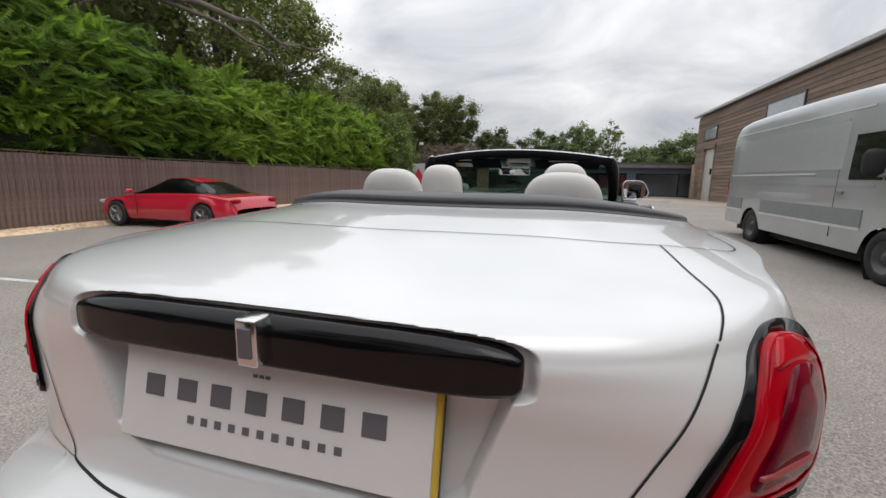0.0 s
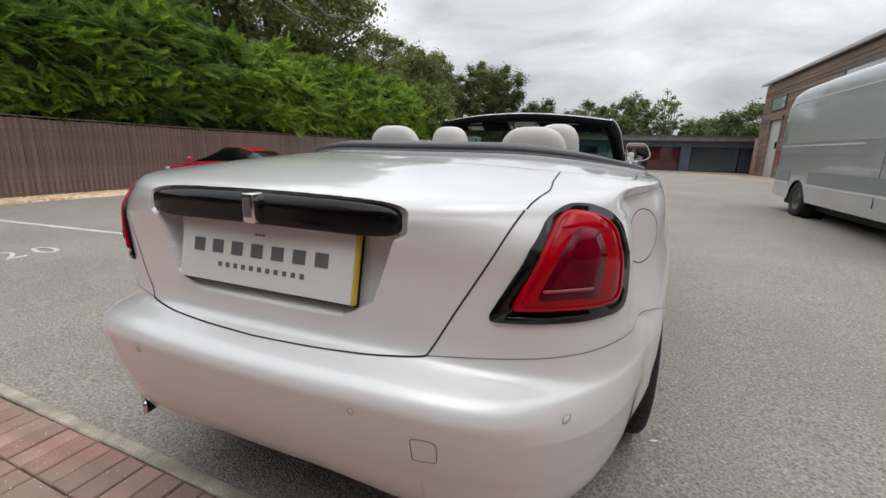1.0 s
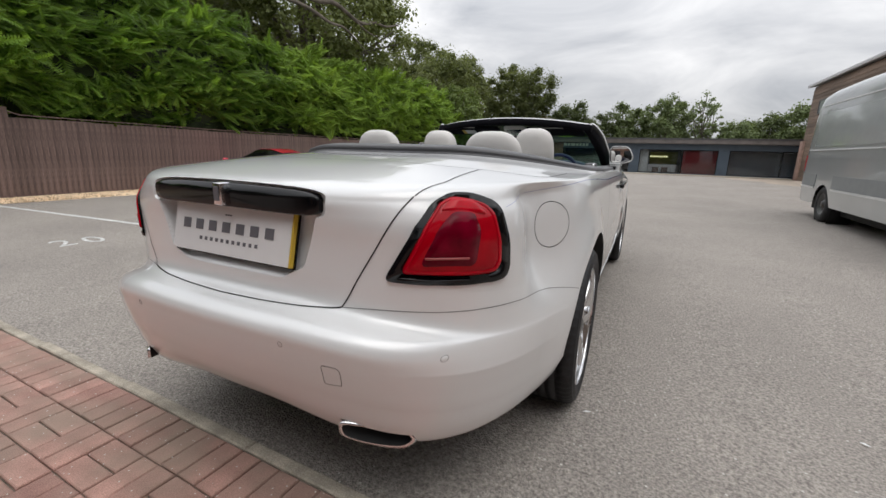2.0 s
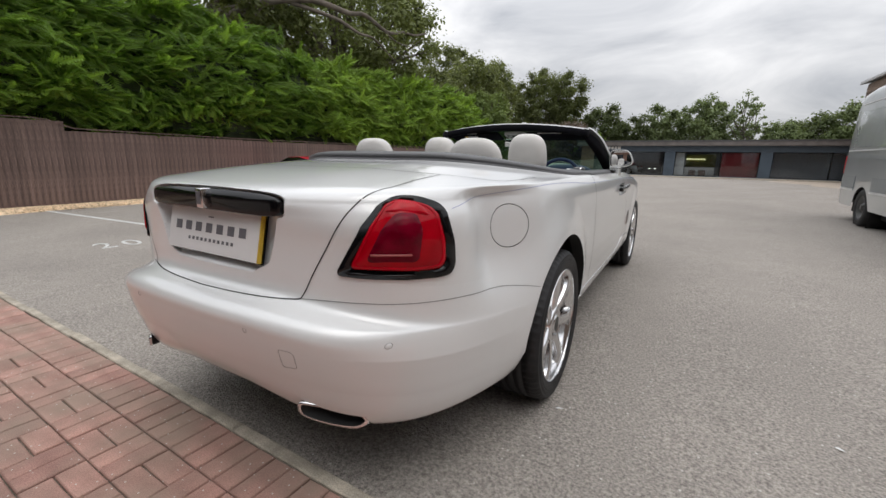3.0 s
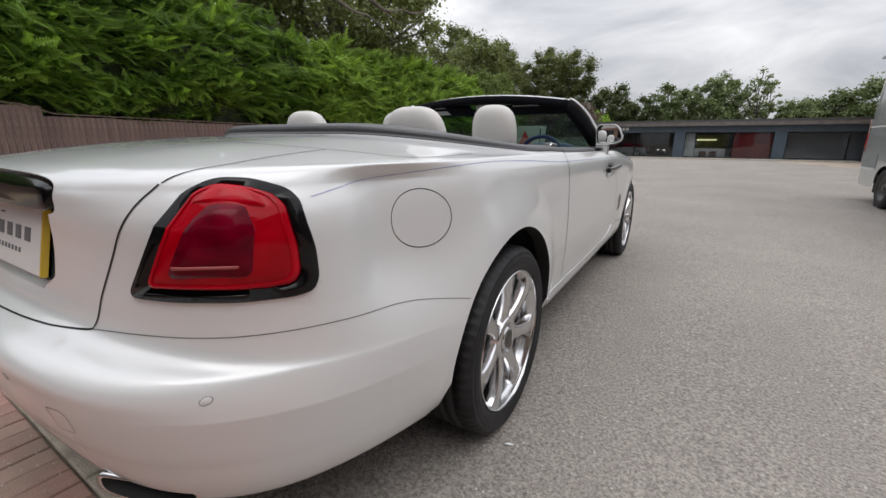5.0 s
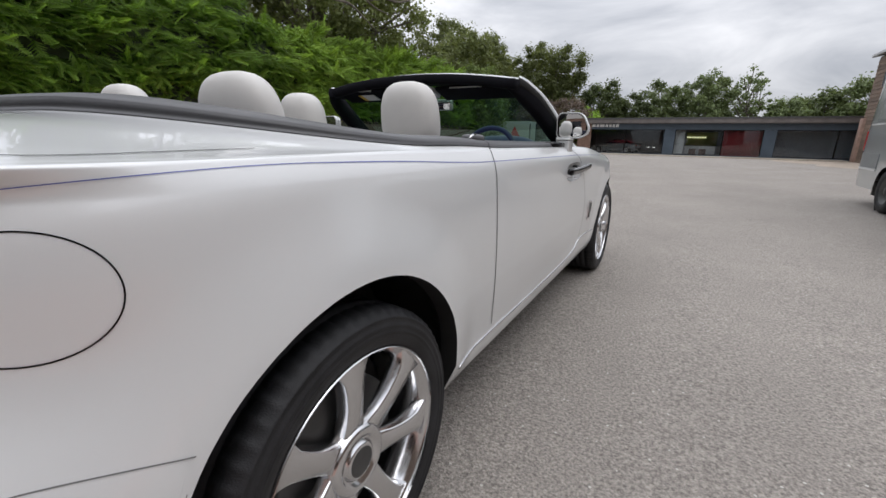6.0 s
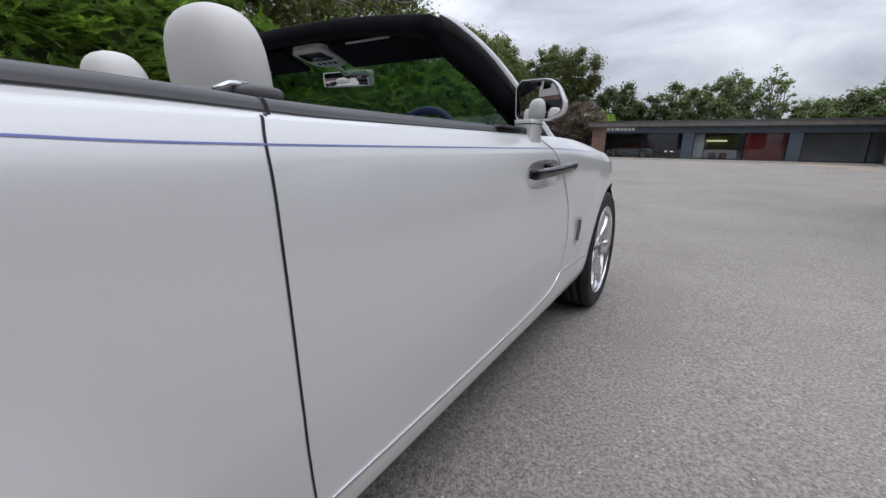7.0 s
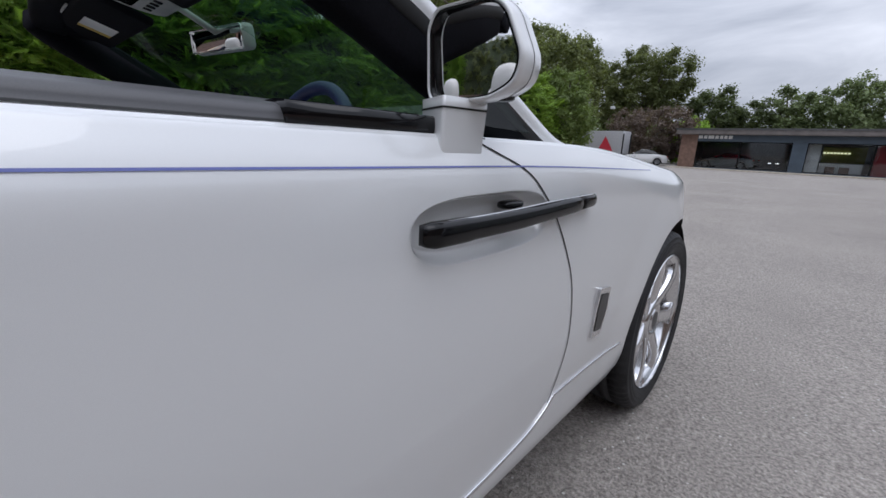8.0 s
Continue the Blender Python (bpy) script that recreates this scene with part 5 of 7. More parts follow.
def gravel_strip():
    rng = np.random.default_rng(3)
    ys = np.linspace(-8, 40, 97)
    V, F = [], []
    for k, x in enumerate(np.linspace(FENCE_X - 0.1, FENCE_X + 1.0, 7)):
        for y in ys:
            edge = 0.08 * math.sin(1.3 * y) + 0.05 * math.sin(3.1 * y + 1)
            hump = 0.07 * math.sin(math.pi * k / 6) + 0.004 if k < 6 else -0.02
            V.append((x + (edge if k > 3 else 0), y, gz(x, y) + hump + 0.012 * rng.standard_normal() * (0 < k < 6)))
    F = grid_faces(7, len(ys))
    solid("gravel_bed", mesh("gravel_bed", V, F, M_GRAVEL), None, "strip of tan gravel and bark along the fence", "gravel", kind="stuff")
    n = 5000
    x, y = FENCE_X + 0.05 + 0.9 * rng.random(n), 0.5 + 15 * rng.random(n) ** 1.3
    r = 0.012 + 0.02 * rng.random(n)
    base = np.array([(1, 0, 0), (-1, 0.2, 0), (0, 1, 0), (0.1, -1, 0), (0, 0, 0.8), (0, 0, -0.8)])
    tri = np.array([(0, 2, 4), (2, 1, 4), (1, 3, 4), (3, 0, 4), (2, 0, 5), (1, 2, 5), (3, 1, 5), (0, 3, 5)])
    hump = 0.07 * np.sin(np.pi * np.clip((x - FENCE_X + 0.1) / 1.1, 0, 1))
    P = base[None] * r[:, None, None] + np.stack([x, y, ground_z(x, y) + hump + 0.012], 1)[:, None]
    Fs = (tri[None] + 6 * np.arange(n)[:, None, None]).reshape(-1, 3)
    solid("gravel_stones", mesh("gravel_stones", P.reshape(-1, 3), Fs, M_GRAVEL, False), None, "loose tan stones lying on the gravel bed", "gravel", kind="stuff")


# ---- van ----
def van():
    """A long grey panel van, its nose towards the camera's side of the yard."""
    root = thing("panel_van", (5.17, 8, gz(5.17, 8)), "silver grey long high-roofed panel van parked beside the barn", "van")
    m_van = material("silver grey van paint", (0.46, 0.485, 0.49), 0.28, 0.3, vary=0.05, scale=1.5, fine=0.03, fine_scale=900, coat=1.0)
    # strip grey is darkened to carry the ground's reflection; other trim shares it
    m_rub = material("rubbing strip, ground reflection in its grey", (0.25, 0.265, 0.27), 0.45, vary=0.05)
    # paler than the body: the reflected sky is put into the panel colour
    m_sky_sheen = material("van panel paint with sky sheen", (0.7, 0.735, 0.75), 0.16, 0.4, vary=0.03, coat=1.0)
    m_pale = material("pale moulding", (0.65, 0.66, 0.66), 0.4, vary=0.05)
    m_win = material("dark tinted van glass", (0.012, 0.015, 0.016), 0.05, vary=0.1, coat=1.0)
    z0 = -0.05
    # sections along y: half width, top z
    ys = [11.15, 11.1, 10.9, 10.5, 9.5, 8.0, 6.9, 6.5, 6.1, 5.75, 5.35, 4.98, 4.82]
    top = [2.35, 2.42, 2.55, 2.6, 2.62, 2.62, 2.6, 2.55, 2.35, 1.95, 1.45, 1.2, 1.05]
    wide = [0.93, 0.96, 0.985, 0.99, 0.995, 0.995, 0.99, 0.985, 0.98, 0.97, 0.94, 0.85, 0.75]
    prof_t = np.linspace(0, 1, 15)
    V = []
    arches = ((9.72, 0.43), (5.98, 0.43))
    yy = []
    for a, b in zip(range(len(ys) - 1), range(1, len(ys))):
        n = max(2, int(abs(ys[a] - ys[b]) / 0.06))
        yy += list(np.linspace(ys[a], ys[b], n, endpoint=False))
    yy.append(ys[-1])
    yy = np.array(yy)
    T = np.interp(-yy, [-v for v in ys], top)
    W = np.interp(-yy, [-v for v in ys], wide)
    rows = 30
    P = np.zeros((rows, len(yy), 3))
    for j, y in enumerate(yy):
        low = 0.4 + z0
        for yc, r in arches:
            if abs(y - yc) < r:
                low = max(low, 0.36 + z0 + math.sqrt(r * r - (y - yc) ** 2))
        for i in range(rows):
            u = i / (rows - 1)
            if u < 0.72:
                z = low + (T[j] - 0.22 - low) * (u / 0.72)
                hgt = (z - z0 - 0.4) / 2.0
                x = W[j] - 0.1 * max(hgt - 0.35, 0) ** 1.6 - 0.02 * (1 - min(hgt * 8, 1))
            else:
                a = (u - 0.72) / 0.28 * math.pi / 2
                zt = T[j] - 0.22
                hgt = (zt - z0 - 0.4) / 2.0
                xt = W[j] - 0.1 * max(hgt - 0.35, 0) ** 1.6
                z = zt + 0.22 * math.sin(a) ** 0.8
                x = xt * (math.cos(a) ** 0.35 if math.cos(a) > 1e-6 else 0)
            P[i, j] = (x, y, z)
    V = P.reshape(-1, 3)
    F = grid_faces(rows, len(yy))
    V2, F2 = mirrored(V, F)
    a, b = merge((V, [tuple(reversed(f)) for f in F]), (V2, [tuple(reversed(f)) for f in F2]))
    # rear doors close the back
    nb = rows
    o = len(V)
    back = [i * len(yy) for i in range(rows)]
    for i in range(rows - 1):
        b.append((back[i], back[i + 1], o + back[i + 1], o + back[i]))
    nose = [i * len(yy) + len(yy) - 1 for i in range(rows)]
    for i in range(rows - 1):
        b.append((nose[i], o + nose[i], o + nose[i + 1], nose[i + 1]))
    A = np.array(a)
    A[:, 0] += 5.17
    made = [part("body", mesh("body", A, b, m_van), None, root, "silver grey van body")]

    def side_x(z, y):
        t = float(np.interp(-y, [-v for v in ys], wide))
        hgt = (z - z0 - 0.4) / 2.0
        return t - 0.1 * max(hgt - 0.35, 0) ** 1.6

    for s in (-1, 1):
        def quad(name, y0, y1, za, zb, out, mat, label="", n=12, m=4):
            vv = []
            for z in np.linspace(za, zb, m):
                for y in np.linspace(y0, y1, n):
                    vv.append((5.17 + s * (side_x(z, y) + out), y, z))
            # thickness towards the body
            vv += [(v[0] - s * (out + 0.01), v[1], v[2]) for v in vv]
            k = n * m
            ff = grid_faces(m, n)
            ff = ff if s > 0 else [tuple(reversed(f)) for f in ff]
            rim = [i for i in range(n)] + [n * (j + 1) - 1 for j in range(1, m)] + [k - 1 - i for i in range(1, n)] + [n * (m - 1 - j) for j in range(1, m - 1)]
            ff += [(rim[i], rim[(i + 1) % len(rim)], rim[(i + 1) % len(rim)] + k, rim[i] + k) for i in range(len(rim))]
            made.append(part(name, mesh(name, vv, ff, mat, False), None, root, label))
            return made[-1]
        for ya, yb in ((9.28, 6.43), (11.0, 10.16), (5.5, 5.05)):
            quad("rubbing_strip", ya, yb, 0.74 + z0, 0.97 + z0, 0.012, m_rub, "rubbing strip, ground reflection in its grey")
            quad("strip_edge", ya, yb, 0.7 + z0, 0.735 + z0, 0.016, m_pale, "pale lower edge of the strip")
        quad("side_moulding", 10.95, 7.6, 1.43 + z0, 1.455 + z0, 0.012, m_pale, "pale side moulding")
        quad("roof_moulding", 10.8, 6.6, 2.3 + z0, 2.325 + z0, 0.012, m_pale)
        quad("lower_crease", 10.9, 6.3, 1.27 + z0, 1.285 + z0, 0.006, m_van)
        quad("side_panel", 10.7, 7.0, 1.5 + z0, 2.16 + z0, 0.006, m_sky_sheen, "smooth side panel, sky sheen in its colour")
        w = quad("door_window", 6.82, 6.2, 1.36 + z0, 1.96 + z0, 0.008, m_win, "dark cab door window")
        quad("front_quarter_window", 6.16, 5.95, 1.36 + z0, 1.9 + z0, 0.008, m_win, "dark cab quarter window")
        quad("door_handle", 6.98, 6.86, 1.16 + z0, 1.2 + z0, 0.03, m_rub, "dark door handle")
        quad("door_seam", 7.06, 7.05, 0.55 + z0, 2.2 + z0, 0.003, M_SEAM, n=2, m=8)
        # door mirror
        vv, ff = pillow(5.17 + s * 1.14, 6.12, 1.56 + z0, 0.11, 0.07, 0.17, 3.2)
        mir = part("door_mirror", mesh("door_mirror", vv, ff, M_SEAL), None, root, "black van mirror")
        vv, ff = tube([(5.17 + s * 0.93, 6.1, 1.42 + z0), (5.17 + s * 1.1, 6.1, 1.42 + z0)], 0.03)
        part("mirror_arm", mesh("mirror_arm", vv, ff, m_rub), None, mir)
    made.append(part("rear_bumper", block(4.25, 6.09, 11.08, 11.25, 0.42 + z0, 0.62 + z0, 0.03), m_rub, root, "dark rear bumper"))
    made.append(part("rear_lamp", block(4.21, 4.29, 11.1, 11.17, 1.0 + z0, 1.35 + z0, 0.02), M_LENS, root, "red rear lamp"))
    made.append(part("windscreen", mesh("windscreen", [(4.35, 5.36, 1.5 + z0), (5.99, 5.36, 1.5 + z0), (5.92, 6.02, 2.28 + z0), (4.42, 6.02, 2.28 + z0)], [(0, 1, 2, 3)], m_win, False), None, root, "dark windscreen"))
    made.append(part("chassis", join_blocks([(4.4, 5.94, 5.2, 10.9, 0.25 + z0, 0.5 + z0)], 0.02), M_SEAL, root, "dark chassis"))
    # wheels
    tv, tf = lathe([(0.2, 0.0), (0.21, 0.01), (0.25, 0.02), (0.31, 0.015), (0.335, -0.01), (0.34, -0.05), (0.34, -0.18), (0.33, -0.21), (0.2, -0.22)], n=40)
    me_t = mesh("wheel", tv, [tuple(reversed(f)) for f in tf], M_TYRE)
    hv, hf = lathe([(0.0, 0.0), (0.05, 0.0), (0.07, -0.03), (0.12, -0.05), (0.15, -0.02), (0.19, -0.005), (0.203, 0.005)], n=32)
    me_h = mesh("hub", hv, [tuple(reversed(f)) for f in hf], M_DISC)
    for yc, _ in arches:
        for s in (-1, 1):
            w = part("wheel", me_t, None, root, "black van tyre")
            w.matrix_basis = pose(5.17 + s * 0.95, yc, 0.34 + gz(5.17 + s * 0.95, yc), 0, 0, 0 if s > 0 else 180)
            part("hub", me_h, None, w, "grey steel hub")
            lin = lathe([(0.42, -0.03), (0.42, -0.35), (0.0, -0.36)], n=32)
            ln = part("arch_liner", mesh("arch_liner", lin[0], lin[1], M_SEAL), None, root, "black arch liner")
            ln.matrix_basis = pose(5.17 + s * 0.95, yc, 0.38 + z0, 0, 0, 0 if s > 0 else 180)
    inv = Matrix.Translation((-5.17, -8, -gz(5.17, 8)))
    for o in root.children:
        o.matrix_parent_inverse = inv


# ---- simple parked cars ----
def parked_car(name, label, paint, at, heading, length=4.5, width=1.85, height=1.3, group=""):
    """A coupe: lofted body with arches, dark glasshouse, lamps and wheels. Its own frame: nose at +y."""
    root = thing(name, at, label, "car", group)
    h = length / 2
    hs = height / 1.3
    ys = np.concatenate([np.linspace(-h, h, 60)])
    axle = (-0.3 * length, 0.31 * length)

    def prof(y, table):
        return np.interp(y / h, [t[0] for t in table], [t[1] for t in table])
    belt = prof(ys, [(-1, 0.55), (-0.95, 0.82), (-0.6, 0.92), (0, 0.9), (0.4, 0.87), (0.8, 0.74), (0.95, 0.62), (1, 0.45)]) * hs
    half = width / 2 * prof(ys, [(-1, 0.82), (-0.92, 0.93), (-0.6, 1), (0.5, 0.98), (0.85, 0.9), (1, 0.7)])
    rows = 14
    P = np.zeros((rows, len(ys), 3))
    for j, y in enumerate(ys):
        low = 0.22
        for a in axle:
            if abs(y - a) < 0.37:
                low = max(low, 0.32 + math.sqrt(0.37**2 - (y - a) ** 2) * 0.98)
        low = min(low, belt[j] - 0.12)
        for i in range(rows):
            u = i / (rows - 1)
            if u < 0.65:
                v = u / 0.65
                P[i, j] = (half[j] * (0.94 + 0.06 * math.sin(math.pi * min(v * 1.1, 1))), y, low + (belt[j] - 0.06 - low) * v)
            else:
                a = (u - 0.65) / 0.35 * math.pi / 2
                P[i, j] = (half[j] * 0.955 * math.cos(a) ** 0.5 if u < 1 else 0, y, belt[j] - 0.06 + 0.06 * math.sin(a))
    V = P.reshape(-1, 3)
    F = [tuple(reversed(f)) for f in grid_faces(rows, len(ys))]
    V2, F2 = mirrored(V, F)
    a, b = merge((V, F), (V2, F2))
    part("body", mesh("body", a, b, paint), None, root, "painted body")
    part("underbody", block(-0.7, 0.7, -h + 0.2, h - 0.25, 0.2, 0.4, 0.02), M_SEAL, root, "dark underbody")
    m_win = M_BLACK
    gy = np.linspace(-0.72, 0.42, 30)
    gt = np.interp(gy, [-0.72, -0.45, -0.2, 0.05, 0.42], [0.88, 1.16, 1.28, 1.27, 0.88]) * hs
    gw = np.interp(gy, [-0.72, -0.2, 0.1, 0.42], [0.72, 0.68, 0.7, 0.8]) * width / 2
    V = []
    for i in range(10):
        u = i / 9
        for y, t, w in zip(gy, gt, gw):
            base = 0.86 * hs
            a = u * math.pi / 2
            V.append((w * (1.1 - 0.25 * math.sin(a)) * (math.cos(a) ** 0.3 if u < 1 else 0), y * h, base + (t - base) * math.sin(a) ** 0.9))
    F = [tuple(reversed(f)) for f in grid_faces(10, 30)]
    V2, F2 = mirrored(V, F)
    a, b = merge((V, F), (V2, F2))
    part("glasshouse", mesh("glasshouse", a, b, m_win), None, root, "dark tinted glass")
    V = []
    for i in range(6):
        u = 0.78 + 0.22 * i / 5
        for y in np.linspace(-0.42, 0.06, 14):
            t = np.interp(y, gy, gt)
            w = np.interp(y, gy, gw)
            base = 0.86 * hs
            an = u * math.pi / 2
            V.append((w * (1.1 - 0.25 * math.sin(an)) * (math.cos(an) ** 0.3 if u < 1 else 0), y * h, base + (t - base) * math.sin(an) ** 0.9 + 0.008))
    F = [tuple(reversed(f)) for f in grid_faces(6, 14)]
    V2, F2 = mirrored(V, F)
    a, b = merge((V, F), (V2, F2))
    part("roof", mesh("roof", a, b, paint), None, root, "painted roof")
    for s in (-1, 1):
        part("headlamp", mesh("headlamp", *pillow(s * width * 0.36, h * 0.9, 0.62 * hs, 0.13, 0.14, 0.05, 2.6), M_SATIN), None, root, "pale headlamp")
        part("tail_lamp", mesh("tail_lamp", *pillow(s * width * 0.36, -h * 0.965, 0.74 * hs, 0.16, 0.06, 0.05, 3), M_LENS), None, root, "red tail lamp")
        part("door_mirror", mesh("door_mirror", *pillow(s * (width / 2 + 0.08), 0.33 * h, 0.93 * hs, 0.09, 0.05, 0.06, 2.6), paint), None, root)
        part("door_seam", block(s * width / 2 - 0.012, s * width / 2 + 0.002, 0.28 * h, 0.285 * h, 0.3, 0.85 * hs), M_SEAM, root)
    tv, tf = lathe([(0.215, 0.0), (0.23, 0.012), (0.29, 0.012), (0.32, -0.01), (0.325, -0.05), (0.325, -0.18), (0.3, -0.21), (0.2, -0.21)], n=40)
    me_t = mesh("wheel", tv, [tuple(reversed(f)) for f in tf], M_TYRE)
    lots = [lathe([(0.22, 0.004), (0.2, -0.005), (0.19, -0.06), (0.19, -0.12), (0.0, -0.13)], n=40)]
    lots[0] = (lots[0][0], [tuple(reversed(f)) for f in lots[0][1]])
    m_al = material("grey alloy", (0.35, 0.35, 0.36), 0.3, 0.9, vary=0.1)
    for k in range(5):
        an = 2 * math.pi * k / 5
        V = []
        for r, w in ((0.0, 0.03), (0.1, 0.024), (0.205, 0.034)):
            for sd, dx in ((-1, -0.03), (-0.8, 0.002), (0.8, 0.002), (1, -0.03)):
                V.append((dx, r * math.cos(an) - sd * w * math.sin(an), r * math.sin(an) + sd * w * math.cos(an)))
        lots.append((V, [tuple(reversed(f)) for f in grid_faces(3, 4)]))
    rv, rf = merge(*lots)
    me_r = mesh("rim", rv, rf, m_al)
    for ya in axle:
        for s in (-1, 1):
            w = part("wheel", me_t, None, root, "black tyre")
            w.matrix_basis = pose(s * (width / 2 - 0.02), ya, 0.325, 0, 0, 0 if s > 0 else 180)
            part("rim", me_r, None, w, "grey alloy rim")
    root.matrix_basis = pose(*at, 0, 0, heading)
    return root


# ---- far row of shops ----
SHOP_Y, SHOP_Z = 45.0, -0.4


def shops():
    root = thing("shop_building", (2, SHOP_Y + 4, SHOP_Z), "long low slate-blue showroom building with brick end pier and flat roof", "building")
    m_blue = material("slate blue painted wall", (0.066, 0.09, 0.12), 0.6, vary=0.12, scale=1.5, fine=0.1, fine_scale=30)
    m_roof = material("grey roof edge", (0.17, 0.152, 0.145), 0.6, vary=0.2, scale=2)
    m_br = material("brown brick pier", (0.17, 0.105, 0.08), 0.85, vary=0.25, scale=4, rnd=0.2)
    # interior grey is lightened to carry the sky haze on the panes
    m_in = material("showroom grey with pane haze", (0.272, 0.289, 0.315), 0.8, vary=0.2)
    m_pale = material("pale showroom wall", (0.75, 0.73, 0.7), 0.7, vary=0.1, scale=1)
    m_redd = material("red showroom curtain", (0.22, 0.012, 0.016), 0.6, vary=0.35, scale=1.2)
    m_green = material("lime back wall", (0.16, 0.16, 0.035), 0.6, vary=0.2, scale=2)
    Z, Y = SHOP_Z, SHOP_Y

    def p(name, *b, mat=m_blue, label="", bevel=0.0, parent=None):
        return part(name, block(*b, bevel=bevel), mat, parent or root, label)
    p("end_wall", -8.5, -8.2, Y + 0.05, Y + 8, Z - 0.3, Z + 2.82, label="slate wall")
    p("end_wall", 27.7, 28, Y + 0.05, Y + 8, Z - 0.3, Z + 2.82)
    p("back_wall", -8.2, 27.7, Y + 7.7, Y + 8, Z - 0.3, Z + 2.82, mat=m_in)
    p("brick_pier", -8.52, -7.25, Y - 0.06, Y + 0.4, Z - 0.2, Z + 2.82, mat=m_br, label="brown brick end pier")
    p("roof", -8.9, 28.4, Y - 0.55, Y + 8.3, Z + 2.83, Z + 3.3, mat=m_roof, label="flat roof with grey edge", bevel=0.02)
    p("roof_flashing", -8.95, 28.45, Y - 0.6, Y - 0.53, Z + 3.18, Z + 3.33, mat=M_DISC, label="dark metal roof flashing")
    p("fascia", -7.25, 27.7, Y - 0.02, Y + 0.25, Z + 2.29, Z + 2.82, label="slate blue fascia")
    for a, b in ((-0.78, 0.1), (6.6, 7.45), (15.2, 16.0), (22.9, 23.7)):
        p("pier", a, b, Y - 0.05, Y + 0.4, Z - 0.2, Z + 2.28, label="slate blue pier")
    p("plinth", -7.25, 27.7, Y, Y + 0.2, Z - 0.2, Z + 0.12)
    p("floor", -8.2, 27.7, Y + 0.2, Y + 7.7, Z - 0.2, Z + 0.02, mat=m_in, label="dark showroom floor")
    p("ceiling_panel", -8.2, 27.7, Y + 0.3, Y + 7.7, Z + 2.6, Z + 2.7, mat=m_in)
    panes = [(-7.25, -4.1), (-4.1, -0.78), (0.1, 3.75), (7.45, 11.3), (11.3, 15.2), (16.0, 22.9), (23.7, 27.7)]
    for a, b in panes:
        w = p("window", a + 0.03, b - 0.03, Y + 0.1, Y + 0.11, Z + 0.16, Z + 2.26, mat=M_PANE, label="tall dark glass pane")
        part("window_frame", join_blocks([(a, a + 0.05, Y + 0.06, Y + 0.16, Z + 0.12, Z + 2.29), (b - 0.05, b, Y + 0.06, Y + 0.16, Z + 0.12, Z + 2.29), (a, b, Y + 0.06, Y + 0.16, Z + 0.12, Z + 0.17), (a, b, Y + 0.06, Y + 0.16, Z + 2.23, Z + 2.29)]), M_BLACK, w, "black frame")
    p("red_panel", 3.78, 6.6, Y + 0.4, Y + 0.5, Z + 0.02, Z + 2.6, mat=m_redd, label="deep red panel behind the glass")
    w = p("window", 3.8, 6.58, Y + 0.1, Y + 0.11, Z + 0.16, Z + 2.26, mat=M_PANE, label="tall dark glass pane")
    part("window_frame", join_blocks([(3.75, 3.82, Y + 0.06, Y + 0.16, Z + 0.12, Z + 2.29), (6.53, 6.6, Y + 0.06, Y + 0.16, Z + 0.12, Z + 2.29), (3.75, 6.6, Y + 0.06, Y + 0.16, Z + 2.23, Z + 2.29)]), M_BLACK, w, "black frame")
    p("showroom_wall", 0.12, 0.9, Y + 0.6, Y + 1.0, Z + 0.02, Z + 2.3, mat=m_pale, label="pale inner wall")
    p("back_panel", 1.0, 3.5, Y + 2.6, Y + 2.7, Z + 0.9, Z + 2.1, mat=m_green, label="lime green back panel")
    # wall added close behind the panes, its grey stands in for their reflection
    p("showroom_wall", 7.5, 15.1, Y + 1.4, Y + 1.5, Z + 0.02, Z + 2.6, mat=m_in, label="added grey wall carrying the pane haze")
    p("counter", 0.95, 3.4, Y + 1.2, Y + 1.8, Z + 0.02, Z + 0.85, mat=m_pale, label="pale reception counter", bevel=0.02)
    for x in (1.35, 2.15):
        p("crate", x, x + 0.55, Y + 0.8, Y + 1.15, Z + 0.02, Z + 0.62, mat=m_br, label="brown crate before the counter", bevel=0.02)
    em = bpy.data.materials.new("lit sign letters")
    em.use_nodes = True
    em.node_tree.nodes["Principled BSDF"].inputs["Emission Color"].default_value = (0.95, 0.9, 0.5, 1)
    em.node_tree.nodes["Principled BSDF"].inputs["Emission Strength"].default_value = 1.0
    for n in range(8):
        p("lit_sign_bar", 1.05 + n * 0.2, 1.2 + n * 0.2, Y + 2.5, Y + 2.6, Z + 1.58, Z + 1.7, mat=em, label="lit sign bar")
    lamp = bpy.data.materials.new("showroom downlight")
    lamp.use_nodes = True
    lamp.node_tree.nodes["Principled BSDF"].inputs["Emission Color"].default_value = (1, 0.97, 0.9, 1)
    lamp.node_tree.nodes["Principled BSDF"].inputs["Emission Strength"].default_value = 2
    for x, y in ((0.6, 2), (1.8, 1.4), (3.0, 2.2), (-4.6, 2.0), (-1.6, 1.5)):
        p("downlight", x, x + 0.22, Y + y, Y + y + 0.22, Z + 2.55, Z + 2.6, mat=lamp, label="small lit downlight")
    for x in (-2.2, -1.7):
        p("low_lamp", x, x + 0.2, Y + 1.6, Y + 1.7, Z + 0.64, Z + 0.68, mat=lamp, label="small lit lamp")
    # white sign bars on the fascia, one for each letter
    x = -7.2
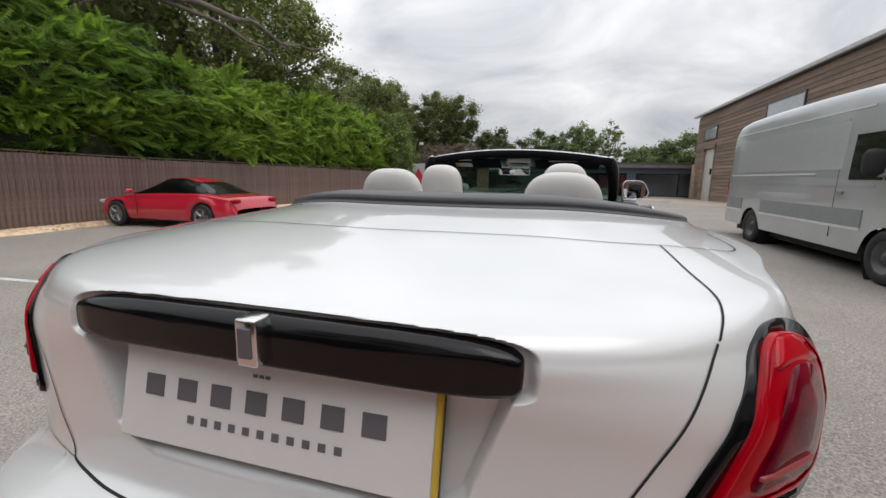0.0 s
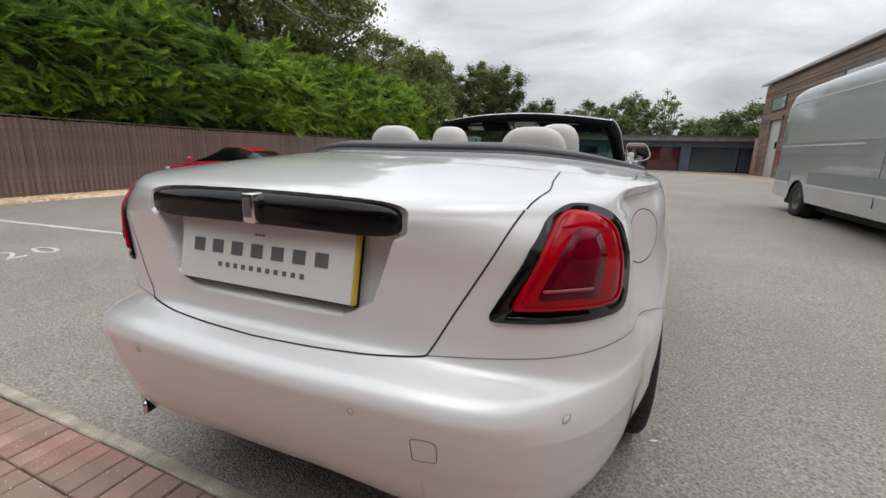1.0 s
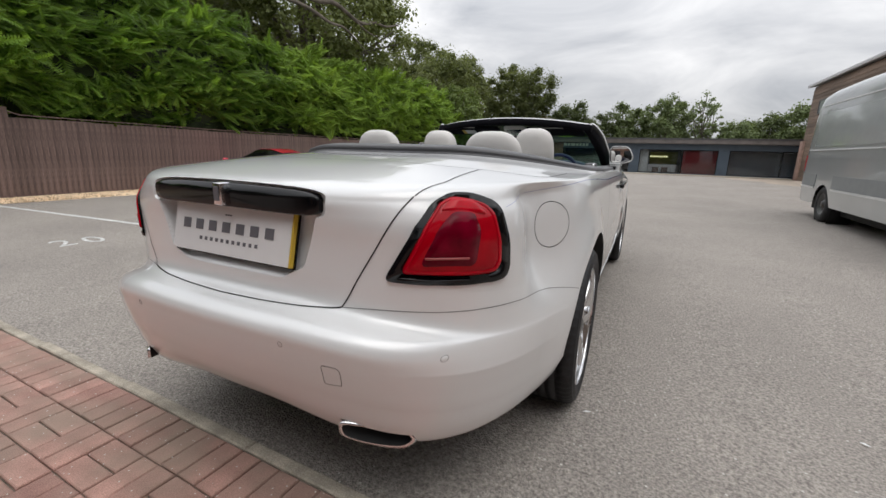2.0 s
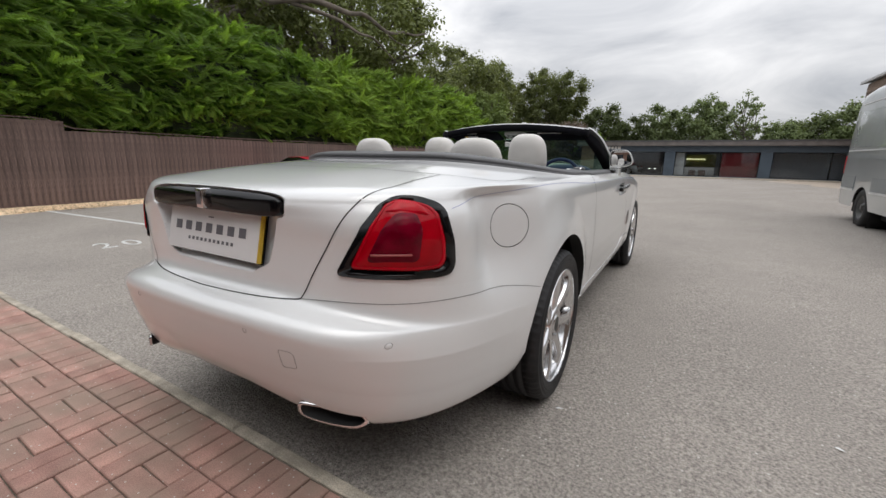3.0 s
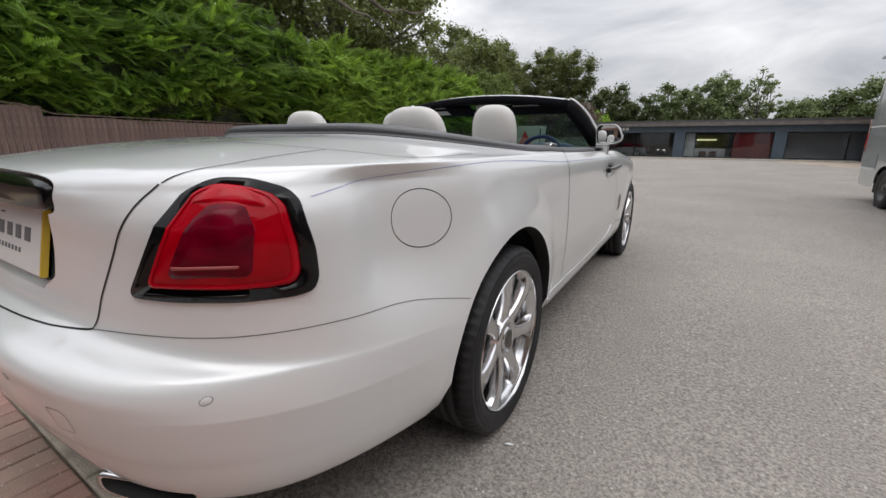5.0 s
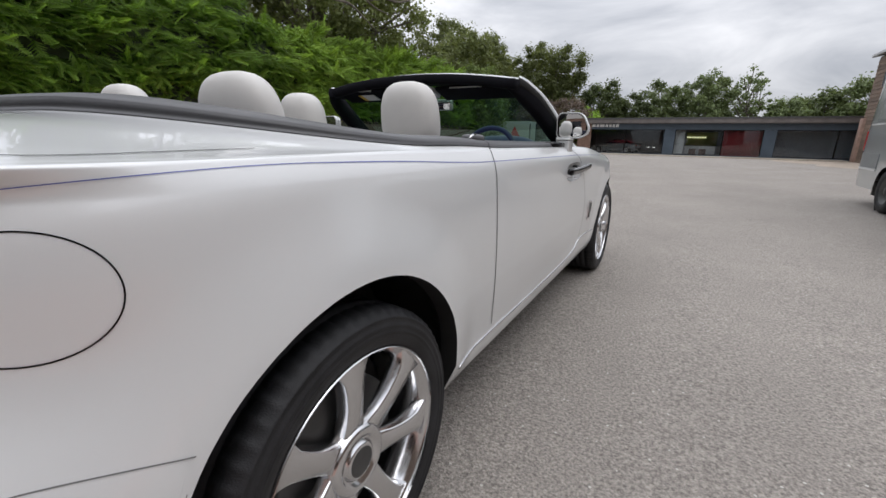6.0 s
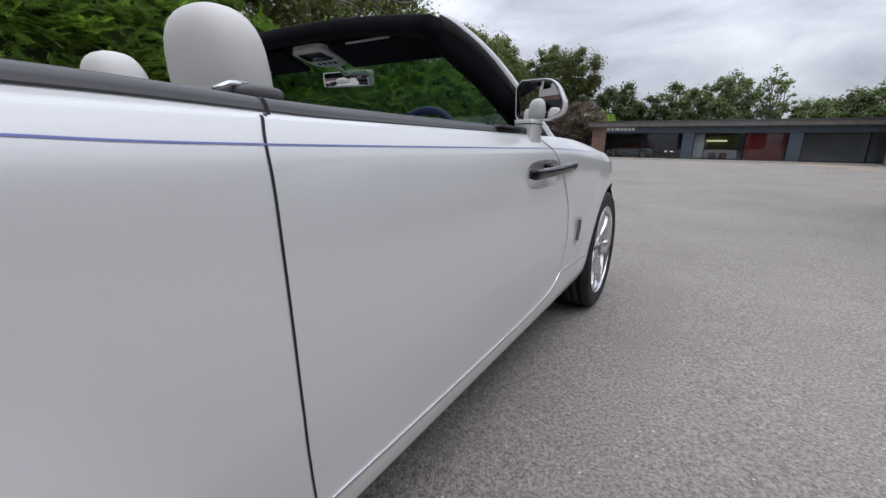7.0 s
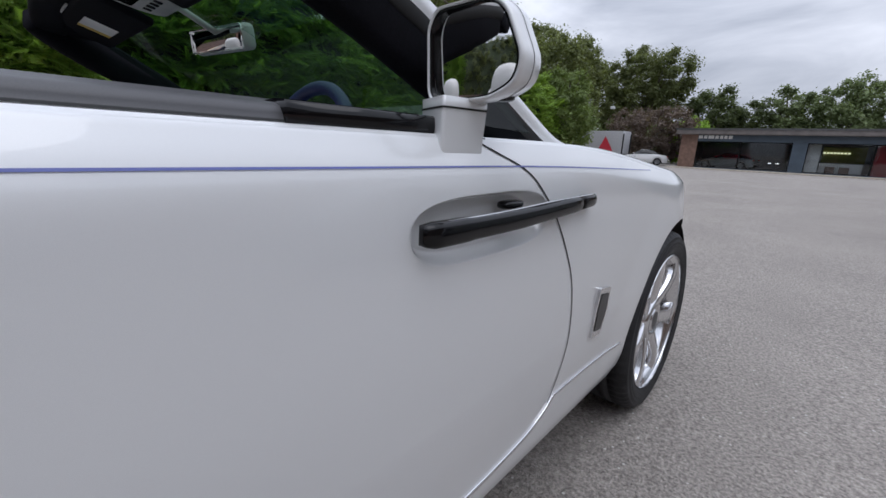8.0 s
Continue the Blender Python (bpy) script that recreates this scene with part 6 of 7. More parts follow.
    for n, w in enumerate((0.34, 0.28, 0.46, 0.28, 0.26, 0.26, 0.3)):
        bm = block(x, x + w - 0.04, Y - 0.08, Y - 0.02, Z + 2.5, Z + 2.76)
        part("sign_bar", bm, M_PLATE, root, "white raised sign bar")
        x += w + 0.05
    # pavement strip in front
    solid("pavement", block(-9, 11.9, Y - 1.6, Y - 0.06, Z - 0.2, Z + 0.06, 0.02), M_KERB, "pale concrete strip before the shops", "pavement", kind="structure")
    inv = Matrix.Translation((-2, -Y - 4, -Z))
    for o in root.children:
        o.matrix_parent_inverse = inv


# ---- timber-clad barn beside the van ----
def barn():
    X, Y0, Y1, Z = 7.6, -6.0, 25.6, 0.1
    root = thing("timber_barn", (13, 9, Z), "long barn clad in weathered brown boards with pale roof edge", "building")
    m_w = material("weathered brown cladding", (0.2, 0.145, 0.11), 0.8, vary=0.3, scale=0.8, fine=0.3, fine_scale=14, rnd=0.22, stretch=(3, 0.4, 6))
    m_edge = material("pale metal verge", (0.5, 0.5, 0.5), 0.5, vary=0.1)
    m_d = material("pale grey door", (0.5, 0.49, 0.47), 0.6, vary=0.08, scale=1)
    m_brick = material("pinkish brick", (0.4, 0.27, 0.22), 0.85, vary=0.2, scale=5)
    top = 4.55
    holes = [(22.6, 24.2, 0.0, 2.75)]
    part("wall", join_blocks([(X, X + 0.25, Y0, 22.6, Z - 0.2, top), (X, X + 0.25, 22.6, 24.2, Z + 2.75, top), (X, X + 0.25, 24.2, Y1, Z - 0.2, top), (X + 0.25, X + 12, Y1 - 0.25, Y1, Z - 0.2, top), (X + 0.25, X + 12, Y0, Y0 + 0.25, Z - 0.2, top), (X + 11.75, X + 12, Y0 + 0.25, Y1 - 0.25, Z - 0.2, top)]), m_w, root, "brown boarded wall")
    V = [(X - 0.14, Y0 - 0.4, top + 0.02), (X - 0.14, Y1 + 0.35, top + 0.02), (X + 6, Y1 + 0.35, top + 1.5), (X + 6, Y0 - 0.4, top + 1.5), (X + 12.4, Y1 + 0.35, top + 0.02), (X + 12.4, Y0 - 0.4, top + 0.02)]
    V += [(a, b, c + 0.12) for a, b, c in V]
    part("roof", mesh("roof", V, [(6, 9, 8, 7), (9, 11, 10, 8), (0, 1, 2, 3), (3, 2, 4, 5), (0, 6, 7, 1), (4, 10, 11, 5), (1, 7, 8, 2), (2, 8, 10, 4), (0, 3, 9, 6), (3, 5, 11, 9)], material("grey sheet roof", (0.25, 0.25, 0.25), 0.6, vary=0.15), False), None, root, "grey sheet roof")
    part("verge", block(X - 0.19, X - 0.145, Y0 - 0.4, Y1 + 0.4, top + 0.02, top + 0.14, 0.01), m_edge, root, "pale metal gutter edge")
    # cladding boards, each with its own edge; wavy-edged
    rng = random.Random(5)
    n = 0
    z = Z + 0.02
    meshes = []
    for k in range(4):
        vv = []
        m = 16
        for i in range(m + 1):
            y = Y0 + (Y1 - Y0) * i / m
            vv += [(X - 0.004, y, 0.2), (X - 0.03, y, 0.0 + 0.01 * rng.uniform(-1, 1)), (X - 0.022, y, -0.012)]
        meshes.append(vv)
    while z < top - 0.15:
        below = z - Z < 2.75
        for a, b in (((Y0, 22.55), (24.25, Y1)) if below else ((Y0, Y1),)):
            vv = meshes[n % 4]
            pts = []
            for i in range(0, len(vv), 3):
                t = (vv[i][1] - Y0) / (Y1 - Y0)
                y = a + (b - a) * t
                pts += [(vv[i][0], y, z + vv[i][2]), (vv[i + 1][0], y, z + vv[i + 1][2]), (vv[i + 2][0], y, z + vv[i + 2][2])]
            ff = []
            for i in range(len(pts) // 3 - 1):
                ff += [(3 * i, 3 * i + 1, 3 * i + 4, 3 * i + 3), (3 * i + 1, 3 * i + 2, 3 * i + 5, 3 * i + 4)]
            part("board", mesh("board", pts, ff, m_w, False), None, root)
        z += 0.155
        n += 1
    d = part("door", block(X + 0.06, X + 0.16, 22.62, 24.18, Z, Z + 2.73, 0.01), m_d, root, "pale grey tall door")
    part("door_window", block(X + 0.045, X + 0.06, 23.0, 23.25, Z + 1.45, Z + 1.75), M_BLACK, d, "small dark door pane")
    part("door_frame", join_blocks([(X - 0.06, X + 0.2, 22.5, 22.62, Z, Z + 2.85), (X - 0.06, X + 0.2, 24.18, 24.3, Z, Z + 2.85), (X - 0.06, X + 0.2, 22.5, 24.3, Z + 2.73, Z + 2.9)]), m_w, d, "brown door frame")
    for a, b, c, e in ((22.6, 24.3, 3.3, 3.8), (15.2, 17.6, 3.3, 3.95)):
        w = part("window", block(X - 0.05, X - 0.03, a, b, c, e), material("sky-lit barn window", (0.3, 0.33, 0.36), 0.08, vary=0.1, coat=1.0), root, "long high window")
        part("window_frame", join_blocks([(X - 0.07, X - 0.02, a - 0.06, a, c - 0.06, e + 0.06), (X - 0.07, X - 0.02, b, b + 0.06, c - 0.06, e + 0.06), (X - 0.07, X - 0.02, a, b, c - 0.06, c), (X - 0.07, X - 0.02, a, b, e, e + 0.06)]), M_DISC, w, "grey window frame")
    part("corner_pier", block(X - 0.12, X + 0.3, Y1 - 0.35, Y1 + 0.05, Z - 0.15, Z + 2.0, 0.02), m_brick, root, "pinkish brick corner pier")
    inv = Matrix.Translation((-13, -9, -Z))
    for o in root.children:
        o.matrix_parent_inverse = inv
    # the whole barn at its true size
    root.location = tuple(c + 1.7 * (p - c) for p, c in zip((13, 9, Z), (1.0, -0.5, 1.2)))
    root.scale = (1.7, 1.7, 1.7)


# ---- beyond the bonnet: box van, white car, lamp, sign ----
def box_van():
    root = thing("box_van", (-17, 47, SHOP_Z), "grey box lorry with a red flash on its side", "lorry")
    m = material("grey lorry box", (0.42, 0.42, 0.43), 0.5, vary=0.08)
    m_red = material("red flash", (0.55, 0.03, 0.05), 0.5, vary=0.1)
    z = SHOP_Z
    part("box", block(-24.5, -14.0, 46, 48.3, z + 0.7, z + 3.1, 0.05), m, root, "pale grey box body")
    part("flash", mesh("flash", [(-16.6, 45.985, z + 0.75), (-14.6, 45.985, z + 0.75), (-15.7, 45.985, z + 2.6)], [(0, 1, 2)], m_red, False), None, root, "red slanted flash")
    part("rear_frame", join_blocks([(-14.0, -13.9, 46, 48.3, z + 0.7, z + 0.9), (-14.0, -13.9, 46, 46.15, z + 0.7, z + 2.85), (-14.0, -13.9, 48.15, 48.3, z + 0.7, z + 2.85)], 0.01), M_SEAL, root, "dark rear frame")
    part("chassis", block(-24.5, -14.0, 46.3, 48.0, z + 0.4, z + 0.7, 0.02), M_SEAL, root, "dark chassis")
    tv, tf = lathe([(0.0, 0.02), (0.2, 0.0), (0.25, 0.03), (0.42, 0.02), (0.44, -0.02), (0.44, -0.28), (0.2, -0.3)], n=28)
    me = mesh("wheel", tv, tf, M_TYRE)
    for x in (-23, -15.2):
        for y, r in ((46.2, -90), (48.1, 90)):
            w = part("wheel", me, None, root, "black lorry wheel")
            w.matrix_basis = pose(x, y, z + 0.44, 0, 0, r)
    inv = Matrix.Translation((17, -47, -SHOP_Z))
    for o in root.children:
        o.matrix_parent_inverse = inv


def posts():
    root = thing("yard_lamp", (-15.2, 45.5, SHOP_Z), "thin dark pole with a small white flood lamp", "lamp post")
    V, F = tube([(-15.2, 45.5, SHOP_Z), (-15.2, 45.5, 4.85)], 0.05)
    part("pole", mesh("pole", V, F, M_DISC), None, root)
    part("lamp_head", block(-15.35, -14.95, 45.3, 45.6, 4.75, 5.0, 0.04), M_PLATE, root, "white lamp head")
    root2 = thing("notice_sign", (-17.5, 45, SHOP_Z), "tall grey sign board on posts", "sign")
    part("sign_board", block(-17.85, -17.2, 44.95, 45.05, 3.0, 6.0, 0.02), material("grey sign board", (0.3, 0.31, 0.3), 0.6, vary=0.15, scale=3), root2, "grey sign board")
    for n in range(4):
        part("printed_bar", block(-17.75, -17.3, 44.93, 44.95, 5.6 - n * 0.3, 5.7 - n * 0.3), M_PLATE, root2)
    for x in (-17.8, -17.25):
        V, F = tube([(x, 45.1, SHOP_Z), (x, 45.1, 6.0)], 0.045)
        part("sign_post", mesh("sign_post", V, F, M_DISC), None, root2)
    for r, (x, y) in ((root, (15.2, -45.5)), (root2, (17.5, -45))):
        for o in r.children:
            o.matrix_parent_inverse = Matrix.Translation((x, y, -SHOP_Z))


yard_marks()
gravel_strip()
far_gravel()
van()
M_RED = material("bright red car paint", (0.55, 0.01, 0.035), 0.3, vary=0.04, coat=1.0)
M_WHITE = material("white car paint", (0.72, 0.72, 0.72), 0.35, vary=0.04, coat=1.0)
parked_car("red_coupe", "bright red sports coupe parked nose to the fence", M_RED, (-9.5, 8.9, gz(-9.5, 8.9)), 90, 4.6, 1.9, 1.3)
parked_car("white_car", "white saloon car parked beside the shops", M_WHITE, (-12.1, 46.4, SHOP_Z), 110, 4.5, 1.85, 1.45)
parked_car("grey_car", "dark grey car standing inside the showroom", material("dark grey car paint", (0.14, 0.15, 0.16), 0.3, vary=0.05, coat=1.0), (-5.2, 47.6, SHOP_Z + 0.02), 80, 4.5, 1.85, 1.4)
shops()
barn()
box_van()
posts()

# ---- hedge, trees and bushes ----
M_HEDGE_A = leaf_mat("dark cypress green", (0.3, 0.49, 0.08), 0.85)
M_HEDGE_B = leaf_mat("bright cypress green", (0.27, 0.41, 0.065), 0.75)
# near-black core colour: stands in for the shade deep between the sprays
M_HEDGE_SHADE = material("inner core, gap shade in its dark colour", (0.03, 0.042, 0.016), 0.95, vary=0.4, scale=4)
M_OAK = leaf_mat("oak green", (0.145, 0.17, 0.066), 0.5)
M_OAK_B = leaf_mat("pale tree green", (0.19, 0.24, 0.12), 0.4)
M_OAK_OLIVE = leaf_mat("olive bush green", (0.12, 0.16, 0.05), 0.45)
M_FAR = leaf_mat("far tree green", (0.135, 0.17, 0.078), 0.45)
M_PURPLE = leaf_mat("purple-brown leaf", (0.15, 0.115, 0.1), 0.4)
M_BARK = material("grey-brown bark", (0.13, 0.11, 0.09), 0.9, vary=0.35, scale=3, bump=0.5, bump_scale=20)


def raw_mesh(name, V, loops, sizes, mat, smooth=False):
    me = bpy.data.meshes.new(name)
    V = np.asarray(V, np.float32)
    loops = np.asarray(loops, np.int32).ravel()
    nf = len(loops) // sizes
    me.vertices.add(len(V))
    me.vertices.foreach_set("co", V.ravel())
    me.loops.add(len(loops))
    me.loops.foreach_set("vertex_index", loops)
    me.polygons.add(nf)
    me.polygons.foreach_set("loop_start", np.arange(nf, dtype=np.int32) * sizes)
    me.polygons.foreach_set("loop_total", np.full(nf, sizes, np.int32))
    me.materials.append(mat)
    me.update(calc_edges=True)
    return me


def frames(d, rng):
    """Unit axes with d as the first."""
    d = d / (np.linalg.norm(d, axis=1, keepdims=True) + 1e-9)
    r = rng.standard_normal(d.shape)
    s = np.cross(d, r)
    s /= np.linalg.norm(s, axis=1, keepdims=True) + 1e-9
    return d, s, np.cross(d, s)


def sprays(P, D, size, rng, pairs=15):
    """Flat cypress sprays: a stem with pairs of pointed side leaves. Returns verts and triangles."""
    n = len(P)
    d, s, u = frames(D, rng)
    # the fan hangs outwards, its upper side to the light
    up = np.tile([0.7, 0.0, 0.8], (n, 1)) + 0.28 * rng.standard_normal((n, 3))
    s = np.cross(d, up)
    s /= np.linalg.norm(s, axis=1, keepdims=True) + 1e-9
    u = np.cross(s, d)
    V, T = [], []
    t = np.linspace(0, 1, pairs + 1)
    stem = [P + d * (size * k)[:, None] - u * (size * 0.25 * k * k)[:, None] for k in t]
    per = pairs + 1 + 2 * pairs
    cols = list(stem)
    for k in range(pairs):
        length = size * (0.2 - 0.13 * t[k]) * (0.8 + 0.4 * rng.random(n))
        for sg in (-1, 1):
            cols.append(stem[k] + d * (length * 0.75)[:, None] + s * (sg * length)[:, None] - u * (length * 0.25 * rng.random(n))[:, None])
    V = np.stack(cols, 1)
    tri = []
    for k in range(pairs):
        for q in range(2):
            tri.append((k, k + 1, pairs + 1 + 2 * k + q))
    T = (np.array(tri)[None] + per * np.arange(n)[:, None, None]).reshape(-1, 3)
    return V.reshape(-1, 3), T


def hedge_face(y, z, top, seed):
    """How far the hedge bulges towards the yard."""
    w = 0.18 * np.sin(1.1 * y + seed) + 0.12 * np.sin(2.7 * y + 1.7 * z + seed) + 0.1 * np.sin(3.3 * z - 0.8 * y)
    h = np.clip((z - 1.7) / (top - 1.7), 0, 1)
    return FENCE_X - 0.34 + w * np.clip(0.35 + h, 0, 1) + 0.35 * np.sin(math.pi * np.clip(h * 0.9 + 0.1, 0, 1)) - 1.1 * h**4


def hedge(name, label, y0, y1, top0, top1, mat, seed, count):
    rng = np.random.default_rng(seed)
    root = thing(name, (FENCE_X - 1.5, (y0 + y1) / 2, gz(FENCE_X, 0) - 0.1), label, "hedge", "tall hedge behind the fence")

    def top(y):
        return top0 + (top1 - top0) * (y - y0) / (y1 - y0) + 0.16 * np.sin(1.9 * y + seed) + 0.1 * np.sin(4.3 * y)
    ys = np.linspace(y0, y1, int((y1 - y0) * 2) + 2)
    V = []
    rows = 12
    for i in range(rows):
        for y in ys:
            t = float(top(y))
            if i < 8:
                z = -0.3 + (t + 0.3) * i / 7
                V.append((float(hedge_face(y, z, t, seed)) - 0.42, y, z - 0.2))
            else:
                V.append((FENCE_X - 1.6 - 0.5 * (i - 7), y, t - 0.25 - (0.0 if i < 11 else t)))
    # core sheet behind the sprays, its colour carries the shade of the gaps
    core = mesh("inner_growth", V, grid_faces(rows, len(ys)), M_HEDGE_SHADE)
    part("inner_growth", core, None, root, "inner core, gap shade in its dark colour")
    # fans of sprays in clumps: bright tips, dark gaps between
    n = count
    m = n // 19
    cy = y0 + (y1 - y0) * rng.random(m)
    ct = top(cy)
    over = rng.random(m) < 0.12
    cz = np.where(over, ct, 1.85 + (ct - 1.85) * rng.random(m))
    cx = np.where(over, FENCE_X - 0.9 - 2.2 * rng.random(m), hedge_face(cy, cz, ct, seed) - 0.95 * rng.random(m) ** 1.3)
    cd = np.stack([np.where(over, 0.35, 0.4) + 0.2 * rng.standard_normal(m), 0.55 + 0.6 * rng.standard_normal(m), np.where(over, 0.6, 0.0) + 0.2 * rng.standard_normal(m)], 1)
    k = rng.integers(0, m, n)
    y, z, x = cy[k] + 0.3 * rng.standard_normal(n), cz[k] + 0.09 * rng.standard_normal(n), cx[k] + 0.07 * rng.standard_normal(n)
    D = cd[k] + 0.28 * rng.standard_normal((n, 3))
    size = 0.42 + 0.6 * rng.random(n) ** 1.5
    P = np.stack([x, y, z], 1)
    D /= np.linalg.norm(D, axis=1, keepdims=True)
    P = P - D * (size * 0.4)[:, None]
    V, T = sprays(P, D, size, rng)
    ob = part("foliage", raw_mesh("foliage", V, T, 3, mat), None, root, "dense flat green sprays")
    ob["kind"] = "stuff"
    inv = Matrix.Translation((-root.location.x, -root.location.y, -root.location.z))
    for o in root.children:
        o.matrix_parent_inverse = inv


def limb(points, r0, r1, n=9):
    P = spline(points, 8 + 3 * len(points))
    k = len(P)
    sc = [1 - (1 - r1 / r0) * i / (k - 1) for i in range(k)]
    V, F = sweep(P, ring_section(r0, r0, n), (0.3, 0.9, 0.1), sc)
    return V, F


def tree(name, label, at, top, crown, mat, seed, leaves=9000, size=0.17, clumps=70, trunk_r=0.3, limbs=7, lowest=0.0, ragged=1.0):
    """A tapered trunk with limbs, and a crown of leaf clumps inside an uneven ellipsoid. crown: centre and radii."""
    rng = np.random.default_rng(seed)
    root = thing(name, at, label, "tree")
    c, r = np.array(crown[0], float), np.array(crown[1], float)
    ctr = []
    while len(ctr) < clumps:
        p = rng.uniform(-1, 1, 3)
        q = np.linalg.norm(p)
        if 0.2 < q < 1:
            p = p / q * q**0.55
            bump = 1 + 0.18 * ragged * math.sin(4 * p[0] + 3 * p[1] + seed) * math.sin(3 * p[2] + 5 * p[1])
            ctr.append(c + p * r * bump)
    ctr = np.array(ctr)
    lots = [limb([at, (at[0] + 0.1, at[1], at[2] + (c[2] - at[2]) * 0.5), tuple(c + (0, 0, -0.1 * r[2]))], trunk_r, trunk_r * 0.45)]
    far = ctr[rng.permutation(len(ctr))[: limbs * 2]]
    for k, e in enumerate(far):
        h = 0.35 + 0.5 * rng.random()
        s = np.array(at) + (c - np.array(at)) * h
        mid = (s + e) / 2 + rng.standard_normal(3) * 0.25 + (0, 0, 0.06 * r[2])
        lots.append(limb([tuple(s), tuple(mid), tuple(e)], trunk_r * (0.5 if k < limbs else 0.25), 0.04, 6))
    V, F = merge(*lots)
    part("trunk", mesh("trunk", V, F, M_BARK), None, root, "grey-brown trunk with limbs")
    rad = (0.11 + 0.16 * rng.random(clumps) ** 1.5) * r.mean() * min(1.0, (90 / clumps) ** 0.33)
    k = rng.integers(0, clumps, leaves)
    off = rng.standard_normal((leaves, 3))
    off *= 0.55
    P = ctr[k] + off * rad[k][:, None] * (1, 1, 0.75)
    # loose leaves between the clumps, thinning towards the outline
    m = leaves // 9
    q = rng.standard_normal((m, 3))
    q *= ((rng.random(m) ** 0.42) * (0.86 + 0.2 * rng.random(m)) / (np.linalg.norm(q, axis=1) + 1e-9))[:, None]
    q *= (1 + 0.16 * ragged * np.sin(4 * q[:, 0] + 3 * q[:, 1] + seed) * np.sin(3 * q[:, 2] + 5 * q[:, 1]))[:, None]
    P[:m] = c + q * r
    out = off / (np.linalg.norm(off, axis=1, keepdims=True) + 1e-9)
    face, d, s = frames(out + (0, 0, 0.7) + 0.55 * rng.standard_normal((leaves, 3)), rng)
    L = (size * (0.7 + 0.7 * rng.random(leaves)))[:, None]
    Q = np.stack([P - d * L, P + s * L * 0.62, P + d * L, P - s * L * 0.62], 1).reshape(-1, 3)
    loops = np.arange(4 * leaves)
    ob = part("crown", raw_mesh("crown", Q, loops, 4, mat), None, root, "crown of many small leaves")
    ob["kind"] = "stuff"
    inv = Matrix.Translation((-at[0], -at[1], -at[2]))
    for o in root.children:
        o.matrix_parent_inverse = inv
    return root


hedge("cypress_hedge", "tall dark green clipped cypress hedge behind the fence", -7, 12.6, 6.0, 5.75, M_HEDGE_A, 11, 16000)
hedge("cypress_hedge", "tall dull green uncut hedge behind the fence", -34, -7, 13.5, 6.0, M_OAK, 17, 5000)
hedge("cypress_hedge", "tall bright green clipped cypress hedge behind the fence", 12.3, 29.6, 5.15, 5.5, M_HEDGE_B, 23, 14000)
GZ = SHOP_Z
tree("oak_tree", "large spreading oak with dark leaves behind the hedge", (-19.5, 21, -0.3), 12, ((-18.6, 20.5, 8.6), (5.2, 7.5, 4.8)), M_OAK, 31, 38000, 0.12, 300, 0.5, 18)
oak = tree("oak_tree", "large spreading oak with dark leaves behind the hedge", (-20, 10, -0.3), 12, ((-18.8, 10.5, 8.6), (4.2, 5.5, 4.0)), M_OAK, 37, 20000, 0.12, 180, 0.45, 14)
# two long crooked limbs reach out of the crown along the hedge
for pts, r in ((((-19.4, 11.0, 5.8), (-17.0, 12.6, 7.6), (-15.0, 14.6, 8.25), (-14.0, 16.3, 8.0), (-13.7, 17.2, 8.1), (-13.5, 18.8, 7.65), (-13.5, 20.2, 8.0), (-13.4, 21.2, 8.05), (-13.5, 22.6, 8.5)), 0.17),
               (((-15.6, 14.0, 8.1), (-14.2, 15.6, 7.6), (-13.6, 16.6, 7.1), (-13.5, 17.5, 7.1), (-13.4, 18.4, 6.7), (-13.4, 19.3, 6.3)), 0.1),
               (((-13.6, 18.3, 7.8), (-13.3, 19.2, 7.3), (-13.3, 20.4, 7.25)), 0.06)):
    V, F = limb(pts, r, r * 0.25)
    lb = part("limb", mesh("limb", V, F, M_BARK), None, oak, "bare crooked limb")
    lb.matrix_parent_inverse = Matrix.Translation((20, -10, 0.3))
tree("oak_tree", "dark oak standing past the hedge end", (-18.5, 40, GZ), 10, ((-18.3, 39.5, 6.6), (3.6, 5.2, 4.2)), M_OAK, 41, 34000, 0.12, 180, 0.3, 8)
tree("oak_tree", "broad oak with an open crown beyond the yard", (-17, 61, GZ), 13.4, ((-17, 61, 8.7), (5.0, 4.0, 4.7)), M_OAK, 43, 36000, 0.135, 170, 0.4, 11, ragged=1.5)
tree("oak_tree", "dark tree filling the far corner of the yard", (-25, 60, GZ), 13, ((-25.5, 60, 7.5), (5.0, 4, 6)), M_OAK, 47, 26000, 0.15, 150, 0.4, 9)
tree("oak_tree", "tall dark tree filling the far corner of the yard", (-33, 58, GZ), 17, ((-33, 58, 9.5), (6.0, 5, 7.5)), M_OAK, 53, 26000, 0.16, 150, 0.4, 9)
tree("shrub_tree", "rounded pale green bush at the hedge end", (-13.3, 31.4, -0.3), 6, ((-13.1, 31.2, 3.1), (1.9, 2.6, 2.9)), M_OAK_OLIVE, 59, 20000, 0.1, 160, 0.12, 8)
tree("plum_tree", "purple-brown leaved small tree beside the shops", (-13.5, 53, GZ), 5.5, ((-13.5, 53, 2.7), (4.6, 2.5, 3.1)), M_PURPLE, 61, 16000, 0.13, 140, 0.15, 8)
tree("shrub_tree", "bright green bush behind the shops", (-10.4, 56, GZ), 4.6, ((-10.4, 56, 2.2), (2.2, 2, 2.2)), M_HEDGE_B, 67, 6000, 0.14, 70, 0.12, 6)
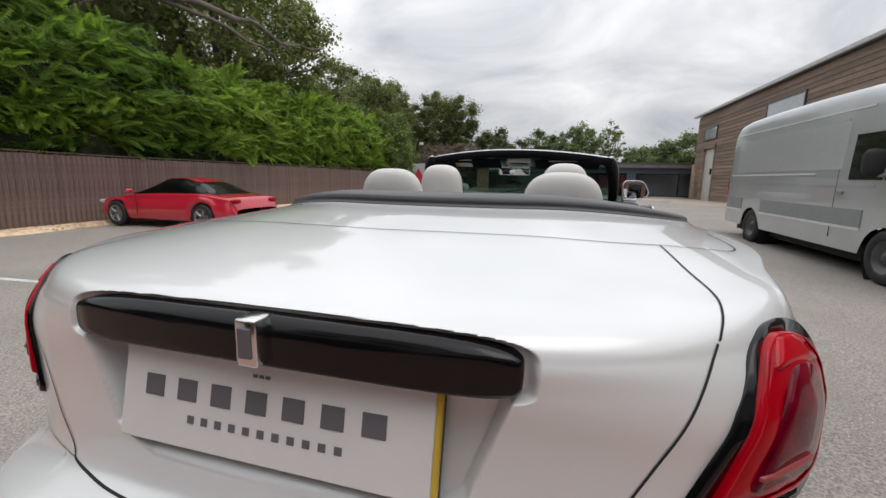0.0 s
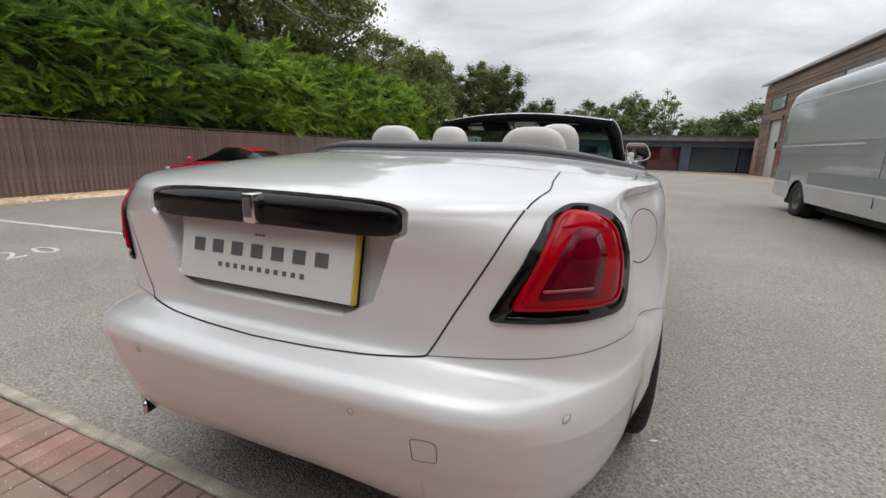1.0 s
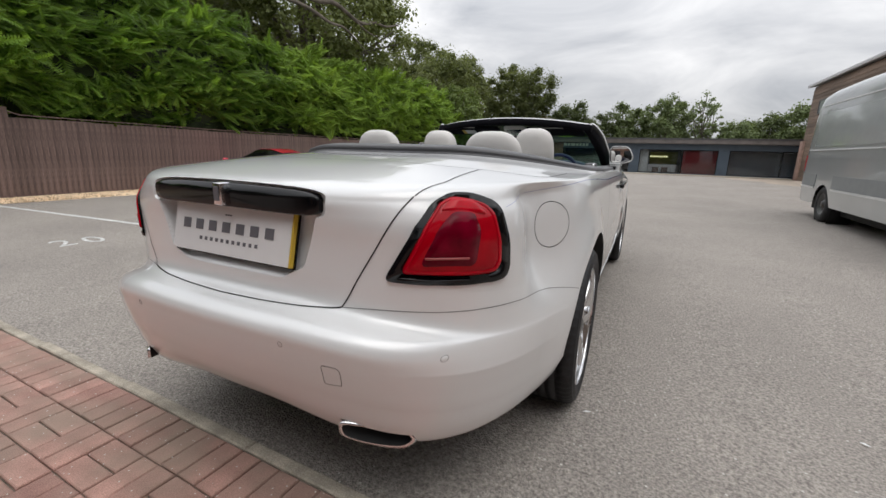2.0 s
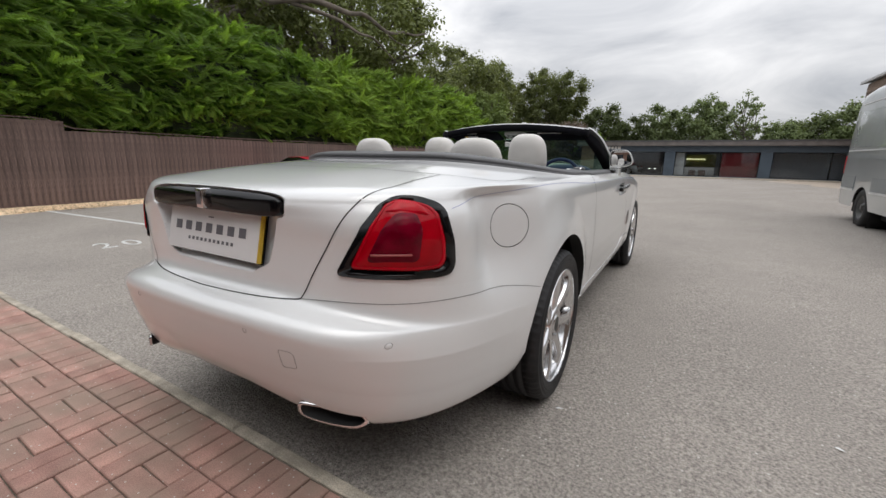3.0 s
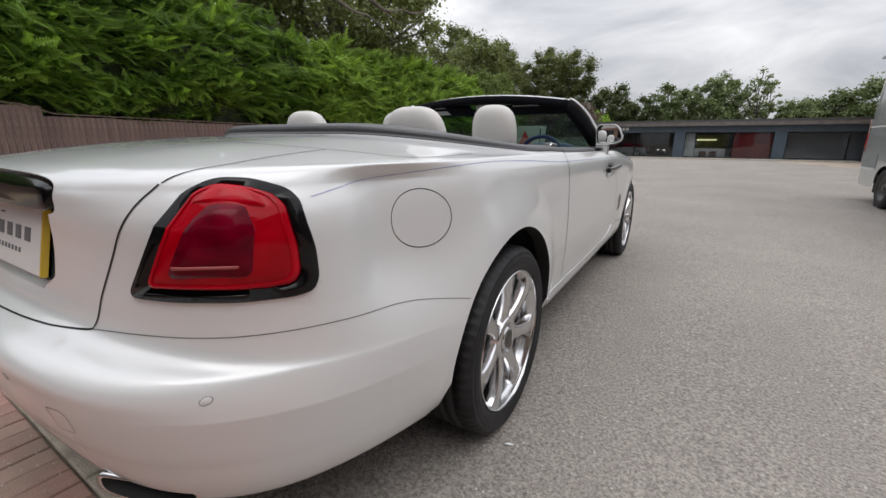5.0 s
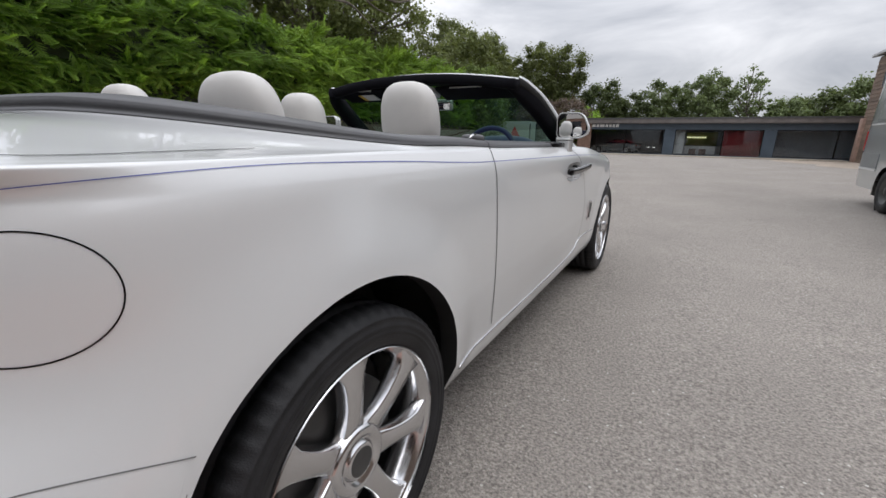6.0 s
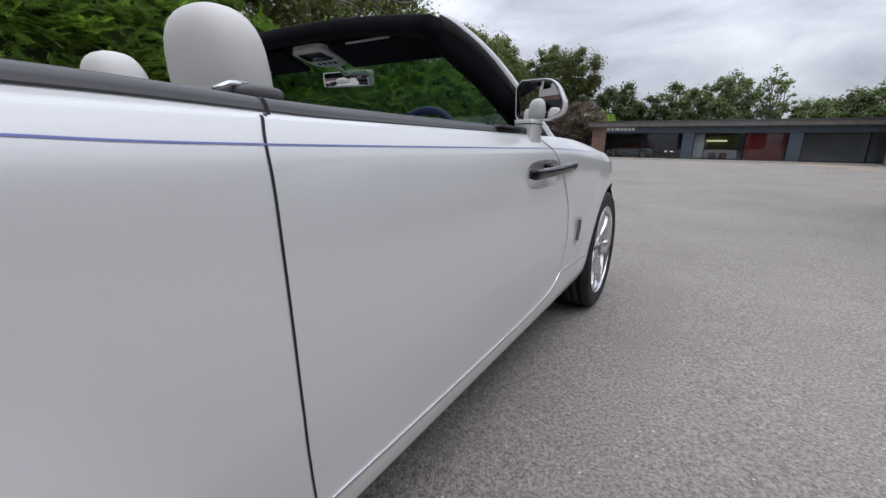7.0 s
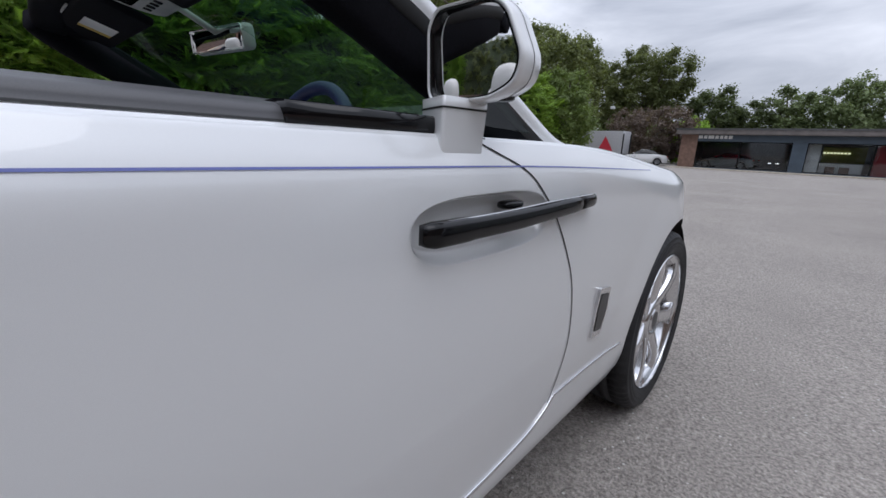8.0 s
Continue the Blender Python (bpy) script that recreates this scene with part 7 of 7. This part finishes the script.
for n, (x, top_, wide) in enumerate(((-9.3, 8.0, 3.0), (-5.6, 6.8, 2.6), (-2.2, 7.9, 2.6), (2.4, 8.4, 2.9), (10.2, 5.8, 3.0), (13.6, 6.6, 2.6), (16.2, 7.6, 2.4), (20.5, 7.0, 3.2), (26, 7.5, 3.6))):
    tree("round_tree", "green tree rising behind the shop roof", (x, 61 + (n % 3), GZ), top_, ((x, 61 + (n % 3), top_ - 3.6), (wide, 2.4, 3.6)), M_FAR, 71 + n, 15000, 0.13, 110, 0.2, 6)
tree("birch_tree", "thin airy tree rising behind the shop roof", (6.4, 61, GZ), 8.4, ((6.4, 61, 5.8), (1.9, 1.8, 2.7)), M_OAK_B, 91, 2200, 0.13, 60, 0.12, 14, ragged=1.5)
# a belt of bushes and far woods close the view behind everything
rng_w = np.random.default_rng(99)


def leaf_quads(P, size):
    n = len(P)
    d, s, u = frames(rng_w.standard_normal((n, 3)), rng_w)
    L = (size * (0.7 + 0.7 * rng_w.random(n)))[:, None]
    return np.stack([P - d * L, P + s * L * 0.65, P + d * L, P - s * L * 0.65], 1).reshape(-1, 3)


def tree_belt():
    m = 420
    x = rng_w.uniform(-42, 44, m)
    top = 3.7 + 0.8 * np.sin(0.5 * x) + 0.7 * np.sin(1.3 * x + 2)
    c = np.stack([x, rng_w.uniform(63, 68, m), -0.3 + top * rng_w.random(m) ** 0.6], 1)
    k = rng_w.integers(0, m, 42000)
    off = rng_w.standard_normal((42000, 3))
    off /= np.linalg.norm(off, axis=1, keepdims=True)
    P = c[k] + off * (rng_w.random(42000) ** 0.45 * (0.5 + 0.6 * rng_w.random(m))[k])[:, None]
    solid("tree_belt", raw_mesh("tree_belt", leaf_quads(P, 0.2), np.arange(4 * 42000), 4, M_FAR), None, "continuous belt of green bushes behind the shops", "bushes", kind="stuff")


def far_woods():
    n = 26000
    a = rng_w.uniform(-2.4, 2.4, n)
    rad = rng_w.uniform(95, 125, n)
    hgt = 4 + 3.0 * np.sin(5 * a) ** 2 + 1.5 * np.sin(17 * a + 1)
    P = np.stack([np.sin(a) * rad, np.cos(a) * rad, -0.5 + hgt * rng_w.random(n) ** 0.7], 1)
    solid("far_woods", raw_mesh("far_woods", leaf_quads(P, 0.9), np.arange(4 * n), 4, M_FAR), None, "distant dark green woods round the yard", "woods", kind="stuff")


tree_belt()
far_woods()
# ---- dealership behind the camera, seen only in mirrors ----
def rear_building():
    """White upper storey over a ground floor of brown boards and dark glazing."""
    root = thing("white_building", (3, -5.4, 0), "white rendered building with dark windows over a brown boarded ground floor", "building")
    m = material("white render", (0.5, 0.5, 0.485), 0.8, vary=0.08, scale=1.5)
    m_b = material("brown wall boards", (0.16, 0.1, 0.075), 0.8, vary=0.3, scale=2, fine=0.25, fine_scale=30, rnd=0.2)
    part("wall", block(-4.2, 9.5, -5.5, -5.2, 2.9, 6.5), m, root, "white rendered wall")
    part("roof", block(-4.6, 9.9, -12, -5.0, 6.5, 6.8), M_DISC, root, "dark flat roof")
    part("ground_wall", block(-4.2, 9.5, -5.5, -5.3, -0.3, 2.9), m_b, root, "brown ground-floor wall")
    for k in range(17):
        part("board", block(-4.2, 9.5, -5.3, -5.26, -0.1 + k * 0.175, 0.065 + k * 0.175), m_b, root)
    for x in (-3.2, -1.6, 0.3, 2.2, 4.6, 7.5):
        part("window", block(x - 0.5, x + 0.5, -5.2, -5.17, 3.6, 4.7, 0.01), M_BLACK, root, "dark upper window")
    for x in (-2.6, 0.6, 3.8, 7.0):
        part("shop_window", block(x - 1.2, x + 1.2, -5.27, -5.22, 0.1, 2.5, 0.01), M_BLACK, root, "tall dark glazing")
    for o in root.children:
        o.matrix_parent_inverse = Matrix.Translation((-3, 5.4, 0))


rear_building()


# ---- board fence ----
def fence_top(y):
    return 1.93 if y < 3.86 else 1.72 - 0.05 * min((y - 3.86) / 5, 1)


def fence():
    base = gz(FENCE_X, 4)
    root = thing("board_fence", (FENCE_X, 12, base), "dark brown close-boarded timber fence with stepped top", "fence")
    w = 0.125

    def board_mesh(h):
        V = [(-0.004, 0, 0), (0.006, 0, 0), (-0.004, w, 0), (0.02, w + 0.012, 0)]
        V += [(x, y, h) for x, y, _ in V]
        return mesh("board", V, [(0, 2, 3, 1), (4, 5, 7, 6), (1, 3, 7, 5), (0, 4, 6, 2), (0, 1, 5, 4), (2, 6, 7, 3)], M_FENCE, False)
    tall = board_mesh(2.13)
    low = [board_mesh(1.9 - 0.05 * k / 3) for k in range(4)]
    rng = random.Random(8)
    for k in range(246):
        y = -2.0 + k * w
        me = tall if y < 3.86 else low[min(3, int((y - 3.86) / 1.6))]
        ob = part("board", me, None, root)
        ob.matrix_basis = pose(FENCE_X + rng.uniform(-0.003, 0.003), y, gz(FENCE_X, y) - 0.01 + rng.uniform(-0.006, 0.006), rng.uniform(-0.25, 0.25), 0, 0)
    for y in np.arange(-2, 28.7, 2.4):
        p = part("post", block(FENCE_X - 0.14, FENCE_X - 0.04, y - 0.05, y + 0.05, base - 0.4, fence_top(y) - 0.02), M_FENCE, root)
    for z in (0.3, 1.0, 1.5):
        part("rail", block(FENCE_X - 0.05, FENCE_X - 0.006, -2, 28.7, base + z, base + z + 0.08), M_FENCE, root)
    V = []
    ys = [-2.0, 3.3, 3.6, 3.85, 4.1, 9, 28.75]
    zs = [1.96, 1.95, 1.92, 1.82, 1.74, 1.68, 1.68]
    V, F = sweep([(FENCE_X + 0.008, a, b) for a, b in zip(ys, zs)], [(-0.02, -0.012), (0.02, -0.012), (0.02, 0.012), (-0.02, 0.012)])
    part("capping", mesh("capping", V, F, M_FENCE, False), None, root, "thin timber capping")
    inv = Matrix.Translation((-FENCE_X, -12, -base))
    for o in root.children:
        o.matrix_parent_inverse = inv
    # the fence goes on plainly past both ends
    solid("plain_fence", join_blocks([(FENCE_X - 0.03, FENCE_X + 0.01, -34, -2.02, -0.5, 1.93)]), M_FENCE, "dark brown timber fence going on along the yard", "fence")


fence()


# ---- brick paving with pale edging ----
def kerb_y(x):
    return 0.362 - 0.02 * x


def pz(x):
    """The paving stands a finger's width over the asphalt."""
    return gz(x, 0) + 0.02


def paving():
    V, F = [], []
    xs = np.linspace(-8, 7, 31)
    for x in xs:
        V += [(x, kerb_y(x) - 0.02, pz(x) + 0.002), (x, -5.2, pz(x) + 0.002), (x, kerb_y(x) - 0.02, pz(x) - 0.06)]
    F = [(3 * i, 3 * i + 1, 3 * i + 4, 3 * i + 3) for i in range(30)] + [(3 * i + 2, 3 * i, 3 * i + 3, 3 * i + 5) for i in range(30)]
    bed = solid("pavement", mesh("pavement", V, F, M_JOINT, False), None, "red brick paving in basket weave with pale concrete edging", "pavement", kind="structure")

    def piece(lx, ly, h, ch=0.004):
        a, b = lx / 2, ly / 2
        V = [(-a, -b, 0), (a, -b, 0), (a, b, 0), (-a, b, 0), (-a, -b, h - ch), (a, -b, h - ch), (a, b, h - ch), (-a, b, h - ch), (-a + ch, -b + ch, h), (a - ch, -b + ch, h), (a - ch, b - ch, h), (-a + ch, b - ch, h)]
        F = [(8, 9, 10, 11)]
        for i in range(4):
            j = (i + 1) % 4
            F += [(i, j, 4 + j, 4 + i), (4 + i, 4 + j, 8 + j, 8 + i)]
        return V, F
    J = 0.006
    bl = mesh("brick", *piece(0.2 - J, 0.1 - J, 0.016), M_BRICK, False)
    bs = mesh("brick", *piece(0.1 - J, 0.2 - J, 0.016), M_BRICK, False)
    ks = mesh("edging_stone", *piece(0.895, 0.052, 0.016, 0.006), M_KERB, False)
    turn = math.atan(-0.02)
    c, s = math.cos(turn), math.sin(turn)
    rng = random.Random(4)
    spots = []
    for k in range(-70, 70):
        spots.append((k * 0.1 + 0.05, -0.1, bs))
    for i in range(-38, 35):
        for j in range(0, 30):
            x0, y0 = i * 0.2, -0.2 - j * 0.2
            if (i + j) % 2:
                spots += [(x0 + 0.1, y0 - 0.05, bl), (x0 + 0.1, y0 - 0.15, bl)]
            else:
                spots += [(x0 + 0.05, y0 - 0.1, bs), (x0 + 0.15, y0 - 0.1, bs)]
    near, rest = [], []
    for u, v, me in spots:
        x, y = c * u - s * v, 0.362 - 0.062 + s * u + c * v
        d = abs(x + 0.9) * 0.8 + abs(y - 0.1)
        (near if d < 1.9 else rest).append((d, x, y, me))
    near.sort(key=lambda q: q[0])
    rest += near[299:]
    for d, x, y, me in near[:299]:
        ob = part("brick", me, None, bed)
        ob.matrix_basis = pose(x, y, pz(x) + 0.0 + rng.uniform(-0.003, 0.002), rng.uniform(-0.5, 0.5), rng.uniform(-0.5, 0.5), math.degrees(turn) + rng.uniform(-0.7, 0.7))
    V, F = [], []
    for d, x, y, me in rest:
        if x < -7.6 or x > 6.8 or y < -5.1:
            continue
        o = len(V)
        dz = pz(x) + rng.uniform(-0.003, 0.002)
        V += [(x + c * q.co.x - s * q.co.y, y + s * q.co.x + c * q.co.y, q.co.z + dz) for q in me.vertices]
        F += [tuple(i + o for i in p.vertices) for p in me.polygons]
    ob = part("bricks", mesh("bricks", V, F, M_BRICK, False), None, bed)
    ob["kind"] = "stuff"
    for k in range(-9, 8):
        u = k * 0.9 + 0.35
        x, y = c * u, kerb_y(c * u) - 0.03
        ob = part("edging_stone", ks, None, bed)
        ob.matrix_basis = pose(x, y, pz(x) + rng.uniform(-0.001, 0.003), 0, 0, math.degrees(turn))


paving()
